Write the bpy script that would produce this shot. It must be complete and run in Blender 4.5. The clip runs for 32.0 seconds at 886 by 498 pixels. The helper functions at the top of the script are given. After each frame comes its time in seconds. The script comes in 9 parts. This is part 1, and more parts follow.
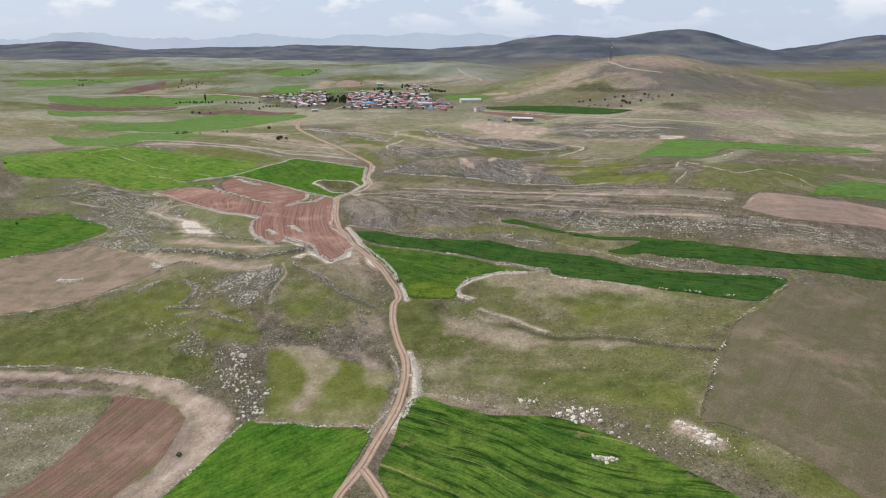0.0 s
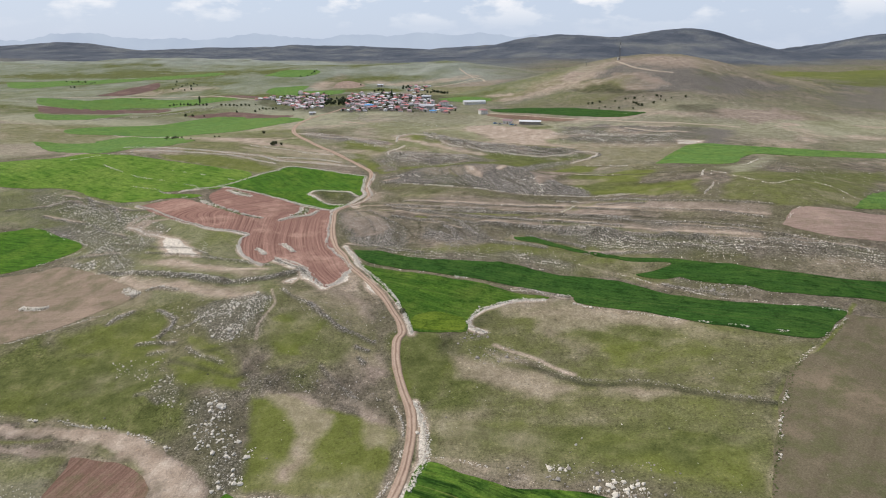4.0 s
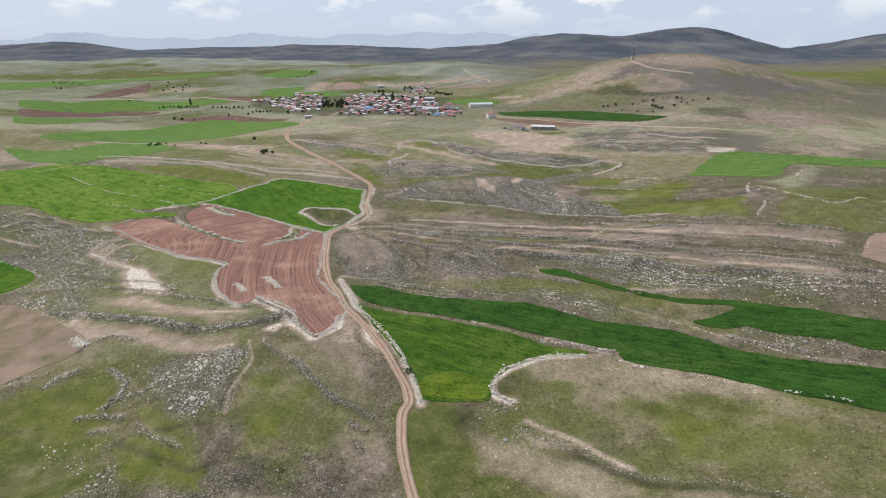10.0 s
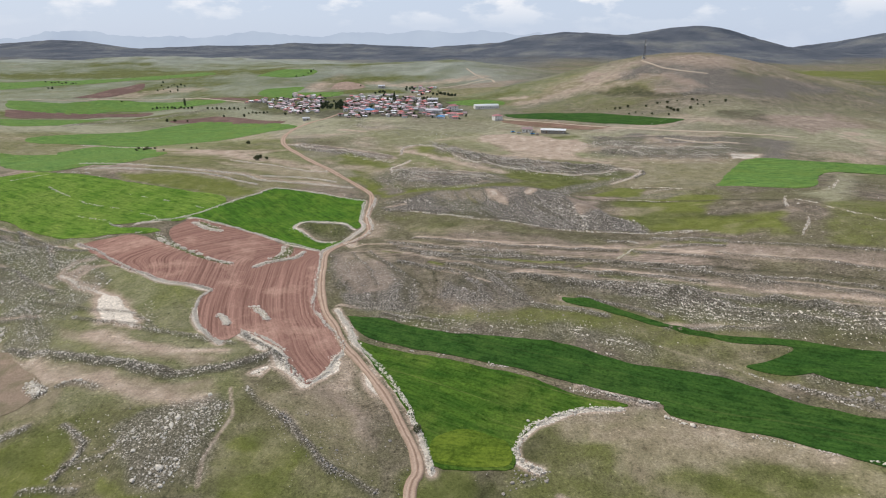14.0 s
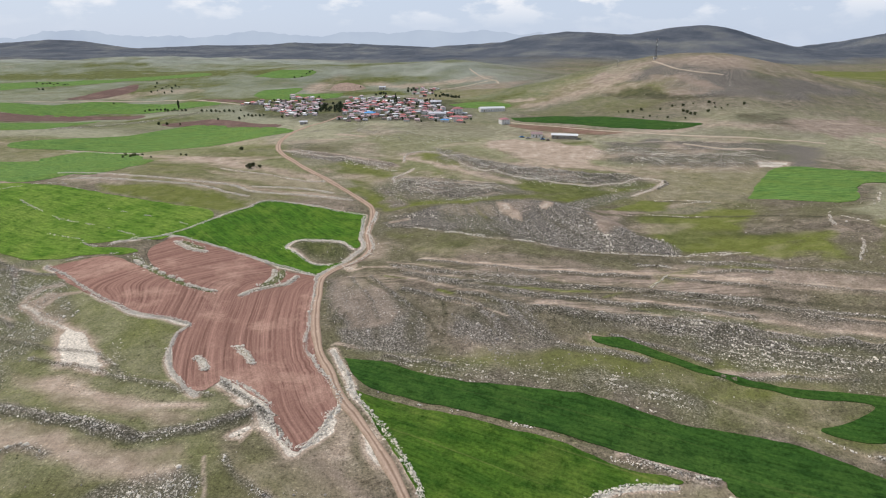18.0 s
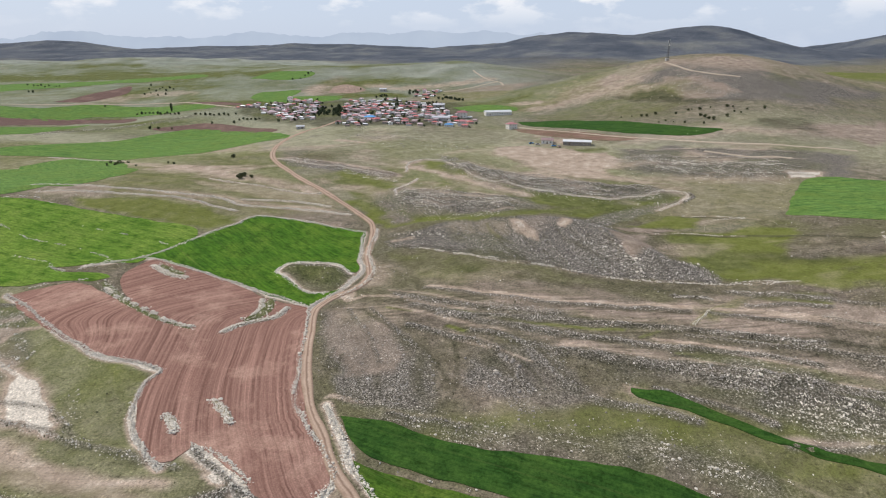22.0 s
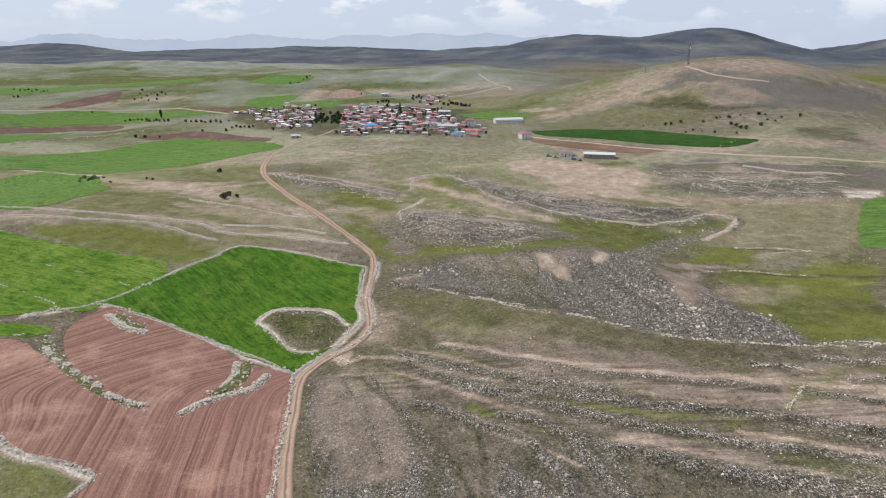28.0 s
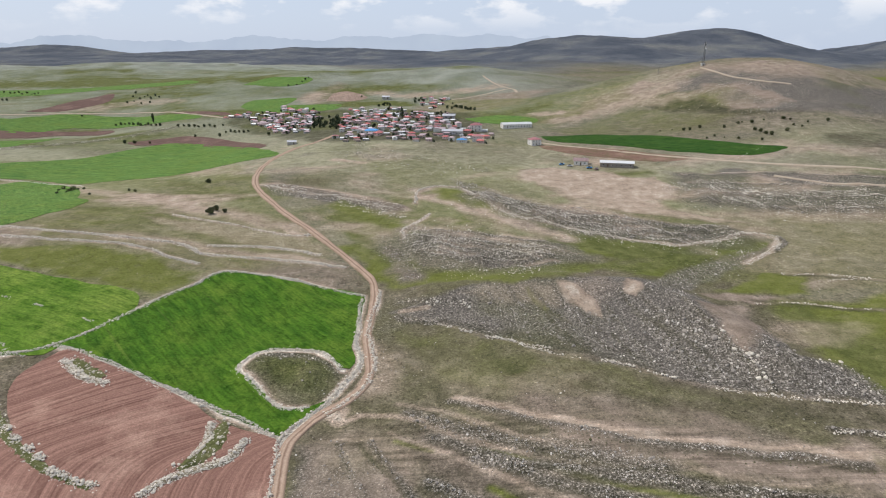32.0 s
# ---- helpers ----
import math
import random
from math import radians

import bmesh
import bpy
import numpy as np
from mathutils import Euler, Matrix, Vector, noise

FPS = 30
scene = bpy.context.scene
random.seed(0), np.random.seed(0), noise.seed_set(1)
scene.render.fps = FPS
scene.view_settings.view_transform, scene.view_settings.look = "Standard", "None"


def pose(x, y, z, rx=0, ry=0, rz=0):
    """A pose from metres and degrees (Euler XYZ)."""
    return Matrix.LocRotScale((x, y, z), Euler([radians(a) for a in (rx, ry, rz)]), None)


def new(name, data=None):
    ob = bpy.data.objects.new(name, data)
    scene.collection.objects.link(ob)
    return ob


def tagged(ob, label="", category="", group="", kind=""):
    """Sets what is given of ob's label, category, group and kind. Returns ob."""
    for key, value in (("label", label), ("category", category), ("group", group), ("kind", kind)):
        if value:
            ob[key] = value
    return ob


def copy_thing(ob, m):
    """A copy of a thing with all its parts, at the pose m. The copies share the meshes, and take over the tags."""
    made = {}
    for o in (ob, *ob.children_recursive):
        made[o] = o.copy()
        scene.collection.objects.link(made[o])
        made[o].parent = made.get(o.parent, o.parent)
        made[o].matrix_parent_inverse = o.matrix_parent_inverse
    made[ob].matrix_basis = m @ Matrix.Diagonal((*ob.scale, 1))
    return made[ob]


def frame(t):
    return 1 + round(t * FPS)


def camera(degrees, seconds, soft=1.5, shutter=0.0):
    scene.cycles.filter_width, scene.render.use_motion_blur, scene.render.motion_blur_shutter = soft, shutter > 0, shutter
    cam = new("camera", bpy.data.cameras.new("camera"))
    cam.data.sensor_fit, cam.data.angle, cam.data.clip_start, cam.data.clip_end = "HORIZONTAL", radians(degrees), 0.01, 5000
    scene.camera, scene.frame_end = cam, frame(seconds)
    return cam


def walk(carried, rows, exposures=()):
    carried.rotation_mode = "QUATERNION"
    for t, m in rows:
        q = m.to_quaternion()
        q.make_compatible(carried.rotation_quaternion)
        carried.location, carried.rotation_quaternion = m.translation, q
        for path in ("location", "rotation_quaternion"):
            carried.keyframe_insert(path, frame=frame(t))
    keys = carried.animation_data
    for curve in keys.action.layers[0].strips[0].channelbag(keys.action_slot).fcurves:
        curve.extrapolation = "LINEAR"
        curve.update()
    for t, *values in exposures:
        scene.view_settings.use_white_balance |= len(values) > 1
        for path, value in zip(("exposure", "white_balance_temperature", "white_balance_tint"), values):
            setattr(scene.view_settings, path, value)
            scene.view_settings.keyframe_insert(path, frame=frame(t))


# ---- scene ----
cam = camera(73.76, 32.0, 1.1)
WAY = [
    (0, 0.07, 0.03, 116.06, -0.000, -18.632, 0.037),
    (4, -3.48, 34.87, 116.00, 0.061, -18.635, -0.106),
    (8, -7.13, 69.39, 115.55, 0.080, -18.636, -0.142),
    (12, -11.14, 102.83, 115.80, 0.098, -18.751, -0.117),
    (16, -15.37, 136.35, 116.28, 0.136, -18.812, -0.087),
    (20, -19.38, 169.87, 116.67, 0.156, -18.827, -0.110),
    (24, -23.07, 203.13, 116.87, 0.225, -18.672, -0.103),
    (28, -26.67, 236.41, 117.24, 0.320, -18.553, -0.140),
    (32, -30.49, 270.00, 117.18, 0.406, -18.457, -0.203),
]
walk(cam, [(t, pose(x, y, z, 90 + pitch, 0, yaw) @ pose(0, 0, 0, 0, 0, roll)) for t, x, y, z, yaw, pitch, roll in WAY])

# ---- sky, sun, exposure ----
SUN_HEIGHT, SUN_TURN = 52.0, -62.0  # degrees above the horizon; degrees from ahead, to the left
world = bpy.data.worlds.new("sky")
scene.world = world
world.use_nodes = True
wn, wl = world.node_tree.nodes, world.node_tree.links
wn.clear()
w_out, w_bg = wn.new("ShaderNodeOutputWorld"), wn.new("ShaderNodeBackground")
w_sky = wn.new("ShaderNodeTexSky")
w_sky.sky_type, w_sky.sun_disc = "NISHITA", False
w_sky.sun_elevation, w_sky.sun_rotation = radians(SUN_HEIGHT), radians(SUN_TURN)
w_sky.air_density, w_sky.dust_density, w_sky.ozone_density = 1.0, 1.6, 1.0
w_map, w_noise, w_ramp = wn.new("ShaderNodeMapping"), wn.new("ShaderNodeTexNoise"), wn.new("ShaderNodeValToRGB")
w_coord, w_mix, w_veil = wn.new("ShaderNodeTexCoord"), wn.new("ShaderNodeMixRGB"), wn.new("ShaderNodeMixRGB")
w_map.inputs["Scale"].default_value = (7.0, 7.0, 17.0)
w_map.inputs["Location"].default_value = (2.3, 0.4, 1.0)
w_noise.inputs["Scale"].default_value, w_noise.inputs["Detail"].default_value = 1.5, 9.0
w_noise.inputs["Roughness"].default_value = 0.55
w_ramp.color_ramp.elements[0].position, w_ramp.color_ramp.elements[1].position = 0.51, 0.61
# a thin high veil over the blue, a pale haze low down, and loose cumulus above it
w_split, w_high, w_low, w_puff = wn.new("ShaderNodeSeparateXYZ"), wn.new("ShaderNodeValToRGB"), wn.new("ShaderNodeValToRGB"), wn.new("ShaderNodeMath")
w_high.color_ramp.elements[0].position, w_high.color_ramp.elements[1].position = 0.10, 0.55
w_high.color_ramp.elements[0].color, w_high.color_ramp.elements[1].color = (0.82, 0.82, 0.82, 1), (0.22, 0.22, 0.22, 1)
w_low.color_ramp.elements[0].position, w_low.color_ramp.elements[1].position = 0.035, 0.07
w_low.color_ramp.elements[0].color = (0.12, 0.12, 0.12, 1)
w_puff.operation = "MULTIPLY"
wl.new(w_coord.outputs["Generated"], w_split.inputs["Vector"])
wl.new(w_split.outputs["Z"], w_high.inputs["Fac"])
wl.new(w_split.outputs["Z"], w_low.inputs["Fac"])
wl.new(w_high.outputs["Color"], w_veil.inputs["Fac"])
w_veil.inputs["Color2"].default_value = (6.2, 7.15, 8.9, 1)
w_mix.inputs["Color2"].default_value = (8.9, 9.1, 9.6, 1)
wl.new(w_coord.outputs["Generated"], w_map.inputs["Vector"])
wl.new(w_map.outputs["Vector"], w_noise.inputs["Vector"])
wl.new(w_noise.outputs["Fac"], w_ramp.inputs["Fac"])
wl.new(w_ramp.outputs["Color"], w_puff.inputs[0])
wl.new(w_low.outputs["Color"], w_puff.inputs[1])
wl.new(w_puff.outputs["Value"], w_mix.inputs["Fac"])
wl.new(w_sky.outputs["Color"], w_veil.inputs["Color1"])
wl.new(w_veil.outputs["Color"], w_mix.inputs["Color1"])
wl.new(w_mix.outputs["Color"], w_bg.inputs["Color"])
w_bg.inputs["Strength"].default_value = 0.1
wl.new(w_bg.outputs["Background"], w_out.inputs["Surface"])
sun = new("sun", bpy.data.lights.new("sun", "SUN"))
sun.data.energy, sun.data.angle, sun.data.color = 3.2, radians(1.5), (1.0, 0.95, 0.87)
to_sun = Vector((math.sin(radians(SUN_TURN)) * math.cos(radians(SUN_HEIGHT)), math.cos(radians(SUN_TURN)) * math.cos(radians(SUN_HEIGHT)), math.sin(radians(SUN_HEIGHT))))
sun.matrix_world = Matrix.Translation((0, 0, 900)) @ to_sun.to_track_quat("Z", "Y").to_matrix().to_4x4()
scene.view_settings.exposure = 0.0

# ---- plan of the land ----
NEAR_KNOLLS = [(-122, 150, 55, -9.1), (28, 150, 55, -2.3), (102, 150, 55, 11.7), (-158, 215, 55, -6.7), (-83, 215, 55, 1.2), (-8, 215, 55, -1.6), (67, 215, 55, -5.0), (142, 215, 55, 4.6), (-200, 290, 55, -8.9), (-124, 290, 55, 6.3), (-50, 290, 55, -2.7), (26, 290, 55, 0.7), (100, 290, 55, 2.4), (176, 290, 55, 4.9)]
MIDDLE_KNOLLS = [(-241, 365, 55, -10.8), (-166, 365, 55, 2.1), (-91, 365, 55, -3.1), (-16, 365, 55, 0.8), (59, 365, 55, 1.3), (134, 365, 55, 3.2), (209, 365, 55, 12.8), (-282, 440, 55, -4.6), (-207, 440, 55, 0.8), (-132, 440, 55, 2.2), (-57, 440, 55, -6.3), (18, 440, 55, 5.6), (93, 440, 55, -4.4), (168, 440, 55, 5.0), (243, 440, 55, 6.2)]
FAR_KNOLLS = [(-326, 520, 55, 4.4), (-241, 520, 55, 5.9), (-71, 520, 55, -3.6), (14, 520, 55, 2.2), (184, 520, 55, 1.8), (269, 520, 55, 0.6), (-420, 620, 90, -8.0), (-300, 620, 90, 4.8), (-420, 740, 90, -7.7), (-300, 740, 90, -9.9), (130, 740, 90, 1.9), (270, 740, 90, 12.2), (-500, 900, 80, -9.7), (-300, 900, 80, -14.6), (-100, 900, 80, 5.5), (200, 900, 80, -3.8), (300, 900, 80, 18.6), (400, 900, 80, 6.3), (500, 900, 80, 4.2), (620, 900, 80, -6.1), (-500, 1020, 80, -19.0), (100, 1020, 80, 5.2), (200, 1020, 80, 10.1), (400, 1020, 80, 4.0), (500, 1020, 80, 3.5), (620, 1020, 80, 9.7)]
WHEAT, PLOUGHED, FALLOW, WALLS, OUTCROPS, BARE, GRASS, TRACKS = [], [], [], [], [], [], [], []


def lay(where, *points, radius=0.0, amount=1.0):
    where.append((np.array(points, float), radius, amount))


# wheat fields, ploughed fields and fallow land: outlines in plan
lay(WHEAT, (-92.7, 108.4), (-81.6, 139.1), (-67.1, 168.8), (-62.5, 169.4), (-41.8, 166.5), (-25.7, 164.7), (-23.5, 162.4), (-27.0, 147.8), (-29.8, 134.3), (-33.4, 111.5))
lay(WHEAT, (-6.5, 110.3), (-14.7, 133.9), (-19.2, 144.1), (-16.6, 156.2), (-12.1, 177.5), (-6.7, 180.8), (3.2, 175.1), (14.5, 169.5), (24.6, 167.6), (32.7, 165.6), (40.9, 160.9), (51.2, 153.0), (59.8, 142.7), (68.3, 131.8), (76.1, 122.7), (88.2, 102.8))
lay(WHEAT, (-51.6, 335.4), (-36.7, 331.4), (-18.0, 322.1), (12.3, 314.2), (32.3, 306.7), (50.3, 296.5), (75.7, 286.5), (88.7, 275.7), (111.4, 261.7), (133.9, 253.1), (154.1, 247.5), (145.5, 238.2), (130.8, 227.9), (104.5, 242.4), (79.1, 259.4), (54.2, 272.0), (54.1, 276.0), (42.5, 281.3), (29.0, 288.4), (10.6, 297.0), (-9.3, 305.2), (-30.7, 313.8), (-44.6, 321.2))
lay(WHEAT, (-45.8, 316.9), (-30.5, 310.6), (-9.3, 302.4), (10.3, 293.8), (21.2, 287.5), (31.3, 280.9), (43.1, 276.6), (26.5, 275.0), (15.0, 270.0), (8.1, 263.4), (6.0, 256.0), (3.0, 253.2), (-10.0, 253.5), (-15.7, 255.0), (-19.3, 264.7), (-23.8, 274.0), (-29.6, 285.9), (-36.7, 299.2))
lay(WHEAT, (35.3, 341.9), (47.4, 337.5), (58.6, 327.3), (75.5, 312.3), (93.4, 305.5), (108.6, 300.0), (122.4, 292.7), (146.2, 280.7), (169.8, 272.1), (190.8, 270.1), (215.8, 270.7), (266.9, 270.2), (248.7, 248.8), (201.3, 249.6), (181.1, 254.0), (161.9, 257.3), (138.0, 262.3), (123.3, 272.2), (106.7, 279.9), (102.9, 283.5), (94.6, 284.5), (85.7, 290.3), (92.0, 291.6), (103.0, 295.3), (104.0, 297.6), (99.0, 299.8), (82.6, 305.4), (66.0, 316.0), (48.1, 330.5), (35.8, 338.0))
lay(WHEAT, (-337.4, 360.0), (-292.7, 376.1), (-279.1, 383.4), (-262.0, 392.9), (-240.8, 382.3), (-216.6, 365.4), (-222.8, 349.8), (-238.9, 336.1), (-253.9, 319.0), (-280.4, 290.4))
lay(WHEAT, (-160.6, 447.8), (-156.4, 454.5), (-152.0, 464.8), (-146.7, 475.2), (-141.2, 486.9), (-134.9, 499.5), (-129, 512), (-115, 512), (-97, 508), (-76, 501), (-65.1, 495.2), (-64.5, 478.8), (-64.0, 465.8), (-63.7, 455.9), (-60.9, 444.6), (-64.7, 440.5), (-75.8, 452.5), (-87.7, 453.2), (-95.1, 448.5), (-99.0, 440.2), (-97.2, 435.9), (-89.4, 429.5), (-84.3, 423.9), (-79.3, 420.8), (-71.8, 421.0), (-66.4, 423.7), (-75.6, 409.6), (-77.3, 407.3), (-84.9, 411.8), (-94.9, 417.6), (-109.1, 424.4), (-125.8, 431.2), (-142.7, 439.8))
lay(WHEAT, (-398, 530), (-326, 522), (-306, 530), (-274, 524), (-212, 501), (-150.9, 482.4), (-159.9, 445.4), (-171.3, 440.8), (-203.3, 438.9), (-169.8, 429.9), (-174.0, 424.9), (-197.1, 426.5), (-220.8, 425.8), (-250.4, 439.9), (-278.8, 453.0), (-338.3, 459.8))
lay(WHEAT, (-450, 680), (-349, 680), (-290, 642), (-245, 614), (-247, 577), (-260, 560), (-311, 537))
lay(WHEAT, (-463, 760), (-430, 792), (-375, 828), (-349, 885), (-316, 906), (-254, 870), (-187, 794), (-174, 764), (-202, 751), (-241, 712), (-304, 707), (-370, 740), (-447, 740))
lay(WHEAT, (56, 825), (105, 821), (150, 800), (182, 758), (205, 729), (225, 715), (190, 699), (148, 726), (114, 762), (65, 800))
lay(WHEAT, (162.6, 494.3), (200, 550), (229, 579), (280, 571), (330, 561), (392, 550), (380, 533), (315, 536), (259, 536), (209.0, 472.6))
lay(WHEAT, (219.0, 346.0), (274.1, 399.4), (316.3, 414.4), (384.1, 406.6), (349.3, 366.1), (278.6, 361.6))
lay(WHEAT, (-672, 1034), (-611, 1048), (-585, 1075), (-534, 1105), (-374, 1063), (-344, 1034), (-380, 1025), (-424, 1025), (-514, 1042), (-541, 1004), (-617, 964))
lay(WHEAT, (-571, 870), (-526, 925), (-494, 984), (-491, 929), (-486, 870), (-531, 824))
lay(WHEAT, (-377, 1304), (-351, 1355), (-280, 1349), (-260, 1316), (-283, 1278), (-319, 1273))
lay(WHEAT, (-315, 1101), (-313, 1158), (-265, 1184), (-252, 1163), (-254, 1094), (-241, 1102), (-180, 1108), (-178, 1054), (-227, 1045), (-284, 1062))
lay(WHEAT, (-390, 693), (-364, 733), (-291, 676), (-249, 598), (-262, 546), (-343, 617))
lay(WHEAT, (-916, 1313), (-765, 1352), (-641, 1385), (-516, 1412), (-477, 1354), (-556, 1318), (-660, 1279), (-742, 1234), (-806, 1179))
lay(WHEAT, (-12, 927), (26, 947), (63, 918), (63, 897), (33, 888), (5, 898))
lay(WHEAT, (-17.7, 262.1), (-15.8, 266.7), (-7.4, 269.1), (0.1, 266.1), (5.1, 262.6), (4.2, 255.1), (-4.1, 254.2), (-15.2, 256.2))
lay(PLOUGHED, (-207.9, 418.2), (-194.0, 420.4), (-177.5, 422.4), (-157.7, 409.0), (-148.8, 405.5), (-159.2, 418.2), (-162.7, 430.4), (-156.4, 444.7), (-136.9, 435.9), (-107.2, 421.0), (-87.8, 410.1), (-75.8, 404.0), (-72.5, 379.8), (-69.5, 360.6), (-64.4, 343.3), (-56.8, 324.8), (-50.7, 311.9), (-53.1, 300.4), (-56.2, 290.4), (-58.7, 288.6), (-64.5, 294.2), (-69.0, 304.8), (-77.5, 313.4), (-88.9, 321.0), (-95.5, 314.4), (-107.4, 326.1), (-115.0, 341.3), (-117.0, 352.5), (-114.4, 358.5), (-126.5, 363.2), (-143.0, 368.3), (-166.6, 383.7), (-191.0, 402.8))
lay(PLOUGHED, (-121.8, 190.9), (-111.7, 189.8), (-98.7, 184.1), (-90.0, 177.8), (-89.0, 173.0), (-89.8, 163.2), (-90.7, 153.1), (-96.7, 140.8), (-102.9, 124.1), (-136.6, 124.7), (-132.9, 131.4), (-130.6, 143.7), (-127.3, 151.4), (-123.7, 166.4), (-121.3, 179.6))
lay(PLOUGHED, (169.3, 324.8), (189.3, 344.7), (216.3, 341.3), (265.7, 343.3), (313.1, 344.2), (286.4, 315.7), (228.9, 307.5), (190.1, 310.8))
lay(PLOUGHED, (-375, 911), (-323, 938), (-269, 910), (-205, 839), (-211, 815), (-250, 857), (-308, 900), (-360, 895))
lay(PLOUGHED, (48, 786), (91, 761), (126, 727), (149, 706), (129, 698), (94, 717), (57, 754))
lay(PLOUGHED, (-619, 951), (-572, 991), (-523, 1021), (-453, 1018), (-440, 986), (-508, 996), (-538, 942), (-571, 892))
lay(PLOUGHED, (-610, 1097), (-598, 1134), (-588, 1187), (-567, 1246), (-542, 1182), (-556, 1132), (-574, 1107))
lay(PLOUGHED, (-403, 1087), (-364, 1077), (-315, 1056), (-314, 1041), (-383, 1067))
lay(PLOUGHED, (-203, 1141), (-205, 1208), (-186, 1224), (-148, 1172), (-169, 1139))
lay(FALLOW, (153.0, 244.3), (178.5, 241.5), (241.5, 240.5), (182.1, 142.8), (133.6, 108.3), (108.9, 117.1), (95.8, 136.0), (85.5, 150.4), (78.6, 154.0), (93.9, 181.3), (110.6, 207.2), (140.1, 229.1))
lay(FALLOW, (-285.9, 297.1), (-254.4, 319.8), (-214.8, 335.7), (-180.7, 319.6), (-148.6, 292.3), (-147.2, 285.7), (-170.5, 267.9), (-189.5, 257.6), (-207.2, 252.1), (-233.9, 234.4))
# the farm track, its fork, and the lesser tracks
lay(TRACKS, (-31.0, 124.3), (-29.3, 134.3), (-24.2, 146.4), (-20.7, 158.5), (-16.1, 173.0), (-14.0, 189.1), (-14.4, 203.7), (-18.2, 217.6), (-21.4, 232.0), (-22.3, 247.2), (-20.5, 252.8), (-22.2, 261.3), (-26.6, 271.2), (-29.9, 278.9), (-36.2, 291.1), (-43.4, 303.6), (-50.5, 314.2), (-55.8, 326.9), (-60.8, 337.0), (-65.1, 350.5), (-68.4, 365.0), (-71.2, 384.6), (-73.4, 401.3), (-71.5, 409.1), (-66.9, 417.4), (-60.9, 423.3), (-56.8, 430.7), (-55.7, 439.3), (-57.6, 451.7), (-59.8, 465.6), (-60.0, 483.1), (-60.7, 497.9), (-64, 512), (-73, 527), (-86, 546), (-102, 568), (-125, 598), (-146, 632), (-160, 662), (-169, 699), (-172, 745), (-165, 789), (-150, 815), (-138, 841), radius=2.3)
lay(TRACKS, (-24.2, 146.4), (-20.1, 140.0), (-15.7, 131.7), (-12.1, 121.3), radius=1.9)
lay(TRACKS, (52, 796), (70, 777), (108, 737), (144, 706), (183, 683), (221, 668), (259, 657), (301, 648), radius=2.2)
lay(TRACKS, (260, 979), (272, 932), (292, 903), (315, 886), radius=1.8)
lay(TRACKS, (-23, 1133), (10, 1155), (45, 1183), (68, 1196), (73, 1166), radius=1.8)
lay(TRACKS, (-657, 1052), (-592, 1086), (-522, 1112), (-429, 1101), (-354, 1052), (-299, 1019), radius=2.5)
lay(TRACKS, (68, 1196), (48, 1228), (34, 1272), (30, 1288), radius=1.8)
lay(TRACKS, (184, 654), (197, 643), (212, 634), (238, 626), radius=1.8)
# dry stone lines along the field edges
lay(WALLS, (-76.2, 407.1), (-72.9, 385.0), (-68.3, 345.9), (-63.2, 334.8), (-57.8, 325.0), (-52.5, 317.3), (-49.8, 312.2), (-50.1, 308.3), (-52.9, 304.5))
lay(WALLS, (-55.0, 442.6), (-55.0, 446.1), (-57.7, 457.4), (-59.8, 465.6), (-59.6, 478.5), (-58.7, 490.1), (-59, 500))
lay(WALLS, (-54.8, 440.9), (-57.0, 429.8), (-62.6, 421.4), (-66.0, 417.4))
lay(WALLS, (-75.7, 407.1), (-72.5, 413.4), (-67.7, 421.5), (-64.5, 427.1), (-60.8, 437.7), (-59.3, 446.4), (-62.8, 457.8), (-64.1, 470.0), (-65.1, 493.1))
lay(WALLS, (-57.2, 340.6), (-51.2, 328.1), (-46.0, 314.8), (-38.4, 304.9), (-31.1, 292.1), (-25.4, 279.5), (-21.2, 269.1), (-18.3, 259.5), (-16.5, 252.8))
lay(WALLS, (-208.7, 418.3), (-188.3, 403.4), (-163.5, 383.1), (-139.5, 366.2), (-124.7, 362.0), (-114.9, 358.5), (-116.8, 351.3), (-112.9, 333.5), (-104.5, 321.4), (-94.9, 312.7))
lay(WALLS, (-58.7, 288.6), (-54.0, 294.3), (-51.4, 304.5), (-49.4, 309.4))
lay(WALLS, (-90.2, 321.8), (-81.3, 317.8), (-72.6, 309.1), (-67.8, 298.0), (-59.6, 288.6))
lay(WALLS, (-161.7, 447.1), (-142.7, 439.8), (-125.8, 431.2), (-109.1, 424.4), (-94.9, 417.6), (-84.9, 411.8), (-77.3, 407.3))
lay(WALLS, (-186.1, 438.8), (-176.7, 441.3), (-169.0, 443.6), (-162.1, 447.7), (-156.4, 454.5), (-152.0, 464.8), (-146.7, 475.2), (-141.2, 486.9), (-134.9, 499.5), (-129, 512), (-115, 512), (-97, 509), (-81, 502), (-65.1, 495.2))
lay(WALLS, (-208.7, 418.3), (-195.5, 423.5), (-177.7, 426.1), amount=0.7)
lay(WALLS, (-204.1, 440.5), (-188.7, 436.0), (-175.4, 442.7), (-167.9, 440.7), amount=0.7)
lay(WALLS, (-67.8, 168.0), (-61.7, 170.2), (-53.5, 168.0), (-38.0, 166.0), (-24.8, 165.5), amount=0.7)
lay(WALLS, (-67.1, 168.8), (-72.9, 158.2), (-78.0, 148.4), (-81.2, 138.3), amount=0.7)
lay(WALLS, (-23.5, 162.4), (-18.3, 176.2), (-16.2, 189.2), (-18.4, 203.7), (-21.2, 211.5), amount=0.7)
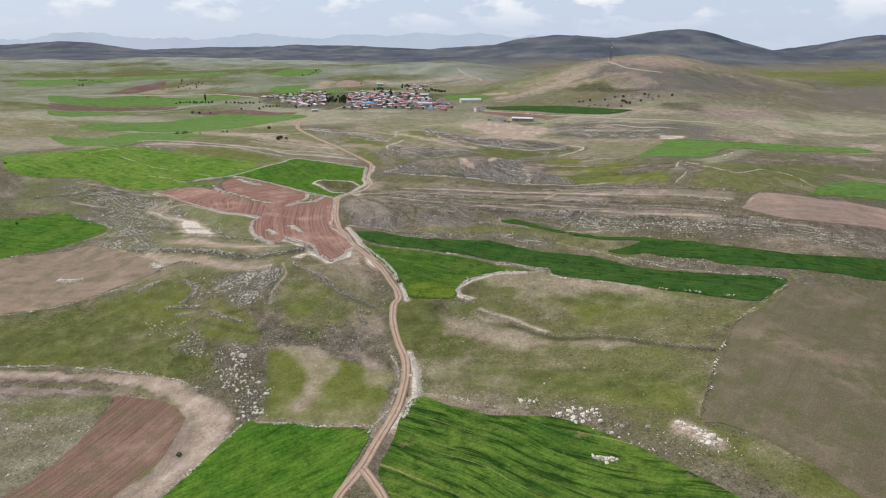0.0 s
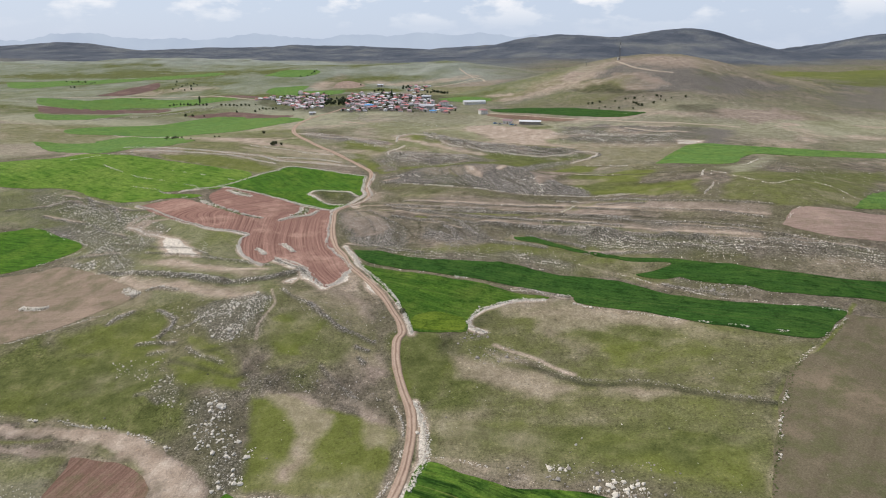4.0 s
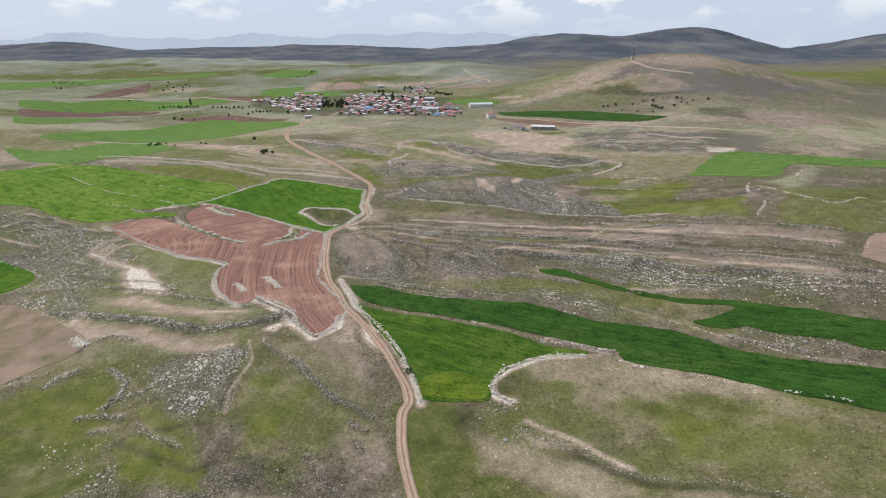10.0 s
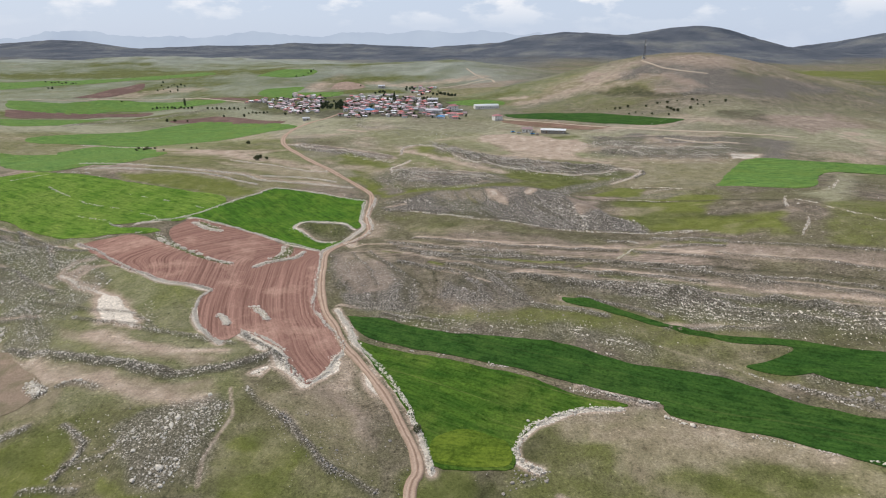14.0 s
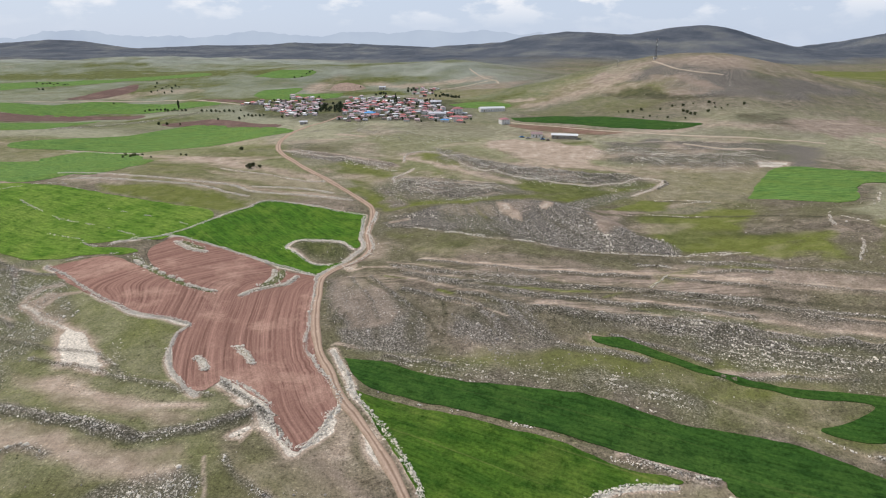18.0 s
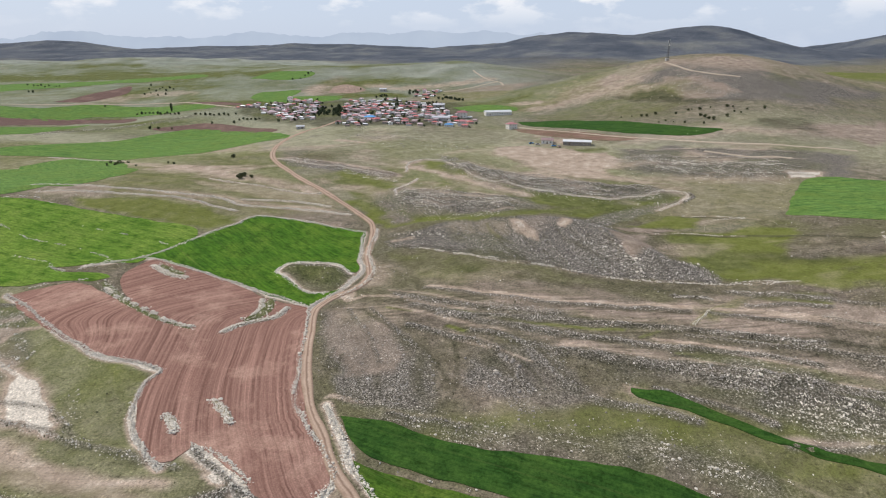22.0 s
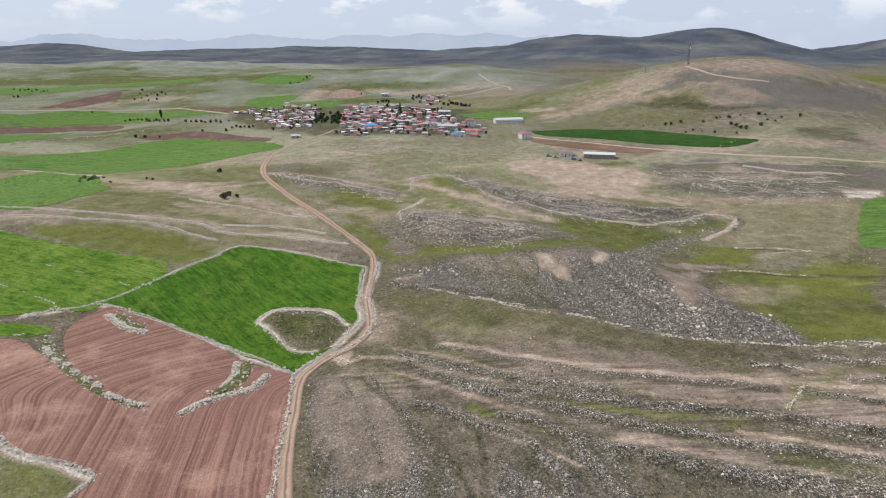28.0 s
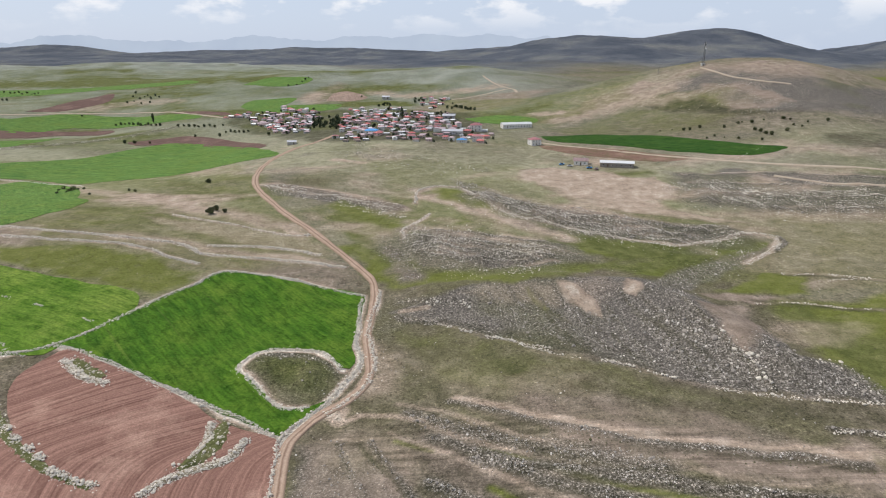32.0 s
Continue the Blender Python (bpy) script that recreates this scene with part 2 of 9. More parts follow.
lay(WALLS, (-13.0, 169.9), (-9.7, 182.3), (-9.7, 196.1), (-13.2, 209.5))
lay(WALLS, (-8.8, 182.9), (1.3, 181.1), (9.1, 177.3), amount=0.35)
lay(WALLS, (53.0, 270.7), (66.7, 264.0), (81.6, 256.5), (95.2, 249.3), (115.5, 237.9), (124.7, 233.1), amount=0.7)
lay(WALLS, (-32.7, 311.9), (-9.3, 304.1), (10.5, 296.1), (21.4, 289.0), (30.1, 284.4), (43.8, 279.3), (52.9, 276.1), amount=0.7)
lay(WALLS, (12.7, 252.6), (7.5, 257.1), (7.6, 262.9), (14.1, 270.0), (26.5, 275.0), (41.0, 275.5))
lay(WALLS, (151.6, 241.7), (133.9, 227.1), (114.3, 209.8), (96.9, 184.6), (87.2, 168.5), (79.5, 156.1), amount=0.35)
lay(WALLS, (-50.3, 477.2), (-37.1, 471.1), (-28.7, 464.6), (-18.9, 456.3), (-9.6, 450.4), (0.4, 441.3), (10.4, 436.4), (23.4, 432.1), (32.2, 427.1), (40.6, 422.5), (51.6, 417.7), (65.5, 413.7), (89.8, 410.8), (105.1, 408.8), (120.4, 406.3), amount=0.7)
lay(WALLS, (114.2, 494.6), (132.2, 494.6), (144.4, 490.1), amount=0.35)
lay(WALLS, (-20, 643), (-4, 603), (9, 582), (30, 562), (55, 545), (80, 538), (101, 544), (121, 552), (129, 544), (119, 529), (102, 517))
lay(WALLS, (-49, 614), (-49, 638), (-38, 650), (-20, 647))
lay(WALLS, (-40, 593), (-48, 575), (-53, 567), (-52, 552))
lay(WALLS, (-285, 555), (-252, 550), (-221, 545), (-193, 544), (-165, 542), (-152, 536), (-144, 530), (-121, 530), (-97, 529), (-77, 524))
lay(WALLS, (-268, 535), (-242, 536), (-214, 534), (-188, 535), (-171, 531), (-157, 524), (-142, 518))
lay(WALLS, (-146, 541), (-125, 544), (-105, 542), (-92, 538))
lay(WALLS, (-181, 585), (-156, 576), (-132, 568), (-112, 560), (-101, 562))
lay(WALLS, (-151, 654), (-128, 637), (-104, 626), (-82, 614), (-60, 600))
lay(WALLS, (-392, 739), (-357, 728), (-293, 689))
lay(WALLS, (189.3, 344.7), (177.3, 333.2), (168.7, 324.9), amount=0.35)
lay(WALLS, (233.1, 364.5), (230.9, 386.9), (217.0, 397.0), (193.7, 388.0), (182.0, 438.9), amount=0.35)
lay(WALLS, (61.7, 304.9), (90.5, 282.0), (112.4, 264.4), (134.4, 254.1), (155.1, 246.9), amount=0.35)
lay(WALLS, (-253.9, 319.0), (-238.4, 335.2), (-222.8, 349.8), (-212.3, 364.3), (-262.0, 392.9), amount=0.35)
lay(WALLS, (-206.8, 251.6), (-188.8, 256.5), (-169.8, 266.7), (-153.0, 273.0), amount=0.35)
lay(WALLS, (207, 717), (187, 701), (176, 693), amount=0.35)
lay(WALLS, (-125.9, 269.6), (-118.3, 260.7), (-118.3, 253.6), (-121.6, 251.8), amount=0.35)
lay(WALLS, (-64.6, 439.8), (-75.6, 451.7), (-87.5, 452.4), (-94.8, 447.7), (-98.6, 439.5), (-96.9, 435.9), (-89.0, 429.5), (-84.0, 423.9), (-78.9, 420.6), (-71.7, 420.7))
lay(WALLS, (-189.1, 206.7), (-177.4, 209.0), (-155.6, 210.2), (-130.7, 206.3), (-104.7, 198.4), (-90.8, 190.8), amount=0.7)
lay(WALLS, (14, 693), (37, 683), amount=0.35)
# stony ground
lay(OUTCROPS, (-13, 627), (18, 579), (52, 556), (82, 545), (111, 549), radius=13, amount=2.2)
lay(OUTCROPS, (-50, 548), (-28, 546), (-3, 522), (12, 516), radius=18, amount=1.6)
lay(OUTCROPS, (-28, 521), (-4, 508), (19, 531), radius=8, amount=0.9)
lay(OUTCROPS, (-147, 653), (-97, 623), (-60, 602), radius=7, amount=1.2)
lay(OUTCROPS, (128, 651), (147, 607), (188, 609), (225, 610), radius=22, amount=1.4)
lay(OUTCROPS, (119, 611), (142, 596), (175, 587), (208, 585), radius=12, amount=1.1)
lay(OUTCROPS, (67.1, 345.2), (82.1, 335.4), (93.6, 323.2), radius=8, amount=1)
lay(OUTCROPS, (-35.5, 331.9), (-4.0, 321.1), (10.7, 318.1), (30.9, 311.0), radius=8, amount=0.7)
lay(OUTCROPS, (29.2, 314.9), (44.7, 310.0), (55.8, 303.8), radius=9, amount=1)
lay(OUTCROPS, (71.1, 330.5), (113.7, 311.2), (156.7, 304.6), (194.5, 291.1), (225.3, 284.7), radius=10, amount=1)
lay(OUTCROPS, (105.4, 284.8), (129.1, 272.9), (140.0, 266.8), radius=5, amount=1)
lay(OUTCROPS, (-262.2, 427.7), (-234.0, 413.3), (-217.4, 422.7), radius=8, amount=0.9)
lay(OUTCROPS, (-283.7, 438.3), (-239.3, 417.8), (-202.2, 391.0), (-181.8, 408.9), radius=10, amount=0.8)
lay(OUTCROPS, (-210.6, 347.1), (-196.6, 355.0), (-171.8, 325.4), radius=6, amount=1)
lay(OUTCROPS, (-106, 795), (-100, 750), (-53, 735), radius=10, amount=0.5)
lay(OUTCROPS, (-479, 862), (-456, 896), (-417, 922), (-383, 956), (-361, 981), radius=10, amount=1)
lay(OUTCROPS, (243, 916), (262, 865), (287, 829), radius=28, amount=0.35)
# bare, trodden or eroded soil
lay(BARE, (-91.0, 320.9), (-81.0, 316.4), (-72.6, 307.6), (-68.0, 297.3), (-59.6, 288.2), radius=2.6, amount=1.9)
lay(BARE, (-58.5, 287.8), (-53.8, 293.6), (-51.4, 302.5), radius=2.2, amount=1.9)
lay(BARE, (-116.8, 351.3), (-112.5, 333.5), (-104.1, 321.4), (-95.2, 313.6), radius=1.6, amount=1.6)
lay(BARE, (-88.5, 319.6), (-77.9, 313.3), (-71.3, 304.2), radius=2, amount=1.7)
lay(BARE, (-77.7, 294.1), (-73.4, 296.7), radius=1.6, amount=1.6)
lay(BARE, (-64.9, 294.2), (-58.7, 288.6), (-54.0, 294.3), (-51.6, 303.3), radius=1.8, amount=1.6)
lay(BARE, (-40.3, 295.3), (-34.7, 285.5), radius=2.2, amount=1.5)
lay(BARE, (-17.3, 164.3), (-15.0, 171.5), radius=2.2, amount=1.4)
lay(BARE, (72.3, 150.9), (78.3, 143.5), radius=3, amount=1.2)
lay(BARE, (-101.0, 332.2), (-96.9, 324.9), radius=1.5, amount=1.3)
lay(BARE, (-92.2, 322.7), (-84.9, 319.5), (-77.7, 312.1), radius=2.5, amount=1.4)
lay(BARE, (-161.7, 355.3), (-150.1, 342.7), (-140.0, 330.8), radius=4.5, amount=1.9)
lay(BARE, (-197.1, 383.1), (-174.2, 366.3), (-160.2, 355.0), radius=2.2, amount=1.3)
lay(BARE, (-197.9, 384.3), (-196.6, 396.6), (-188.1, 397.3), radius=2.5, amount=0.8)
lay(BARE, (-189.1, 321.5), (-152.7, 300.5), (-114.8, 286.6), (-88.6, 278.4), radius=4, amount=0.7)
lay(BARE, (-148.7, 324.2), (-113.9, 307.3), (-92.6, 306.4), radius=3.5, amount=0.8)
lay(BARE, (25, 679), (47, 652), (67, 614), (88, 605), radius=9, amount=0.9)
lay(BARE, (-48, 631), (-12, 595), (16, 563), (30, 545), radius=5, amount=0.7)
lay(BARE, (-149, 660), (-107, 640), (-61, 608), radius=3.5, amount=0.8)
lay(BARE, (-354, 723), (-243, 637), (-191, 624), radius=6, amount=0.5)
lay(BARE, (-217, 621), (-154, 589), (-111, 567), radius=7, amount=0.55)
lay(BARE, (-193, 544), (-154, 542), (-141, 535), (-92, 532), radius=4, amount=0.6)
lay(BARE, (218, 588), (235, 589), radius=5, amount=1.3)
lay(BARE, (-36.9, 291.8), (-40.1, 298.4), radius=2.5, amount=1.3)
lay(BARE, (30.6, 286.7), (42.1, 280.0), (50.2, 276.4), radius=2, amount=1.2)
lay(BARE, (53.7, 270.3), (74.3, 261.9), (93.2, 251.9), radius=6, amount=0.5)
lay(BARE, (23.9, 270.8), (43.9, 273.1), radius=6, amount=0.4)
lay(BARE, (330, 950), (430, 965), (540, 960), radius=50, amount=0.34)
lay(BARE, (150, 960), (230, 980), radius=45, amount=0.3)
lay(BARE, (184, 912), (223, 907), radius=14, amount=0.5)
lay(BARE, (93, 897), (158, 923), (220, 951), radius=16, amount=0.5)
lay(BARE, (-579, 1116), (-531, 1144), (-490, 1179), (-444, 1173), radius=20, amount=0.5)
lay(BARE, (-144, 1208), (-90, 1181), (-22, 1191), (48, 1218), radius=18, amount=0.6)
lay(BARE, (-233, 1214), (-230, 1142), radius=14, amount=0.6)
lay(BARE, (-120, 735), (-96, 722), radius=4, amount=0.8)
lay(BARE, (-177, 795), (-170, 799), radius=3, amount=0.8)
lay(BARE, (69, 935), (90, 932), radius=10, amount=0.8)
lay(BARE, (-56.9, 294.2), (-48.7, 304.6), (-46.3, 289.3), radius=4, amount=0.6)
lay(BARE, (-56.3, 453.5), (-47.5, 441.7), (-49.9, 429.2), radius=6, amount=0.5)
lay(BARE, (99, 590), (154, 577), (202, 573), radius=8, amount=0.4)
lay(BARE, (-5, 642), (0, 552), (16, 546), radius=6, amount=0.3)
# greener grass
lay(GRASS, (-197.9, 225.0), (-170.2, 234.6), (-128.5, 226.2), (-101.5, 207.5), radius=20, amount=0.95)
lay(GRASS, (-63.0, 248.3), (-45.7, 236.8), (-53.0, 223.6), radius=8, amount=0.6)
lay(GRASS, (-8.9, 185.6), (13.9, 191.4), (43.4, 183.4), (80.5, 177.2), radius=8, amount=0.8)
lay(GRASS, (-0.8, 203.5), (3.8, 219.7), radius=6, amount=0.8)
lay(GRASS, (27, 545), (50, 529), (77, 530), (113, 541), radius=6, amount=1.5)
lay(GRASS, (33, 510), (57, 509), radius=4, amount=0.8)
lay(GRASS, (94.2, 466.1), (99.7, 448.7), (103.9, 433.0), radius=9, amount=1.3)
lay(GRASS, (-20.3, 248.5), (-18.4, 238.7), radius=5, amount=1.1)
lay(GRASS, (82, 673), (110, 674), radius=5, amount=0.7)
lay(GRASS, (-11.3, 247.5), (-9.5, 233.1), (-9.9, 211.5), radius=5, amount=1.1)
lay(GRASS, (204.7, 395.3), (296.2, 461.1), (318.6, 460.8), radius=12, amount=0.5)
lay(GRASS, (-65.0, 265.2), (-53.5, 259.9), radius=6, amount=0.7)
lay(GRASS, (-136.4, 262.1), (-127.9, 265.6), radius=8, amount=0.7)
lay(GRASS, (-77.5, 251.5), (-59.9, 245.7), radius=8, amount=0.5)
lay(GRASS, (-71, 553), (-54, 526), (-33, 516), radius=6, amount=0.6)
lay(GRASS, (-106, 599), (-73, 568), radius=9, amount=0.5)
lay(GRASS, (-187, 632), (-149, 625), radius=10, amount=0.4)
lay(GRASS, (-229, 685), (-197, 658), radius=8, amount=0.4)
lay(GRASS, (-983, 1491), (-787, 1452), (-569, 1460), (-499, 1370), radius=60, amount=0.8)
lay(GRASS, (-207, 1089), (-101, 1108), radius=20, amount=0.8)
lay(GRASS, (26, 951), (81, 976), radius=16, amount=0.6)
lay(GRASS, (162, 941), (212, 907), radius=16, amount=0.35)
lay(GRASS, (511, 983), (1039, 1440), radius=60, amount=0.8)
lay(GRASS, (21, 513), (51, 507), (94, 525), radius=6, amount=0.6)
lay(GRASS, (-76, 565), (-46, 519), radius=5, amount=0.5)
lay(GRASS, (42.4, 255.2), (60.9, 249.0), (80.3, 242.1), radius=7, amount=0.6)
lay(GRASS, (-197.2, 372.7), (-195.5, 352.7), radius=6, amount=0.4)
lay(GRASS, (-281, 598), (-218, 590), radius=8, amount=0.5)
lay(GRASS, (-56, 544), (-34, 538), radius=5, amount=0.5)
lay(GRASS, (48.0, 252.5), (66.4, 244.1), radius=7, amount=0.3)
RIDGES = []
lay(RIDGES, (-33.0, 491.0), (16.6, 488.9), (41.8, 483.0), (62.5, 458.8), (74.3, 429.6), radius=12, amount=4.6)
lay(RIDGES, (-7, 621), (33, 575), (72, 558), (109, 556), radius=8, amount=2.8)
lay(RIDGES, (-94.1, 256.3), (-90.1, 263.0), (-83.7, 274.4), radius=11, amount=2.4)
lay(RIDGES, (-59.4, 376.8), (-42.9, 375.5), (-28.4, 363.0), radius=12, amount=1.8)
lay(RIDGES, (-6.7, 374.1), (-0.5, 356.4), radius=9, amount=1.6)
lay(RIDGES, (-88.8, 440.2), (-73.9, 438.3), radius=9, amount=3.6)
lay(RIDGES, (-160.6, 313.2), (-111.1, 300.5), (-77.7, 304.7), radius=6, amount=1.3)
lay(RIDGES, (-45, 551), (-15, 535), (10, 524), radius=11, amount=2.6)
lay(RIDGES, (-65.1, 279.2), (-50.5, 261.3), (-40.0, 248.2), radius=5, amount=1.2)
lay(RIDGES, (-106.5, 219.8), (-84.5, 203.3), (-72.4, 186.0), radius=10, amount=1.5)
lay(RIDGES, (40.6, 168.6), (65.3, 159.7), (82.0, 139.0), (96.6, 131.6), radius=7, amount=1.2)
lay(RIDGES, (27.7, 359.9), (61.1, 350.9), (87.7, 336.4), radius=8, amount=1.5)
lay(RIDGES, (-54.7, 282.7), (-39.0, 277.4), radius=16, amount=1.5)
lay(RIDGES, (-138, 649), (-98, 628), (-61, 606), radius=5, amount=1.6)
lay(RIDGES, (125, 615), (170, 606), (213, 602), radius=12, amount=2)
STRATA, MOUNDS, STREETS, TREES, BUSHES, FAR_TREES, VILLAGE_TREES = [], [], [], [], [], [], []
# edges of the rock beds that crop out along the slopes
lay(STRATA, (-20, 630), (19, 582), (58, 560), (98, 552))
lay(STRATA, (-51, 555), (-15, 532), (11, 514))
lay(STRATA, (-44, 536), (-16, 520), (4, 513))
lay(STRATA, (-14, 617), (20, 574), (57, 553), (91, 546))
lay(STRATA, (23.4, 357.7), (103.2, 328.7), (158.1, 307.9), (198.1, 297.5))
lay(STRATA, (68.2, 314.8), (106.6, 307.8))
lay(STRATA, (-295.2, 415.6), (-261.7, 428.9), (-221.2, 414.4), (-193.1, 406.8))
lay(STRATA, (-251.2, 433.2), (-228.2, 420.6), (-206.8, 392.4))
lay(STRATA, (-267.6, 409.5), (-227.0, 393.2), (-190.5, 365.5))
lay(STRATA, (95.2, 335.6), (130.0, 317.0), (148.3, 307.6), (169.2, 300.1))
lay(STRATA, (74.6, 343.0), (100.4, 321.5), (123.9, 306.3))
lay(STRATA, (111.5, 346.4), (144.2, 323.4), (174.3, 306.8))
lay(STRATA, (-270.7, 440.7), (-249.7, 433.4), (-234.0, 413.3))
lay(STRATA, (-206.7, 346.3), (-183.7, 342.4))
lay(STRATA, (-45, 563), (-28, 562), (-5, 552), (16, 541))
lay(STRATA, (-42, 550), (-24, 543), (-4, 532), (16, 528))
lay(STRATA, (-37, 542), (-20, 530), (-1, 520), (17, 518))
lay(STRATA, (-34, 535), (-16, 520), (1, 508), (18, 511))
lay(STRATA, (-13, 633), (20, 591), (64, 578), (102, 555))
lay(STRATA, (-12, 620), (21, 585), (59, 562), (98, 551))
lay(STRATA, (-10, 614), (22, 578), (58, 556), (93, 546))
lay(STRATA, (-7, 610), (23, 572), (56, 550), (88, 540))
lay(STRATA, (128, 661), (180, 660), (220, 647), (256, 636))
lay(STRATA, (125, 645), (169, 638), (209, 628), (245, 620))
lay(STRATA, (121, 623), (153, 607), (192, 600), (232, 602))
lay(STRATA, (118, 608), (146, 590), (183, 585), (220, 585))
# grassy heaps of cleared stones
lay(MOUNDS, (-153.7, 438.0), (-143.1, 430.0), (-134.4, 426.9), radius=1.6)
lay(MOUNDS, (-164.1, 416.6), (-159.1, 412.4), radius=1.3)
lay(MOUNDS, (-156.3, 409.4), (-154.7, 408.4), radius=1.3)
lay(MOUNDS, (-150.9, 406.4), (-149.0, 405.4), radius=1.3)
lay(MOUNDS, (-145.6, 402.1), (-143.8, 401.2), radius=1.3)
lay(MOUNDS, (-139.8, 398.5), (-138.1, 397.7), radius=1.3)
lay(MOUNDS, (-135.0, 395.6), (-133.3, 394.8), radius=1.3)
lay(MOUNDS, (-128.9, 390.8), (-127.3, 390.0), radius=1.3)
lay(MOUNDS, (-125.5, 389.7), (-123.9, 389.0), radius=1.3)
lay(MOUNDS, (-121.7, 388.3), (-120.1, 387.6), radius=1.3)
lay(MOUNDS, (-117.7, 387.3), (-116.3, 387.0), radius=1.3)
lay(MOUNDS, (-201.6, 288.8), (-190.2, 287.4), radius=2)
lay(MOUNDS, (-154.0, 294.0), (-146.7, 288.0), radius=2)
lay(MOUNDS, (43.9, 143.5), (49.8, 141.5), radius=1.1)
# rows of village houses
lay(STREETS, (-245, 1056), (-198, 1043))
lay(STREETS, (-153, 1037), (-81, 1029))
lay(STREETS, (-285, 1043), (-192, 1022))
lay(STREETS, (-140, 996), (-31, 976))
lay(STREETS, (-306, 1030), (-181, 993))
lay(STREETS, (-154, 979), (-30, 946))
lay(STREETS, (-286, 1011), (-186, 974))
lay(STREETS, (-145, 945), (-25, 921))
lay(STREETS, (-270, 993), (-186, 948))
lay(STREETS, (-143, 918), (-22, 900))
lay(STREETS, (-249, 970), (-179, 922))
lay(STREETS, (-143, 897), (-17, 879))
lay(STREETS, (-228, 941), (-196, 915))
lay(STREETS, (-136, 873), (-9, 861))
lay(STREETS, (-215, 918), (-170, 878))
lay(STREETS, (-134, 853), (7, 844))
lay(STREETS, (-121, 835), (10, 829))
lay(STREETS, (-136, 822), (-103, 811))
lay(STREETS, (-83, 814), (-46, 811))
lay(STREETS, (-31, 809), (-0, 807))
lay(STREETS, (-65, 1141), (-27, 1129))
lay(STREETS, (-61, 1103), (-31, 1090))
lay(STREETS, (-60, 1060), (-49, 1050))
HEDGES = []
lay(HEDGES, (151.6, 241.7), (133.9, 227.1), (114.3, 209.8), (96.9, 184.6), (87.2, 168.5), (79.5, 156.1))
# trees
lay(TREES, (-163, 589), (-162, 595), (-156, 592), (-195, 670), (-240, 650), (-233, 645), (162, 810), (172, 809), (180, 803), (185, 802))
lay(TREES, (195, 805), (212, 795), (226, 800), (230, 802), (236, 796), (248, 800), (264, 798), (268, 794), (262, 777), (278, 785))
lay(TREES, (296, 787), (266, 772), (228, 773), (229, 766), (229, 757), (232, 754), (248, 761), (192, 767), (197, 759), (204, 750))
lay(TREES, (218, 740), (184, 762))
lay(VILLAGE_TREES, (-185, 964), (-175, 944), (-175, 967), (-162, 924), (-160, 941), (-148, 904), (-148, 922), (-139, 891), (-171, 915), (-160, 898))
lay(VILLAGE_TREES, (-151, 888), (-143, 879), (-121, 1075), (-115, 1086), (-107, 1086), (-88, 977), (-67, 960), (-41, 958), (-30, 1043), (-24, 1034))
lay(VILLAGE_TREES, (-18, 1044), (-12, 1034), (-7, 1025), (-2, 1009), (3, 1000), (-49, 924), (-89, 882), (-110, 866), (-75, 1122), (-70, 1131))
lay(VILLAGE_TREES, (-63, 1125))
lay(FAR_TREES, (-462, 1049), (-455, 1049), (-450, 1049), (-442, 1045), (-433, 1037), (-424, 1032), (-416, 1023), (-407, 1017), (-405, 1020), (-397, 1011))
lay(FAR_TREES, (-389, 1007), (-382, 1003), (-352, 985), (-346, 987), (-338, 983), (-332, 984), (-326, 981), (-320, 983), (-314, 985), (-307, 981))
lay(FAR_TREES, (-298, 985), (-376, 905), (-366, 906), (-350, 907), (-312, 935), (-283, 932), (-282, 949), (-278, 953), (-271, 946), (-266, 946))
lay(FAR_TREES, (-259, 941), (-255, 944))
lay(FAR_TREES, (-781, 1299), (-762, 1287), (-760, 1295), (-758, 1302), (-738, 1281), (-742, 1299), (-720, 1278), (-720, 1285), (-719, 1293), (-714, 1200))
lay(FAR_TREES, (-707, 1200), (-521, 1218), (-500, 1197), (-502, 1216), (-501, 1225), (-484, 1199), (-488, 1223), (-477, 1212), (-533, 1252), (-508, 1173))
lay(FAR_TREES, (-501, 1180), (-482, 1164), (-472, 1170), (-533, 1097), (-291, 1274), (-279, 1282), (-275, 1305), (-272, 1318), (-271, 1337), (-157, 1173))
lay(BUSHES, (-303, 675), (-302, 679), (-291, 667), (-290, 671), (-288, 673), (-284, 673), (-261, 641), (-294, 659), (-289, 661), (-84.5, 158.1))
lay(BUSHES, (-21.2, 268.3))
lay(TREES, (-278.3, 370.7), (-363.0, 487.0))
MEADOW, TAN, SCREE = [], [], []
STONY, LEDGES, DULL, THICK, LUSH, STRAW, BEDS, SANDY = [], [], [], [], [], [], [], []
# swards of green pasture, worn pale soil, and stony slopes: outlines in plan
lay(MEADOW, (-50.2, 340.8), (-18.2, 330.3), (14.2, 323.1), (41.9, 310.5), (63.0, 294.1), (93.1, 281.9), (110.8, 305.0), (96.4, 311.0), (66.0, 331.3), (36.3, 345.3), (16.6, 335.9), (-18.1, 335.3), radius=5, amount=0.42)
lay(MEADOW, (-8.7, 180.6), (22.6, 174.9), (56.6, 160.3), (74.3, 139.5), (92.1, 120.9), (114.4, 109.2), (113.7, 124.1), (95.8, 136.0), (78.9, 154.6), (41.6, 173.9), radius=4, amount=0.6)
lay(MEADOW, (-18.6, 252.0), (-7.6, 253.1), (-4.6, 246.4), (-7.9, 236.1), (-11.8, 221.6), (-14.6, 213.0), (-18.4, 213.0), (-18.1, 231.8), radius=2.5, amount=1.4)
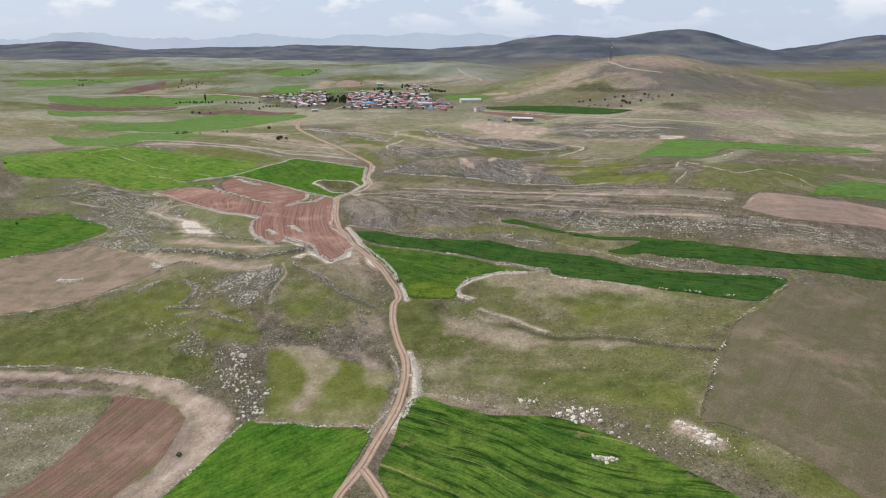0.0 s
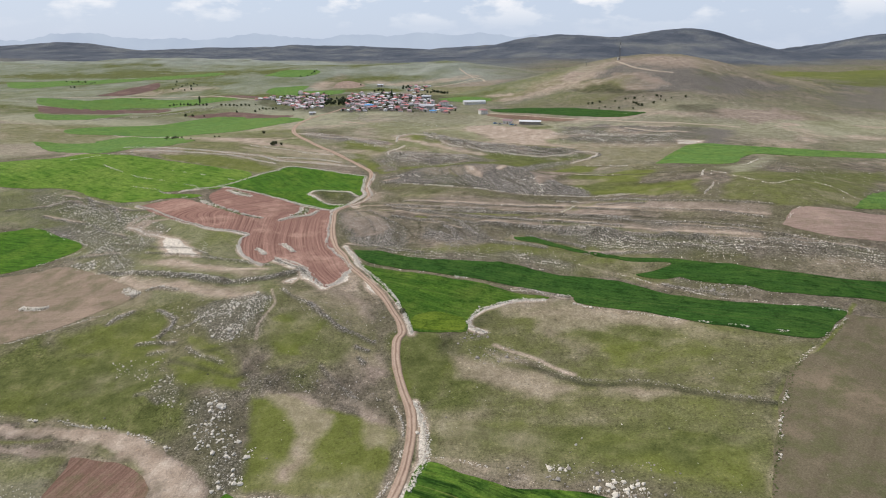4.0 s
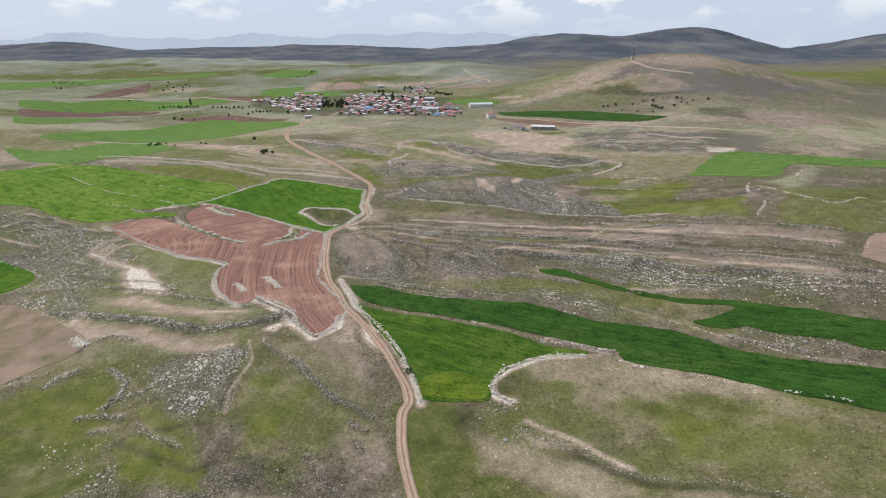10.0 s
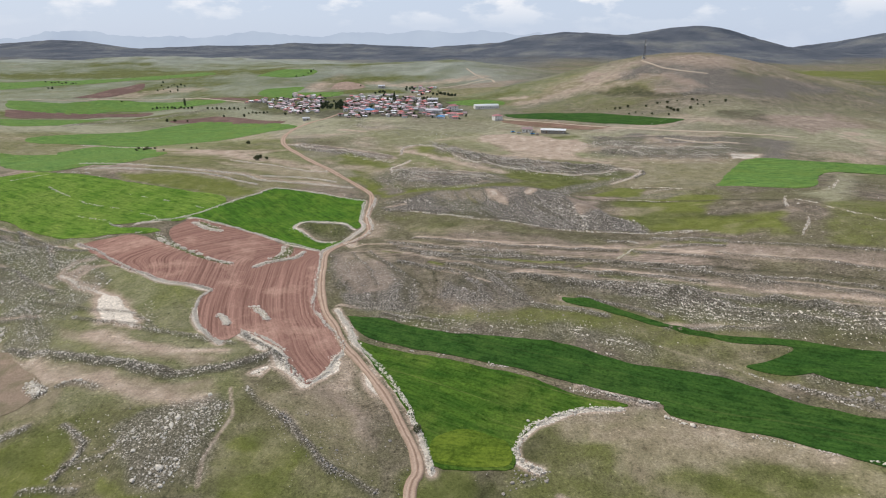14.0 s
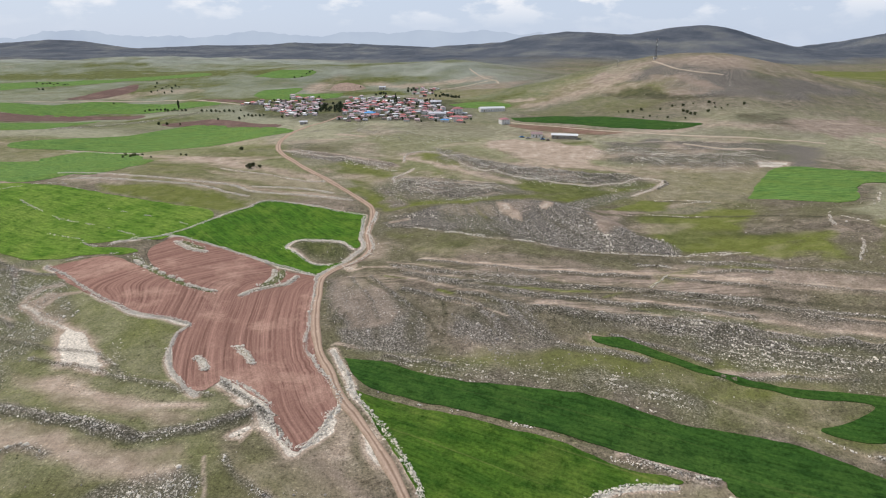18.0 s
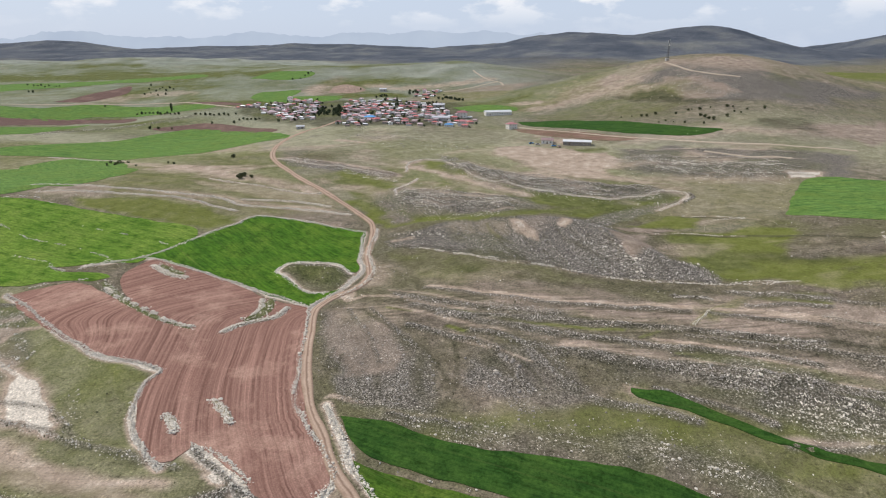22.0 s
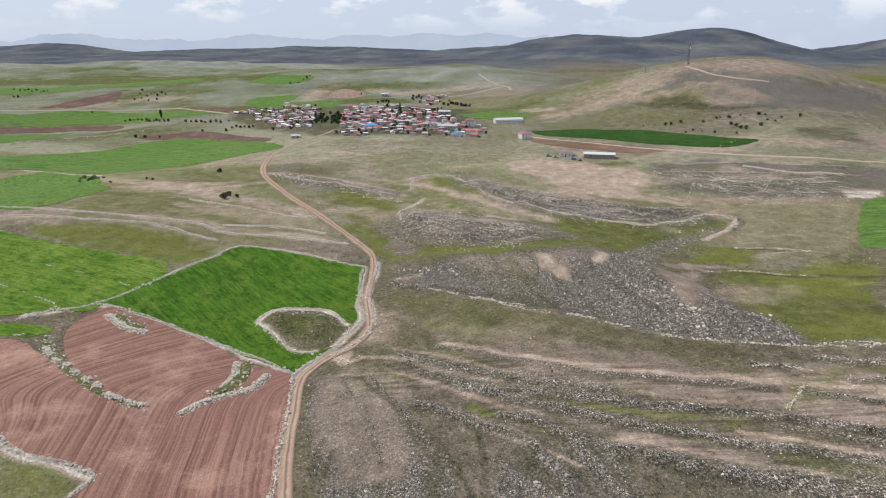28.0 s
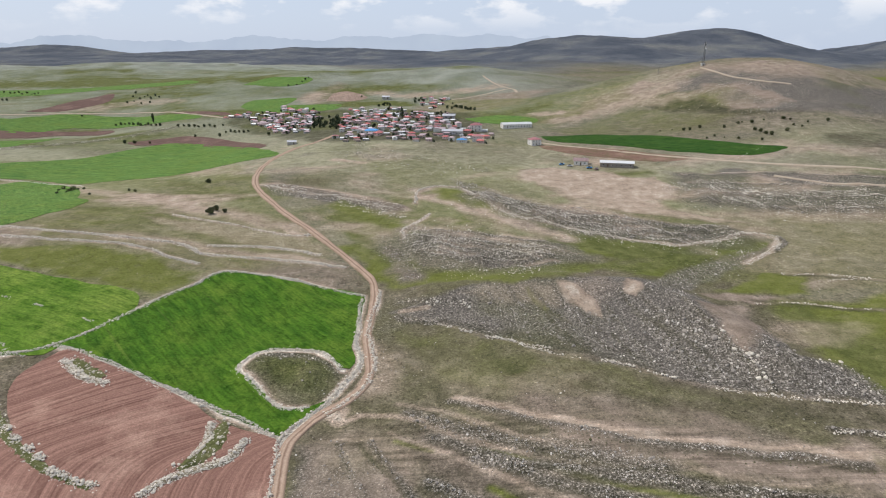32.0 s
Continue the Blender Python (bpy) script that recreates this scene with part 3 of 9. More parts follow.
lay(MEADOW, (58, 856), (153, 904), (182, 904), (238, 835), (174, 799), (80, 828), radius=10, amount=0.35)
lay(MEADOW, (-202.3, 224.5), (-195.1, 234.7), (-173.0, 239.3), (-137.4, 245.6), (-132.7, 265.7), (-120.4, 266.1), (-114.3, 240.0), (-110.5, 218.5), (-99.1, 201.1), (-107.4, 205.0), (-132.8, 210.6), (-180.5, 213.5), (-193.2, 212.3), radius=4, amount=1.15)
lay(MEADOW, (-109.0, 239.3), (-98.3, 245.6), (-83.1, 237.1), (-73.5, 220.3), (-89.5, 218.9), (-103.7, 225.4), radius=3, amount=0.8)
lay(MEADOW, (-64.4, 187.2), (-66.2, 201.3), (-76.3, 255.1), (-69.4, 265.8), (-52.7, 264.3), (-43.2, 236.9), (-67.4, 224.0), radius=5, amount=0.45)
lay(MEADOW, (-8.7, 182.2), (-10.7, 203.6), (-5.5, 219.8), (4.2, 247.4), (4.5, 265.7), (13.0, 273.7), (60.5, 273.5), (102.9, 252.2), (131.7, 227.3), (103.7, 200.3), (86.4, 168.7), (77.8, 156.2), (58.9, 168.2), (22.9, 178.1), radius=5, amount=0.5)
lay(MEADOW, (-8.9, 185.6), (3.6, 199.5), (44.8, 190.7), (91.8, 181.8), (79.5, 156.1), (42.0, 176.0), radius=6, amount=0.9)
lay(MEADOW, (-13.4, 237.7), (-3.6, 250.0), (1.6, 237.8), (-7.6, 211.5), (-11.2, 215.6), radius=3, amount=0.9)
lay(MEADOW, (190.6, 424.8), (226.1, 430.3), (332.0, 481.3), (309.7, 447.2), (223.1, 347.2), (192.2, 347.3), (168.3, 362.5), (161.5, 372.1), radius=4, amount=0.55)
lay(MEADOW, (-368, 673), (-238, 626), (-170, 598), (-157, 578), (-209, 574), (-272, 553), radius=6, amount=0.4)
lay(MEADOW, (-67, 644), (-34, 643), (-20, 623), (-10, 571), (-52, 576), (-60, 594), radius=5, amount=0.5)
lay(MEADOW, (-106, 599), (-80, 599), (-52, 576), (-56, 550), (-70, 546), (-84, 568), radius=5, amount=0.7)
lay(MEADOW, (29, 554), (52, 536), (78, 532), (108, 541), (122, 542), (108, 525), (73, 520), (48, 521), (31, 525), radius=3, amount=1.3)
lay(MEADOW, (-41, 517), (-11, 510), (21, 514), (46, 513), (16.4, 489.5), (-17.0, 492.4), (-43, 503), radius=3, amount=0.8)
lay(MEADOW, (149, 572), (241, 573), (152.0, 463.9), (114.2, 494.6), (125, 532), radius=8, amount=0.4)
lay(MEADOW, (93.8, 473.0), (136.9, 479.1), (155.5, 468.2), (113.0, 414.9), (94.5, 417.6), (93.9, 433.6), (93.0, 453.2), radius=5, amount=1.2)
lay(MEADOW, (-51.4, 464.7), (-32.8, 461.4), (-10.2, 444.3), (6.5, 434.6), (30.1, 425.9), (50.4, 414.9), (25.2, 410.5), (-12.3, 422.9), (-36.2, 439.9), radius=5, amount=0.4)
lay(MEADOW, (-218.8, 411.1), (-190.0, 401.2), (-163.6, 380.8), (-133.4, 356.1), (-122.2, 349.0), (-115.0, 330.8), (-103.9, 318.0), (-112.2, 315.7), (-140.1, 338.1), (-154.3, 358.3), (-173.2, 371.8), (-188.8, 378.6), radius=3, amount=0.5)
lay(MEADOW, (-243.9, 369.1), (-190.9, 348.7), (-178.2, 355.2), (-155.5, 333.0), (-167.0, 322.0), (-194.4, 337.2), radius=4, amount=0.4)
lay(MEADOW, (-154.9, 267.7), (-123.6, 264.2), (-114.2, 253.2), (-126.5, 243.3), (-155.2, 244.4), (-167.1, 260.2), radius=4, amount=0.9)
lay(MEADOW, (-78.6, 253.5), (-64.2, 267.1), (-58.0, 256.7), (-60.2, 237.7), (-69.1, 239.9), radius=4, amount=0.8)
lay(MEADOW, (-104.0, 233.0), (-93.2, 246.0), (-86.5, 222.4), (-99.9, 219.2), radius=4, amount=0.7)
lay(MEADOW, (54.4, 254.2), (69.0, 247.1), (68.1, 233.0), (53.9, 237.3), radius=6, amount=0.7)
lay(MEADOW, (87.2, 234.3), (97.1, 230.2), (92.6, 218.1), (77.2, 220.8), radius=6, amount=0.7)
lay(MEADOW, (-19.8, 247.5), (-9.4, 252.6), (-6.1, 240.6), (-9.6, 221.6), (-18.5, 221.5), radius=3, amount=1)
lay(MEADOW, (-1825, 2055), (-1110, 1756), (-797, 1682), (-670, 1784), (-426, 1751), (-216, 1325), (-292, 1242), (-336, 1106), (-632, 1079), (-749, 966), radius=40, amount=0.3)
lay(MEADOW, (-615, 740), (-443, 806), (-199, 746), (-83, 530), (-177.6, 480.4), (-374, 674), (-540, 644), radius=10, amount=0.5)
lay(MEADOW, (-117, 758), (-16, 726), (190, 638), (269, 609), (170, 514), (77.8, 486.3), (-43, 540), radius=10, amount=0.35)
lay(MEADOW, (874, 1746), (1312, 1828), (1704, 1832), (1206, 1286), (865, 1310), radius=40, amount=0.9)
lay(MEADOW, (181, 906), (211, 935), (250, 888), (237, 850), (192, 879), radius=8, amount=0.6)
lay(MEADOW, (-69, 1165), (67, 1109), (180, 1003), (150, 922), (70, 878), (13, 853), radius=14, amount=0.5)
lay(TAN, (-203.7, 390.4), (-187.0, 386.1), (-161.8, 364.4), (-130.3, 330.3), (-133.0, 324.2), (-160.0, 347.0), radius=3, amount=0.7)
lay(TAN, (23, 684), (50, 690), (74, 672), (89, 656), (74, 613), (56, 597), (44, 614), (32, 654), radius=4, amount=1.25)
lay(TAN, (-265, 643), (-181, 617), (-107, 576), (-98, 564), (-151, 579), (-207, 601), radius=4, amount=0.8)
lay(TAN, (-270, 551), (-250, 547), (-196, 548), (-152, 536), (-152, 529), (-203, 538), (-261, 539), radius=3, amount=0.8)
lay(TAN, (-62, 552), (-56, 544), (-43, 518), (-42, 508), (-51, 513), (-61, 539), radius=2.5, amount=0.8)
lay(TAN, (-158, 654), (-107, 640), (-62, 619), (-47, 605), (-60, 603), (-112, 629), radius=3, amount=0.8)
lay(TAN, (-27, 630), (-12, 595), (28, 549), (37, 541), (16, 546), (-18, 586), radius=4, amount=0.6)
lay(TAN, (112, 588), (204, 592), (222, 579), (157.6, 486.4), (107.5, 489.8), (99, 511), radius=4, amount=0.5)
lay(TAN, (-629, 795), (-422, 765), (-158, 583), (-71, 511), (-162, 504), (-328, 543), (-522, 652), radius=8, amount=0.45)
lay(TAN, (206, 966), (273, 1002), (330, 978), (386, 953), (326, 908), (258, 957), radius=12, amount=0.6)
lay(TAN, (58, 898), (137, 966), (199, 985), (213, 958), (148, 930), (79, 882), radius=5, amount=0.8)
lay(TAN, (158, 935), (193, 943), (217, 943), (208, 929), (168, 919), radius=4, amount=0.9)
lay(TAN, (275, 708), (404, 765), (459, 734), (321, 662), radius=10, amount=0.8)
lay(TAN, (-118, 878), (-81, 1033), (-26, 1158), (127, 1193), (63, 1030), (-22, 978), radius=14, amount=0.6)
lay(TAN, (-265, 1175), (-219, 1298), (-156, 1171), (-177, 1096), radius=14, amount=0.7)
lay(TAN, (235, 731), (300, 719), (368, 732), (321, 674), (246, 677), radius=10, amount=0.35)
lay(SCREE, (110, 748), (292, 707), (348, 707), (311, 661), (259, 658), (130, 678), radius=8, amount=0.3)
lay(SCREE, (177, 908), (218, 953), (250, 967), (331, 944), (376, 894), (505, 905), (356, 801), (279, 815), (227, 874), radius=10, amount=0.75)
lay(SCREE, (-20, 643), (8, 628), (36, 592), (78, 576), (115, 557), (121, 552), (80, 538), (50, 549), (18, 576), (-11, 614), radius=3, amount=0.9)
lay(SCREE, (-53, 567), (-28, 564), (14, 550), (33, 533), (30, 518), (8, 505), (-16, 512), (-39, 539), radius=3, amount=0.6)
lay(SCREE, (122, 665), (166, 670), (252, 647), (292, 637), (248, 582), (187, 581), (143, 584), (120, 603), (110, 621), radius=5, amount=0.75)
lay(GRASS, (-90.0, 440.0), (-70.0, 436.0), radius=9, amount=0.5)
lay(STONY, (-94.7, 444.3), (-83.7, 451), (-70, 443), (-66, 437), (-80, 446), (-90, 442), radius=0.3, amount=0.5)
lay(SCREE, (-94.7, 444.3), (-83.7, 452.8), (-66.5, 444.0), (-61.1, 439.3), (-67.1, 427.1), (-76.1, 421.5), (-83.9, 425.3), (-95.3, 434.3), radius=3, amount=0.45)
lay(SCREE, (21.4, 362.0), (77.9, 358.1), (114.6, 338.4), (129.8, 329.6), (113.7, 308.6), (95.2, 309.1), (67.0, 333.8), (36.3, 345.3), radius=5, amount=0.4)
lay(SCREE, (-246.8, 404.5), (-197.2, 401.2), (-182.6, 385.0), (-192.9, 376.2), (-220.5, 377.7), radius=4, amount=0.8)
lay(SCREE, (-293.1, 430.0), (-253.7, 431.1), (-234.6, 415.9), (-222.4, 367.0), (-241.2, 357.9), radius=5, amount=0.7)
lay(SCREE, (-150, 650), (-113, 636), (-60, 603), (-63, 596), (-110, 619), (-141, 632), radius=2, amount=0.9)
lay(SCREE, (-329.7, 431.4), (-295.1, 458.8), (-249.2, 437.8), (-221.2, 414.4), (-233.3, 390.0), (-282.4, 407.6), (-315.6, 410.4), radius=5, amount=0.6)
lay(SCREE, (120, 651), (224, 651), (221, 604), (149, 590), (112, 602), radius=5, amount=0.7)
lay(SCREE, (525, 974), (981, 1358), (1206, 1286), (748, 786), (572, 779), (507, 817), radius=14, amount=0.45)
# terraced slope right of the track: pale treads, stony risers, strips of grass
lay(BARE, (-28.0, 421.1), (-13.0, 414.1), (-1.0, 406.8), (10.5, 401.6), (24.6, 398.1), (40.6, 394.9), (55.2, 392.6), (70.9, 389.2), radius=1.6, amount=1)
lay(BARE, (-62.0, 412.8), (-56.1, 416.4), (-47.3, 415.3), (-38.4, 411.4), (-29.8, 404.8), (-19.6, 399.6), (-9.9, 395.2), radius=1.2, amount=0.7)
lay(BARE, (-45.6, 420.5), (-34.4, 416.9), (-21.5, 408.8), (-11.5, 402.1), (-2.0, 396.6), (9.0, 391.9), (22.5, 388.6), (35.5, 384.1), (51.1, 381.3), radius=1.1, amount=0.55)
lay(BARE, (50.5, 367.9), (61.5, 364.3), (68.4, 361.5), (75.5, 359.5), (85.1, 354.2), (95.3, 349.3), radius=0.9, amount=1)
lay(BARE, (80.4, 387.5), (92.1, 383.7), (102.3, 377.2), (111.4, 373.2), radius=1.6, amount=0.9)
lay(BARE, (18.4, 369.7), (27.7, 362.5), (39.3, 358.1), (49.2, 354.9), (61.3, 350.7), (75.4, 345.9), (87.8, 338.7), radius=0.8, amount=0.6)
lay(BARE, (-16.6, 373.0), (-8.3, 367.2), (-0.4, 362.6), (7.1, 357.6), radius=0.7, amount=0.6)
lay(BARE, (-46.5, 407.2), (-33.7, 399.2), (-21.7, 390.8), (-10.7, 383.2), (-0.3, 377.6), radius=0.8, amount=0.6)
lay(TAN, (-4.7, 412.0), (25.6, 403.1), (56.6, 396.3), (75.0, 394.0), (80.7, 390.1), (67.2, 376.9), (50.8, 380.6), (22.2, 387.2), (-1.8, 399.1), radius=3, amount=0.75)
lay(TAN, (80.7, 390.1), (114.3, 377.5), (102.7, 360.4), (87.1, 365.9), (68.2, 375.3), radius=3, amount=0.7)
lay(TAN, (-69.0, 405.2), (-55.4, 411.0), (-37.8, 401.7), (-40.7, 386.3), (-32.2, 365.3), (-38.4, 356.9), (-54.6, 356.2), (-61.9, 368.8), radius=3, amount=0.6)
lay(TAN, (-41.9, 402.4), (-10.9, 380.6), (12.9, 371.5), (27.7, 362.5), (19.3, 373.7), (-3.1, 385.2), (-29.8, 404.0), radius=3, amount=0.45)
lay(LEDGES, (-30.2, 420.3), (-13.1, 411.4), (-1.2, 404.8), (10.2, 399.4), (24.0, 395.8), (39.9, 392.6), (54.4, 390.4), (69.6, 386.2), radius=1.0, amount=0.7)
lay(LEDGES, (-43.0, 415.7), (-29.9, 408.3), (-15.6, 401.4), (-2.1, 395.6), (12.7, 390.8), (22.4, 388.2), radius=2.6, amount=0.45)
lay(LEDGES, (-33.8, 403.6), (-21.7, 396.6), (-12.1, 391.0), (-2.7, 389.4), (8.1, 385.9), (21.4, 383.3), (32.6, 380.0), (49.4, 376.8), (64.2, 374.1), (80.1, 368.2), (93.3, 362.7), (101.6, 358.7), radius=1.6, amount=0.85)
lay(LEDGES, (-23.7, 394.4), (-12.2, 389.6), (-3.2, 384.1), (5.5, 380.5), (14.0, 377.1), (19.5, 374.6), (29.9, 370.3), (39.3, 367.5), (52.3, 362.2), (66.8, 358.4), (81.1, 355.3), (94.4, 348.0), radius=1.6, amount=0.9)
lay(LEDGES, (-35.0, 387.1), (-27.4, 382.9), (-21.9, 379.4), (-14.8, 373.8), (-8.2, 368.9), (-3.5, 364.3), radius=1.3, amount=1.2)
lay(LEDGES, (-11.9, 378.7), (-0.8, 373.7), (5.7, 369.6), (12.1, 367.2), (17.2, 363.9), (22.3, 360.7), radius=1.4, amount=0.9)
lay(LEDGES, (16.9, 362.6), (26.5, 358.3), (35.0, 354.9), (45.0, 352.1), (54.5, 349.1), (65.1, 346.0), (73.6, 342.9), (79.1, 340.1), (86.3, 336.4), radius=2.0, amount=0.8)
lay(LEDGES, (76.7, 383.9), (86.4, 380.0), (97.2, 374.5), (108.8, 369.5), radius=1.1, amount=0.8)
lay(LEDGES, (62.3, 369.8), (77.6, 363.6), (88.4, 359.8), (99.2, 355.2), radius=0.9, amount=0.6)
lay(LEDGES, (91.6, 389.4), (105.4, 387.9), (117.2, 381.9), radius=1.2, amount=0.7)
lay(LEDGES, (92.3, 403.2), (96.9, 399.0), (104.3, 398.6), (111.6, 392.0), (121.4, 387.9), radius=1.8, amount=0.7)
lay(LEDGES, (13.9, 348.9), (17.2, 345.9), (20.7, 341.9), radius=1.8, amount=0.6)
lay(LEDGES, (21.2, 338.3), (28.8, 335.2), (36.2, 332.4), (43.2, 329.3), (49.9, 326.3), radius=1.5, amount=0.7)
lay(LEDGES, (41.6, 340.9), (49.2, 336.8), (56.0, 333.3), (61.7, 328.6), (68.8, 322.8), radius=0.6, amount=1)
lay(LEDGES, (-38.1, 334.9), (-30.8, 332.8), (-22.4, 331.4), (-14.2, 328.3), radius=0.5, amount=0.7)
lay(STONY, (58.3, 347.4), (69.9, 344.1), (78.8, 339.7), (85.5, 335.2), (82.7, 330.7), (76.1, 334.9), (63.7, 337.5), (57.3, 342.0), radius=0.32, amount=1.1)
lay(STONY, (-42.2, 382.4), (-36.4, 379.2), (-30.6, 368.1), (-26.2, 357.3), (-24.5, 347.7), (-32.1, 345.0), (-39.4, 350.3), (-35.3, 360.3), (-37.2, 368.7), radius=0.3, amount=0.7)
lay(STONY, (-55.8, 353.8), (-44.8, 356.0), (-35.1, 356.7), (-26.1, 354.0), (-23.0, 342.5), (-25.2, 335.7), (-32.4, 335.0), (-38.3, 337.2), (-46.1, 341.5), (-54.1, 344.4), radius=0.24, amount=0.7)
lay(STONY, (-69.5, 397.3), (-49.3, 395.5), (-36.0, 371.6), (-36.9, 358.8), (-54.8, 357.5), (-63.5, 363.8), radius=0.22, amount=0.35)
lay(STONY, (-9.2, 366.4), (-2.1, 362.6), (3.9, 352.6), (6.1, 347.4), (7.9, 341.9), (4.2, 340.5), (-1.8, 344.7), (-6.9, 354.8), radius=0.42, amount=0.9)
lay(STONY, (-6.9, 347.3), (-1.3, 342.7), (5.9, 333.7), (0.0, 332.1), (-4.6, 340.1), radius=0.34, amount=0.55)
lay(STONY, (2.1, 368.5), (10.2, 365.9), (16.4, 356.0), (17.9, 347.5), (14.3, 346.5), (9.4, 352.8), (5.3, 361.5), radius=0.36, amount=0.7)
lay(STONY, (-11.9, 364.3), (-6.3, 353.5), (-2.8, 342.8), (-10.4, 341.7), (-15.2, 348.5), (-15.5, 359.5), radius=0.25, amount=0.35)
lay(STONY, (-22.4, 327.6), (-8.6, 329.4), (6.9, 331.4), (18.5, 328.2), (36.8, 323.5), (4.4, 325.6), radius=0.26, amount=0.25)
lay(LEDGES, (-51.3, 403.8), (-45.2, 394.1), (-39.5, 383.0), (-33.3, 371.4), (-28.4, 363.3), radius=0.5, amount=0.5)
lay(LEDGES, (-60.7, 404.9), (-52.2, 387.6), (-45.8, 373.0), (-43.0, 362.3), radius=0.5, amount=0.4)
lay(DULL, (-54.3, 403.3), (-44.8, 390.1), (-36.3, 377.7), (-28.8, 367.4), (-23.7, 359.0), (-20.6, 350.2), radius=0.5, amount=0.8)
lay(DULL, (-21.8, 383.9), (-18.1, 370.8), (-16.8, 359.5), (-18.5, 346.5), (-22.3, 338.4), radius=0.5, amount=0.7)
lay(DULL, (-0.9, 365.4), (3.8, 357.3), (7.4, 350.1), (9.0, 342.3), radius=0.5, amount=0.7)
lay(DULL, (-56.6, 368.5), (-58.3, 358.8), (-61.9, 360.0), (-60.6, 371.2), radius=0.5, amount=0.6)
lay(DULL, (28.3, 392.3), (44.9, 390.2), (57.2, 387.8), (68.9, 384.8), radius=0.9, amount=0.8)
lay(DULL, (21.1, 382.0), (40.4, 376.4), (63.5, 372.4), (81.9, 365.4), (100.0, 356.3), radius=0.9, amount=0.7)
lay(DULL, (16.5, 361.0), (27.1, 354.8), (39.7, 350.1), (52.0, 346.7), (65.4, 341.0), (83.4, 331.9), radius=0.8, amount=0.7)
lay(DULL, (-5.4, 403.5), (9.8, 397.3), (23.6, 393.5), radius=0.9, amount=0.6)
lay(THICK, (19.0, 353.3), (39.4, 349.1), (54.9, 343.1), (72.5, 333.3), (81.8, 329.3), (77.7, 323.1), (63.1, 331.1), (49.0, 339.6), (30.5, 345.0), radius=4, amount=0.6)
lay(LUSH, (-22.7, 397.9), (-12.0, 393.1), (-2.8, 388.4), (4.3, 385.1), (11.1, 381.5), (20.5, 379.3), (31.5, 376.2), (41.4, 373.9), radius=1.1, amount=0.8)
lay(LUSH, (-20.7, 384.4), (-12.8, 378.5), radius=1.1, amount=0.9)
lay(LUSH, (46.4, 368.6), (54.2, 373.0), radius=1.0, amount=0.6)
lay(LUSH, (54.0, 356.8), (60.9, 354.6), radius=1.3, amount=0.6)
lay(LUSH, (107.2, 390.9), (119.0, 384.5), radius=1.3, amount=0.7)
lay(LUSH, (-44.1, 403.5), (-33.6, 398.4), radius=0.9, amount=0.6)
# footpath and stray stone lines at the end of the terraces
lay(WALLS, (66.9, 376.9), (73.4, 382.6), (82.2, 391.3), (96.4, 398.2), (103.8, 402.7), (113.3, 408.7), amount=0.6)
lay(WALLS, (68.5, 399.1), (76.8, 397.9), (83.7, 396.1), amount=0.6)
lay(WALLS, (97.2, 410.8), (105.7, 411.4), (113.3, 408.7), amount=0.7)
# the rocky outcrop: folded beds, pale hollows, boulders
lay(TAN, (12.7, 487.1), (19.6, 482.6), (24.4, 474.5), (25.5, 463.0), (20.7, 467.0), (14.5, 478.5), radius=1.2, amount=1.4)
lay(TAN, (41.7, 491.2), (45.2, 484.5), (40.8, 474.8), (36.8, 477.9), radius=1.2, amount=1.4)
lay(TAN, (60.8, 470.8), (80.8, 472.4), (75.3, 448.7), (63.4, 432.8), (61.1, 443.2), radius=2, amount=0.8)
lay(TAN, (67.9, 482.4), (85.0, 485.7), (101.7, 479.7), (81.2, 477.6), radius=2, amount=1.1)
lay(TAN, (-48.3, 452.7), (-21.1, 451.1), (-3.1, 418.0), (16.5, 407.1), (1.4, 407.1), (-35.9, 427.3), radius=3, amount=0.5)
lay(TAN, (3.7, 419.8), (18.4, 413.8), (46.3, 405.9), (62.7, 393.4), (43.1, 398.7), (16.2, 405.8), radius=3, amount=0.6)
lay(LEDGES, (1.2, 484.1), (4.8, 478.1), (9.3, 466.5), (14.5, 447.7), (16.2, 438.6), radius=0.9, amount=0.5)
lay(LEDGES, (11.0, 483.7), (13.9, 471.1), (18.1, 455.4), (21.5, 441.8), radius=0.8, amount=0.5)
lay(LEDGES, (-6.4, 484.7), (-3.1, 474.2), (3.1, 459.0), (8.3, 444.5), radius=0.8, amount=0.5)
lay(LEDGES, (27.8, 471.2), (30.4, 457.5), (32.1, 443.8), (34.3, 433.6), radius=0.8, amount=0.5)
lay(LEDGES, (35.0, 479.1), (36.6, 472.9), (39.2, 460.7), (42.7, 447.6), (43.0, 433.3), radius=0.8, amount=0.5)
lay(LEDGES, (41.4, 475.3), (44.8, 466.0), (48.7, 453.9), (50.8, 439.8), (50.9, 427.3), radius=0.8, amount=0.5)
lay(LEDGES, (-15.2, 484.4), (-11.6, 473.9), (-6.6, 460.8), radius=0.7, amount=0.5)
lay(LEDGES, (55.5, 473.6), (57.1, 461.6), (59.1, 450.8), (60.6, 442.2), (61.8, 432.9), (62.8, 425.9), (63.1, 417.5), radius=1.0, amount=1)
lay(DULL, (4.1, 473.0), (8.5, 456.1), (13.0, 440.5), radius=0.8, amount=0.8)
lay(DULL, (25.9, 451.5), (27.4, 440.0), (30.3, 432.0), radius=0.7, amount=0.7)
lay(DULL, (15.6, 484.8), (18.2, 469.9), (21.6, 453.5), radius=0.6, amount=0.6)
lay(DULL, (43.4, 461.4), (45.0, 443.6), (46.4, 428.8), radius=0.6, amount=0.7)
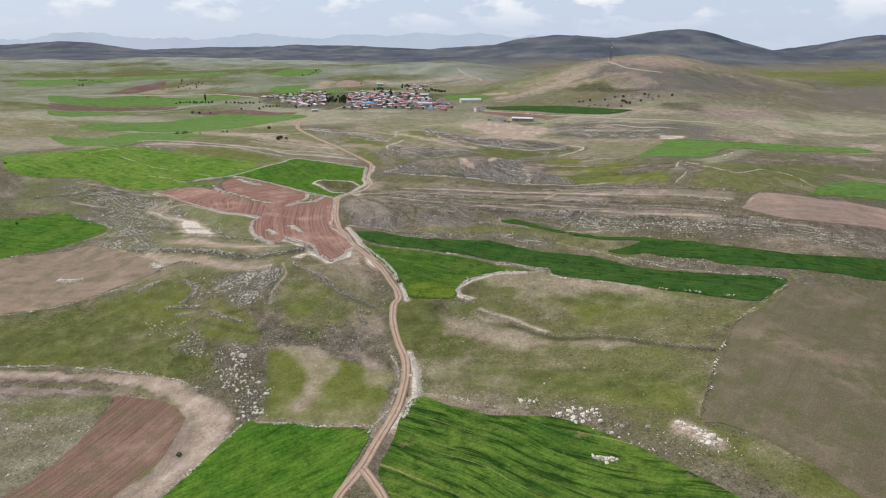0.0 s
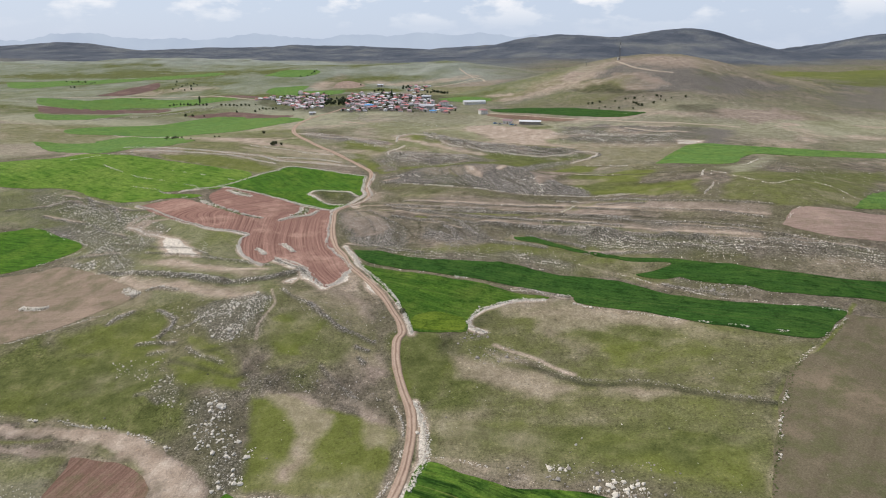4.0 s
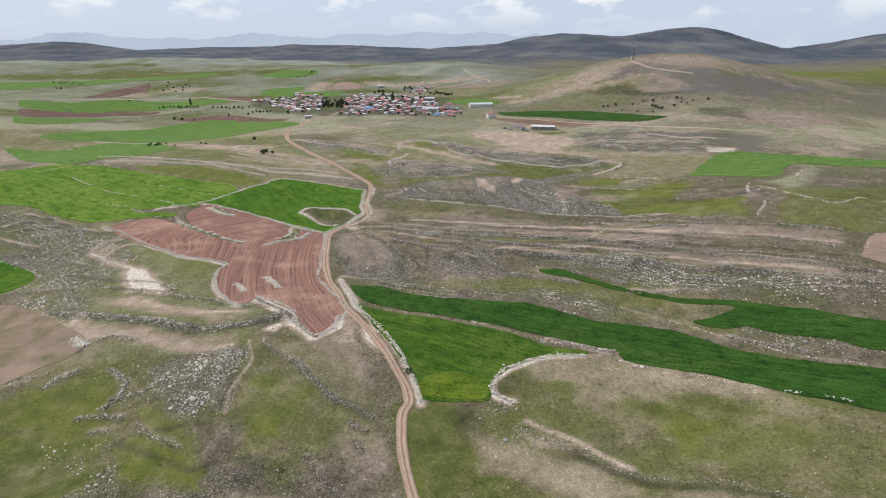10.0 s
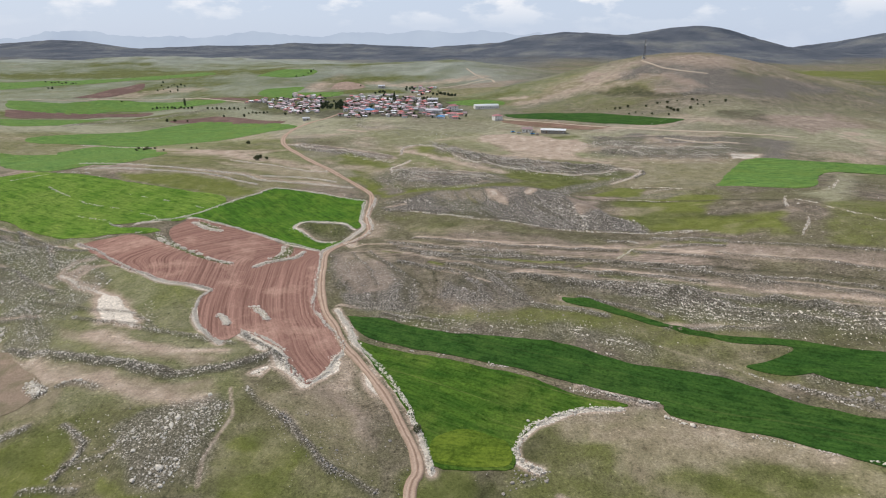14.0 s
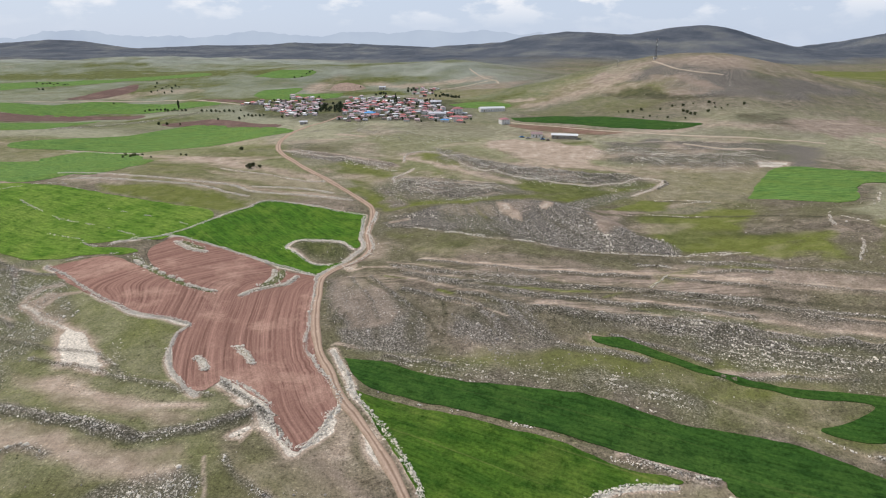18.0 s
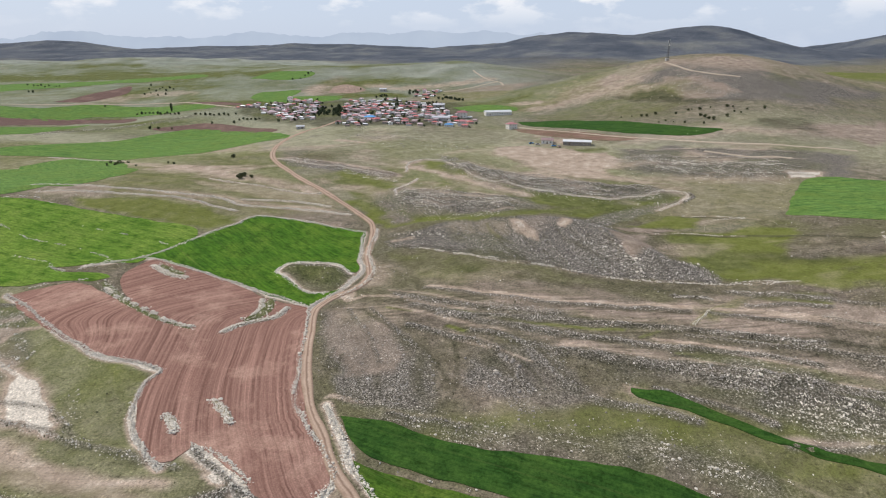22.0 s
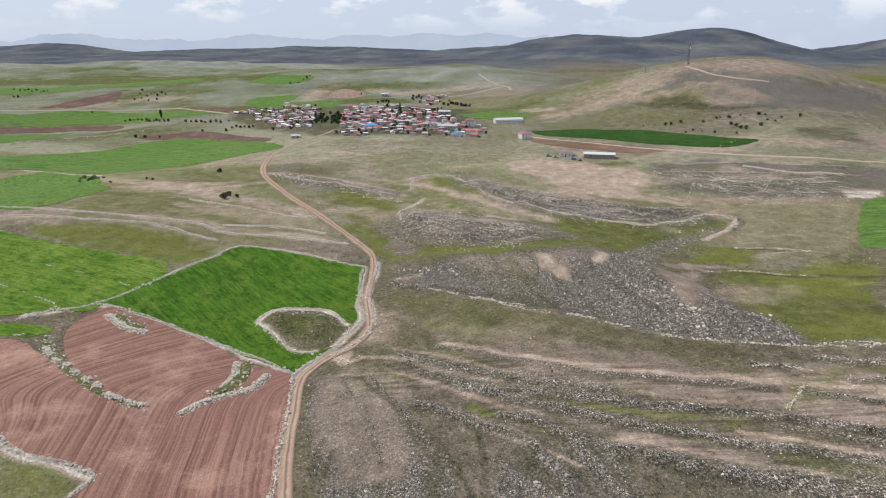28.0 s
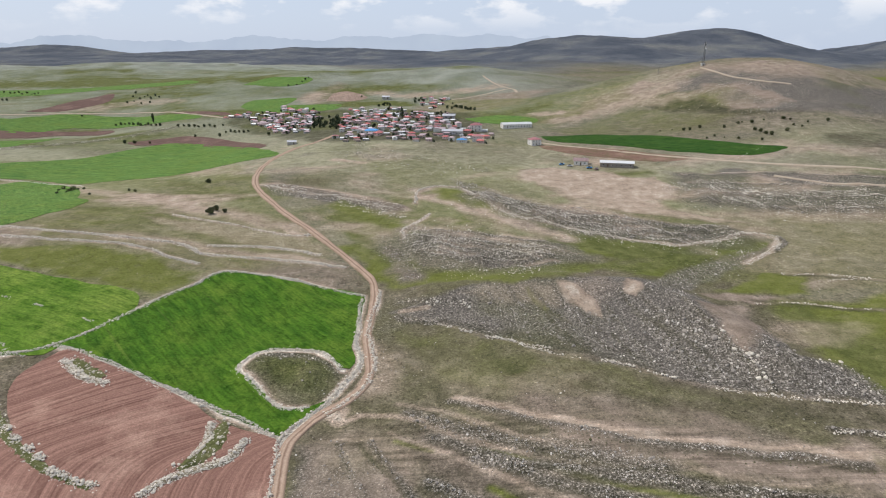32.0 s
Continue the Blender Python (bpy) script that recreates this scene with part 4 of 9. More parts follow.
lay(THICK, (-32.9, 471.4), (-8.9, 457.4), (9.0, 448.1), (21.1, 436.7), (38.3, 425.2), (31.6, 430.5), (7.4, 439.5), (-17.1, 453.7), radius=2, amount=0.7)
lay(LUSH, (0.5, 483.5), (3.3, 475.0), (6.4, 469.8), radius=0.6, amount=0.8)
lay(STONY, (53.0, 466.7), (59.1, 450.8), (61.7, 440.6), (63.3, 427.0), (64.3, 415.9), (55.3, 418.6), (45.2, 421.6), (37.9, 433.6), (38.3, 451.5), (36.9, 466.5), radius=0.48, amount=0.55)
lay(STONY, (75.1, 450.9), (77.5, 430.5), (90.6, 431.4), (94.2, 417.2), (91.5, 413.1), (73.0, 413.2), (65.4, 416.5), (64.1, 430.5), (66.4, 441.4), radius=0.4, amount=0.55)
lay(STONY, (-10.5, 489.3), (10.3, 478.9), (28.1, 463.8), (36.5, 440.1), (43.6, 421.6), (23.8, 433.6), (1.7, 449.5), (-18.5, 463.8), (-15.3, 482.8), radius=0.34, amount=0.28)
lay(STONY, (-48.1, 476.8), (-15.8, 474.8), (-3.0, 458.1), (-13.3, 452.8), (-30.7, 467.0), radius=0.3, amount=0.22)
lay(STONY, (41.4, 475.3), (54.7, 495.5), (71, 508), (99, 528), (120, 539), (122, 532), (94, 512), (70.7, 494.8), (53.6, 468.7), (46.2, 470.6), radius=0.3, amount=0.5)
lay(STONY, (-51.5, 492.4), (-39.7, 486.0), (-22.0, 480.0), (-23.2, 477.1), (-39.6, 481.4), (-49.9, 486.6), radius=0.5, amount=0.5)
lay(LEDGES, (-49.2, 477.0), (-45.7, 473.0), (-37.0, 469.4), (-32.9, 471.0), radius=1.0, amount=1.3)
lay(BARE, (-48.4, 481.0), (-38.4, 479.4), radius=1.1, amount=1.2)
lay(LEDGES, (68.2, 400.1), (71.9, 399.0), (80.7, 397.7), radius=0.5, amount=1.2)
lay(LEDGES, (131, 546), (131, 540), (121, 529), radius=1.0, amount=0.9)
lay(WALLS, (-32.8, 468.7), (-20.8, 458.5), (-9.6, 450.7), (0.8, 444.0), (13.9, 436.4), (26.6, 431.1), amount=0.8)
lay(WALLS, (112, 505), (125, 501), (133.5, 496.7), (144.4, 490.2), amount=0.6)
lay(WALLS, (87.4, 476.9), (100.9, 478.3), (117.1, 470.4), (127.4, 465.4), amount=0.6)
lay(DULL, (86.8, 475.9), (100.1, 476.8), (116.3, 469.1), (126.8, 464.6), radius=1.3, amount=0.7)
lay(DULL, (112, 504), (123.9, 499.6), (132.6, 495.2), (143.3, 488.7), radius=1.1, amount=0.8)
lay(DULL, (95.1, 457.0), (104.1, 449.8), (109.4, 439.2), radius=3.4, amount=0.6)
lay(STRAW, (125, 532), (170, 527), (130.4, 469.8), (102.5, 481.2), (94.7, 496.6), radius=4, amount=0.35)
lay(THICK, (-49.0, 460.3), (-10.2, 444.6), (22.1, 427.2), (50.8, 415.8), (89.1, 409.7), (82.5, 400.2), (47.5, 408.4), (11.6, 418.8), (-19.9, 436.8), (-47.7, 445.0), radius=6, amount=0.5)
# stony land below the ploughed field
lay(STONY, (-112.4, 269.2), (-105.7, 277.2), (-94.9, 279.1), (-86.1, 281.9), (-79.5, 276.6), (-80.9, 266.6), (-83.4, 257.1), (-86.6, 249.4), (-90.1, 244.7), (-96.3, 247.7), (-105.6, 258.6), radius=0.4, amount=1)
lay(STONY, (-87.8, 256.3), (-81.4, 265.2), (-77.2, 257.5), (-76.9, 246.7), (-82.3, 245.7), radius=0.25, amount=0.5)
lay(DULL, (-80.9, 266.6), (-80.4, 257.1), (-82.7, 246.7), radius=0.8, amount=0.7)
lay(LEDGES, (-180.0, 322.2), (-159.1, 311.9), (-136.6, 303.9), (-121.4, 299.0), (-106.7, 294.0), (-94.9, 295.4), (-83.7, 299.4), (-72.4, 304.6), (-65.4, 301.7), radius=1.5, amount=0.8)
lay(LEDGES, (-130.4, 302.4), (-116.9, 298.6), (-105.1, 295.1), radius=0.9, amount=0.8)
lay(LEDGES, (-90.5, 321.3), (-78.4, 310.9), (-69.6, 301.5), (-61.1, 291.9), radius=1.0, amount=0.96)
lay(LEDGES, (-62.8, 272.2), (-57.6, 267.0), (-50.6, 259.1), (-44.0, 251.3), radius=1.0, amount=1)
lay(LEDGES, (-77.7, 286.1), (-69.4, 277.4), (-62.7, 271.7), radius=0.5, amount=0.56)
lay(LEDGES, (-44.0, 251.3), (-37.8, 248.4), (-30.9, 245.1), radius=0.8, amount=0.7)
lay(LEDGES, (-166.4, 340.8), (-147.4, 333.3), (-123.6, 323.5), (-102.4, 316.2), (-90.1, 313.0), radius=1.0, amount=0.56)
lay(LEDGES, (-197.8, 362.3), (-164.5, 346.8), (-140.4, 339.2), (-124.5, 325.5), radius=0.8, amount=0.48)
lay(LEDGES, (-143.0, 291.5), (-137.6, 293.2), (-128.0, 288.9), radius=1.2, amount=0.64)
lay(LEDGES, (-147.4, 265.1), (-146.0, 270.1), (-140.5, 272.2), radius=1.4, amount=0.64)
lay(LEDGES, (-129.1, 270.7), (-123.3, 267.5), (-117.7, 263.1), (-117.4, 259.1), (-118.7, 254.8), (-119.3, 251.1), radius=0.5, amount=0.8)
lay(LEDGES, (-126.7, 247.8), (-122.8, 248.2), (-111.4, 247.5), radius=0.5, amount=0.64)
lay(LEDGES, (-105.3, 243.7), (-97.8, 238.3), (-87.1, 233.6), radius=0.5, amount=0.48)
lay(LEDGES, (-119.4, 241.0), (-113.4, 241.9), radius=0.5, amount=0.56)
lay(LEDGES, (-119.3, 255.9), (-109.9, 258.3), (-105.2, 263.6), radius=0.7, amount=0.56)
lay(LEDGES, (-37.7, 241.5), (-32.6, 239.3), radius=0.7, amount=0.8)
lay(LEDGES, (-35.4, 234.5), (-33.1, 230.7), radius=0.5, amount=0.7)
lay(LEDGES, (-156.4, 297.9), (-152.9, 290.5), (-146.9, 285.9), (-146.7, 290.7), (-152.6, 296.3), (-156.4, 297.9), radius=0.5, amount=0.64)
lay(STONY, (-259.5, 416.5), (-220.8, 415.9), (-188.8, 397.9), (-166.4, 371.2), (-170.6, 343.7), (-195.3, 345.6), (-238.8, 385.6), radius=0.35, amount=0.4)
lay(STONY, (-206.0, 338.5), (-193.4, 342.7), (-189.1, 328.5), (-199.2, 328.8), radius=0.45, amount=0.7)
lay(STONY, (-183.7, 320.5), (-188.2, 334.6), (-172.6, 329.9), (-154.7, 312.4), (-162.6, 309.9), radius=0.35, amount=0.6)
lay(STONY, (-140.2, 344.4), (-136.1, 346.6), (-125.2, 327.1), (-129.5, 326.2), radius=0.28, amount=0.4)
lay(STONY, (-67.1, 268.3), (-46.2, 274.8), (-33.3, 259.6), (-31.7, 245.1), (-50.2, 257.3), radius=0.25, amount=0.2)
lay(STONY, (-133.6, 271.8), (-116.3, 275.4), (-102.3, 253.5), (-112.1, 248.8), (-124.7, 256.2), radius=0.25, amount=0.18)
lay(BARE, (-82.6, 285.8), (-77.0, 272.5), (-78.8, 262.6), (-80.2, 254.9), (-78.4, 246.7), radius=0.5, amount=0.7)
lay(TAN, (-167.5, 331.8), (-148.3, 325.8), (-133.4, 314.9), (-117.0, 313.5), (-99.8, 303.5), (-88.0, 299.8), (-99.9, 297.9), (-116.8, 303.2), (-133.8, 307.2), (-156.5, 323.3), radius=2, amount=1)
lay(TAN, (-195.1, 322.8), (-161.3, 307.7), (-129.4, 297.9), (-110.1, 292.2), (-91.3, 290.9), (-87.5, 285.9), (-96.7, 278.8), (-112.0, 282.7), (-131.0, 292.7), (-140.6, 291.1), (-138.2, 278.1), (-150.0, 276.3), (-157.8, 270.6), radius=2.5, amount=1.1)
lay(TAN, (-85.0, 296.9), (-67.9, 286.3), (-48.1, 287.0), (-33.8, 264.5), (-35.4, 249.1), (-51.2, 262.1), (-69.8, 279.0), radius=3, amount=0.5)
lay(TAN, (-69.7, 232.3), (-54.8, 246.8), (-31.7, 245.1), (-25.5, 228.8), (-65.4, 228.3), radius=4, amount=0.35)
lay(STRAW, (-188.8, 397.9), (-155.1, 383.6), (-120.0, 357.6), (-132.4, 362.7), (-113.9, 328.5), (-136.1, 346.6), (-161.4, 366.8), radius=3, amount=0.6)
lay(MEADOW, (-76.6, 253.0), (-73.5, 265.4), (-61.2, 266.8), (-53.9, 257.9), (-54.3, 244.5), (-64.8, 236.2), (-72.5, 240.5), radius=2, amount=0.8)
lay(MEADOW, (-68.5, 267.0), (-64.0, 267.1), (-61.8, 261.5), (-67.0, 261.4), radius=2, amount=1)
lay(MEADOW, (-150.0, 259.4), (-136.0, 269.5), (-122.5, 265.4), (-120.4, 251.6), (-132.0, 248.2), (-144.9, 251.9), radius=2, amount=0.9)
lay(MEADOW, (-110.7, 252.9), (-90.1, 244.7), (-87.1, 237.2), (-95.9, 235.9), (-107.4, 246.3), radius=2, amount=0.8)
lay(MEADOW, (-156.7, 380.6), (-116.4, 354.9), (-111.0, 333.5), (-120.7, 339.6), (-137.9, 362.9), radius=2, amount=0.6)
lay(MEADOW, (-234.6, 379.5), (-210.8, 369.7), (-160.9, 326.8), (-166.5, 323.8), (-193.4, 342.7), (-212.4, 347.5), radius=2, amount=0.5)
# the stony gully above the lower wheat
lay(THICK, (-115.4, 219.5), (-96.8, 220.1), (-70.0, 203.3), (-60.5, 174.2), (-68.5, 171.1), (-75.9, 182.4), (-93.4, 194.9), (-103.8, 205.4), radius=4, amount=0.5)
lay(THICK, (-76.2, 224.7), (-56.0, 224.4), (-37.2, 216.7), (-21.3, 207.5), (-20.5, 198.1), (-40.0, 207.5), (-63.0, 216.5), (-75.9, 216.1), radius=3, amount=0.5)
lay(DULL, (-83.5, 242.0), (-104.3, 240.0), (-107.8, 236.7), (-80.7, 225.0), (-65.8, 228.2), radius=1.4, amount=0.7)
lay(DULL, (-82.0, 263.4), (-80.8, 249.5), (-73.4, 239.5), radius=0.5, amount=0.6)
lay(STONY, (-109.8, 219.5), (-105.4, 227.8), (-96.0, 218.1), (-95.7, 209.1), (-106.1, 213.5), radius=0.34, amount=0.5)
lay(STONY, (-95.7, 214.5), (-84.5, 216.1), (-73.0, 206.4), (-65.3, 187.4), (-65.1, 174.5), (-68.9, 172.4), (-77.8, 187.8), (-89.0, 200.5), radius=0.55, amount=0.12)
lay(STONY, (-86.0, 214.3), (-79.6, 214.4), (-75.0, 206.2), (-79.9, 202.4), radius=0.7, amount=0.3)
lay(STONY, (-84.0, 199.7), (-79.3, 200.8), (-74.2, 191.5), (-78.8, 190.5), radius=0.7, amount=0.35)
lay(STONY, (-92.9, 210.0), (-87.9, 210.8), (-86.6, 205.2), (-90.7, 205.1), radius=0.6, amount=0.35)
lay(STONY, (-70.6, 174.8), (-65.1, 180.5), (-64.3, 187.4), (-62.0, 189.1), (-62.3, 174.3), (-68.0, 172.3), radius=0.55, amount=0.3)
lay(STONY, (-78.5, 224.9), (-56.3, 225.8), (-37.4, 218.4), (-21.5, 209.9), (-32.3, 211.9), (-49.7, 214.9), (-67.6, 217.6), radius=0.3, amount=0.2)
lay(LEDGES, (-49.1, 229.0), (-40.6, 218.3), (-34.4, 211.8), radius=0.8, amount=0.6)
lay(LEDGES, (-113.2, 217.2), (-108.6, 216.9), (-102.3, 212.0), radius=0.5, amount=0.48)
lay(STONY, (-130.6, 237.3), (-110.6, 237.7), (-107.9, 231.0), (-115.3, 226.6), (-126.9, 231.9), radius=0.4, amount=0.25)
lay(MEADOW, (-73.0, 213.6), (-58.1, 213.9), (-39.6, 205.1), (-20.0, 196.4), (-19.7, 177.4), (-23.1, 166.8), (-62.2, 170.7), (-65.2, 193.7), radius=2, amount=1)
lay(MEADOW, (-109.5, 235.1), (-85.4, 232.7), (-74.7, 219.4), (-94.6, 220.1), radius=2.5, amount=1.1)
lay(MEADOW, (-79.7, 264.1), (-64.4, 264.1), (-56.3, 236.7), (-70.4, 237.3), radius=2.5, amount=0.9)
lay(TAN, (-69.0, 214.6), (-49.6, 214.2), (-39.1, 202.0), (-43.3, 186.8), (-47.8, 173.3), (-51.5, 174.1), (-50.7, 194.7), (-58.0, 204.4), radius=2, amount=0.9)
lay(TAN, (-36.5, 211.7), (-20.8, 201.4), (-19.5, 185.8), (-27.1, 186.0), (-30.6, 198.6), radius=2, amount=0.7)
lay(TAN, (-56.6, 250.1), (-31.3, 241.9), (-22.9, 226.1), (-28.8, 218.6), (-44.1, 233.1), radius=2.5, amount=0.6)
# the wide trodden bend and the worn land round it
lay(TAN, (-178.2, 207.0), (-165.8, 207.2), (-122.3, 204.3), (-103.0, 198.5), (-92.6, 190.4), (-78.0, 180.4), (-71.7, 172.6), (-71.8, 164.0), (-76.4, 155.4), (-91.7, 157.7), (-85.7, 167.2), (-89.1, 176.8), (-101.6, 187.1), (-115.2, 192.3), (-124.7, 195.1), (-115.1, 198.3), (-138.0, 202.4), (-174.8, 202.4), radius=1.2, amount=1.5)
lay(TAN, (-170.2, 196.2), (-138.5, 196.3), (-115.2, 192.3), (-124.0, 191.9), (-145.5, 194.7), (-167.6, 192.6), radius=1, amount=1.2)
lay(TAN, (-93.3, 171.5), (-82.4, 173.7), (-71.5, 165.0), (-75.5, 151.0), (-82.7, 139.5), (-98.5, 141.0), (-89.3, 158.0), radius=1.5, amount=1.3)
lay(STRAW, (-173.8, 191.5), (-127.1, 190.7), (-121.6, 180.2), (-124.0, 163.7), (-131.6, 142.7), (-141.5, 142.5), radius=3, amount=0.45)
lay(MEADOW, (-161.8, 186.0), (-153.1, 191.7), (-123.1, 191.3), (-120.7, 184.5), (-139.3, 182.7), (-153.3, 179.3), radius=2, amount=0.5)
lay(LUSH, (-82.3, 165.9), (-79.9, 169.7), radius=1.2, amount=0.7)
lay(LUSH, (-90.6, 160.7), (-91.1, 151.9), (-95.6, 143.5), radius=1.1, amount=0.7)
lay(LUSH, (-161.3, 198.1), (-144.6, 199.1), (-133.7, 199.1), radius=1.0, amount=0.6)
lay(STONY, (-165.6, 185.8), (-129.0, 186.4), (-118.6, 178.5), (-124.0, 163.7), (-135.7, 148.4), radius=0.3, amount=0.12)
lay(STONY, (-126.7, 176.6), (-122.0, 175.5), (-119.9, 171.6), (-124.4, 172.5), radius=0.5, amount=0.4)
# pasture right of the track
lay(LEDGES, (13.8, 241.0), (24.9, 234.1), (35.2, 225.9), (45.0, 219.0), (61.2, 215.6), (72.2, 210.4), (82.0, 203.9), (94.7, 196.8), (101.6, 191.6), radius=0.7, amount=0.23)
lay(DULL, (24.7, 232.3), (34.9, 223.9), (44.6, 216.8), (60.6, 213.2), (71.6, 208.5), (81.4, 202.3), (93.9, 195.1), (101.2, 190.6), radius=1.5, amount=0.9)
lay(BARE, (16.3, 243.8), (25.3, 237.7), (35.6, 228.7), (43.4, 222.3), radius=1.1, amount=0.8)
lay(TAN, (-0.4, 238.8), (15.7, 234.5), (30.8, 226.3), (44.3, 215.4), (64.0, 210.5), (74.2, 204.2), (62.1, 203.5), (43.3, 209.9), (28.5, 208.2), (14.7, 218.6), radius=3, amount=0.8)
lay(TAN, (28.3, 268.4), (52.2, 271.6), (96.7, 244.3), (130.7, 225.0), (112.7, 228.1), (84.0, 240.8), (59.0, 232.9), (38.0, 245.0), radius=4, amount=0.6)
lay(TAN, (65.0, 181.9), (83.3, 171.0), (82.9, 162.8), (70.1, 171.5), radius=4, amount=0.5)
lay(MEADOW, (-1.8, 201.1), (21.5, 200.3), (39.8, 192.2), (64.8, 181.3), (79.5, 162.3), (76.5, 155.6), (60.5, 168.6), (37.7, 181.0), (-1.8, 186.8), radius=4, amount=0.9)
lay(MEADOW, (55.1, 247.1), (90.3, 239.0), (99.7, 222.8), (75.3, 213.8), (56.6, 222.8), radius=3, amount=0.7)
lay(MEADOW, (105.0, 200.5), (109.4, 199.7), (92.5, 169.3), (78.6, 153.4), (79.3, 158.4), (90.5, 172.6), radius=3, amount=0.8)
lay(LUSH, (161.1, 252.7), (146.0, 235.8), (128.0, 220.0), (110.3, 203.3), (97.9, 183.8), (87.9, 167.2), (79.0, 155.9), radius=0.5, amount=0.9)
lay(STONY, (36.2, 164.7), (44.9, 168.0), (51.0, 164.6), (51.6, 159.8), (45.4, 158.8), (37.4, 162.5), radius=0.75, amount=0.35)
lay(STONY, (72.0, 151.6), (76.3, 148.6), (80.7, 143.2), (75.6, 143.2), radius=0.9, amount=0.6)
lay(STONY, (36.5, 174.9), (57.0, 173.5), (64.8, 157.7), (74.5, 144.6), (95.0, 135.6), (65.7, 140.6), (48.4, 155.2), radius=0.42, amount=0.14)
lay(STONY, (26.4, 176.2), (31.0, 175.5), (30.3, 173.6), (26.5, 174.2), radius=0.8, amount=0.6)
lay(STONY, (11.8, 175.7), (30.2, 179.6), (42.6, 171.4), (34.9, 166.8), (14.9, 170.2), radius=0.45, amount=0.12)
lay(STONY, (47.2, 156.4), (54.6, 154.9), (53.8, 152.4), (46.5, 153.8), radius=0.5, amount=0.4)
lay(STONY, (54.5, 149.8), (62.7, 143.6), (67.0, 140.3), (56.5, 142.5), radius=0.5, amount=0.3)
lay(LEDGES, (83.5, 153.4), (90.6, 147.3), (94.9, 142.3), radius=0.5, amount=0.35)
lay(LEDGES, (106.9, 188.8), (109.1, 181.5), (112.4, 177.9), radius=0.6, amount=0.15)
lay(LEDGES, (140.2, 222.6), (151.1, 220.9), radius=1.0, amount=0.3)
lay(STONY, (41.6, 143.5), (46.5, 143.7), (49.4, 138.8), (44.5, 139.6), radius=0.6, amount=0.6)
lay(TAN, (41.4, 142.8), (52.4, 144.9), (53.7, 138.3), (45.7, 138.0), radius=1.5, amount=1)
lay(LEDGES, (31.2, 285.8), (39.8, 280.4), (51.9, 275.8), radius=0.9, amount=0.9)
lay(BARE, (29.4, 286.9), (39.9, 281.0), (52.8, 275.7), radius=0.9, amount=1.3)
lay(STONY, (5.2, 248.0), (8.1, 252.4), (15.1, 254.2), (15.4, 249.8), (10.0, 246.9), radius=0.4, amount=0.5)
lay(STONY, (0.9, 245.8), (20.5, 245.4), (30.7, 234.0), (32.1, 227.6), (12.0, 231.4), radius=0.35, amount=0.2)
lay(THICK, (7.5, 264.4), (20.7, 268.7), (19.2, 258.6), (13.2, 252.1), (8.3, 254.6), radius=4, amount=0.6)
lay(THICK, (-18.1, 252.5), (4.7, 252.4), (5.4, 241.5), (-4.6, 229.3), (-18.1, 229.2), radius=6, amount=1)
lay(LEDGES, (94.6, 279.9), (105.2, 271.9), (115.7, 265.6), radius=0.9, amount=0.8)
lay(STONY, (110.7, 278.6), (129.6, 268.9), (126.2, 263.8), (106.9, 268.6), radius=0.4, amount=0.35)
# stone lines in the upper wheat, pale meadow beside it
lay(WALLS, (-215.5, 483.5), (-204.0, 480.2), (-192.4, 476.1), (-177.8, 470.5), (-158.3, 462.3), amount=0.7)
lay(WALLS, (-271.8, 496.6), (-253.2, 484.4), (-231.8, 470.5), (-215.3, 463.8), (-199.5, 457.9), (-178.5, 446.6), amount=0.7)
lay(WALLS, (-305, 511), (-282, 525), (-263, 524), (-245, 513), amount=0.6)
lay(WALLS, (-228.8, 454.1), (-208.5, 445.6), (-195.8, 435.9), (-184.7, 437.6), (-176.2, 444.9), amount=0.45)
lay(STRAW, (-240, 526), (-192, 536), (-163, 526), (-143, 515), (-131, 517), (-134.7, 493.1), (-147.2, 479.2), (-182.5, 494.3), (-227, 508), radius=4, amount=0.8)
lay(STRAW, (141, 576), (215, 570), (158.5, 492.1), (111, 511), radius=4, amount=0.75)
lay(STRAW, (193.1, 456.1), (246.4, 488.1), (191.9, 412.9), radius=4, amount=0.8)
lay(STRAW, (274, 541), (287, 544), (229.4, 464.8), (210.6, 461.8), radius=4, amount=0.8)
lay(MEADOW, (99.8, 448.6), (130.5, 431.2), (163.3, 416.4), (152.7, 386.3), (128.2, 398.8), (102.0, 415.6), radius=4, amount=0.9)
lay(THICK, (71.9, 471.0), (104.4, 452.9), (163.8, 421.9), (157.7, 411.4), (105.5, 439.5), (81.1, 457.1), radius=5, amount=0.6)
lay(DULL, (87.6, 480.4), (143.6, 459.8), (174.2, 439.6), radius=1.9, amount=0.8)
lay(WALLS, (168.2, 403.4), (160.4, 390.0), (151.8, 380.1), amount=0.8)
lay(WALLS, (180.7, 448.2), (169.1, 424.0), (170.3, 415.1), amount=0.8)
lay(WALLS, (254, 513), (220.8, 469.8), (209.8, 462.0), amount=0.7)
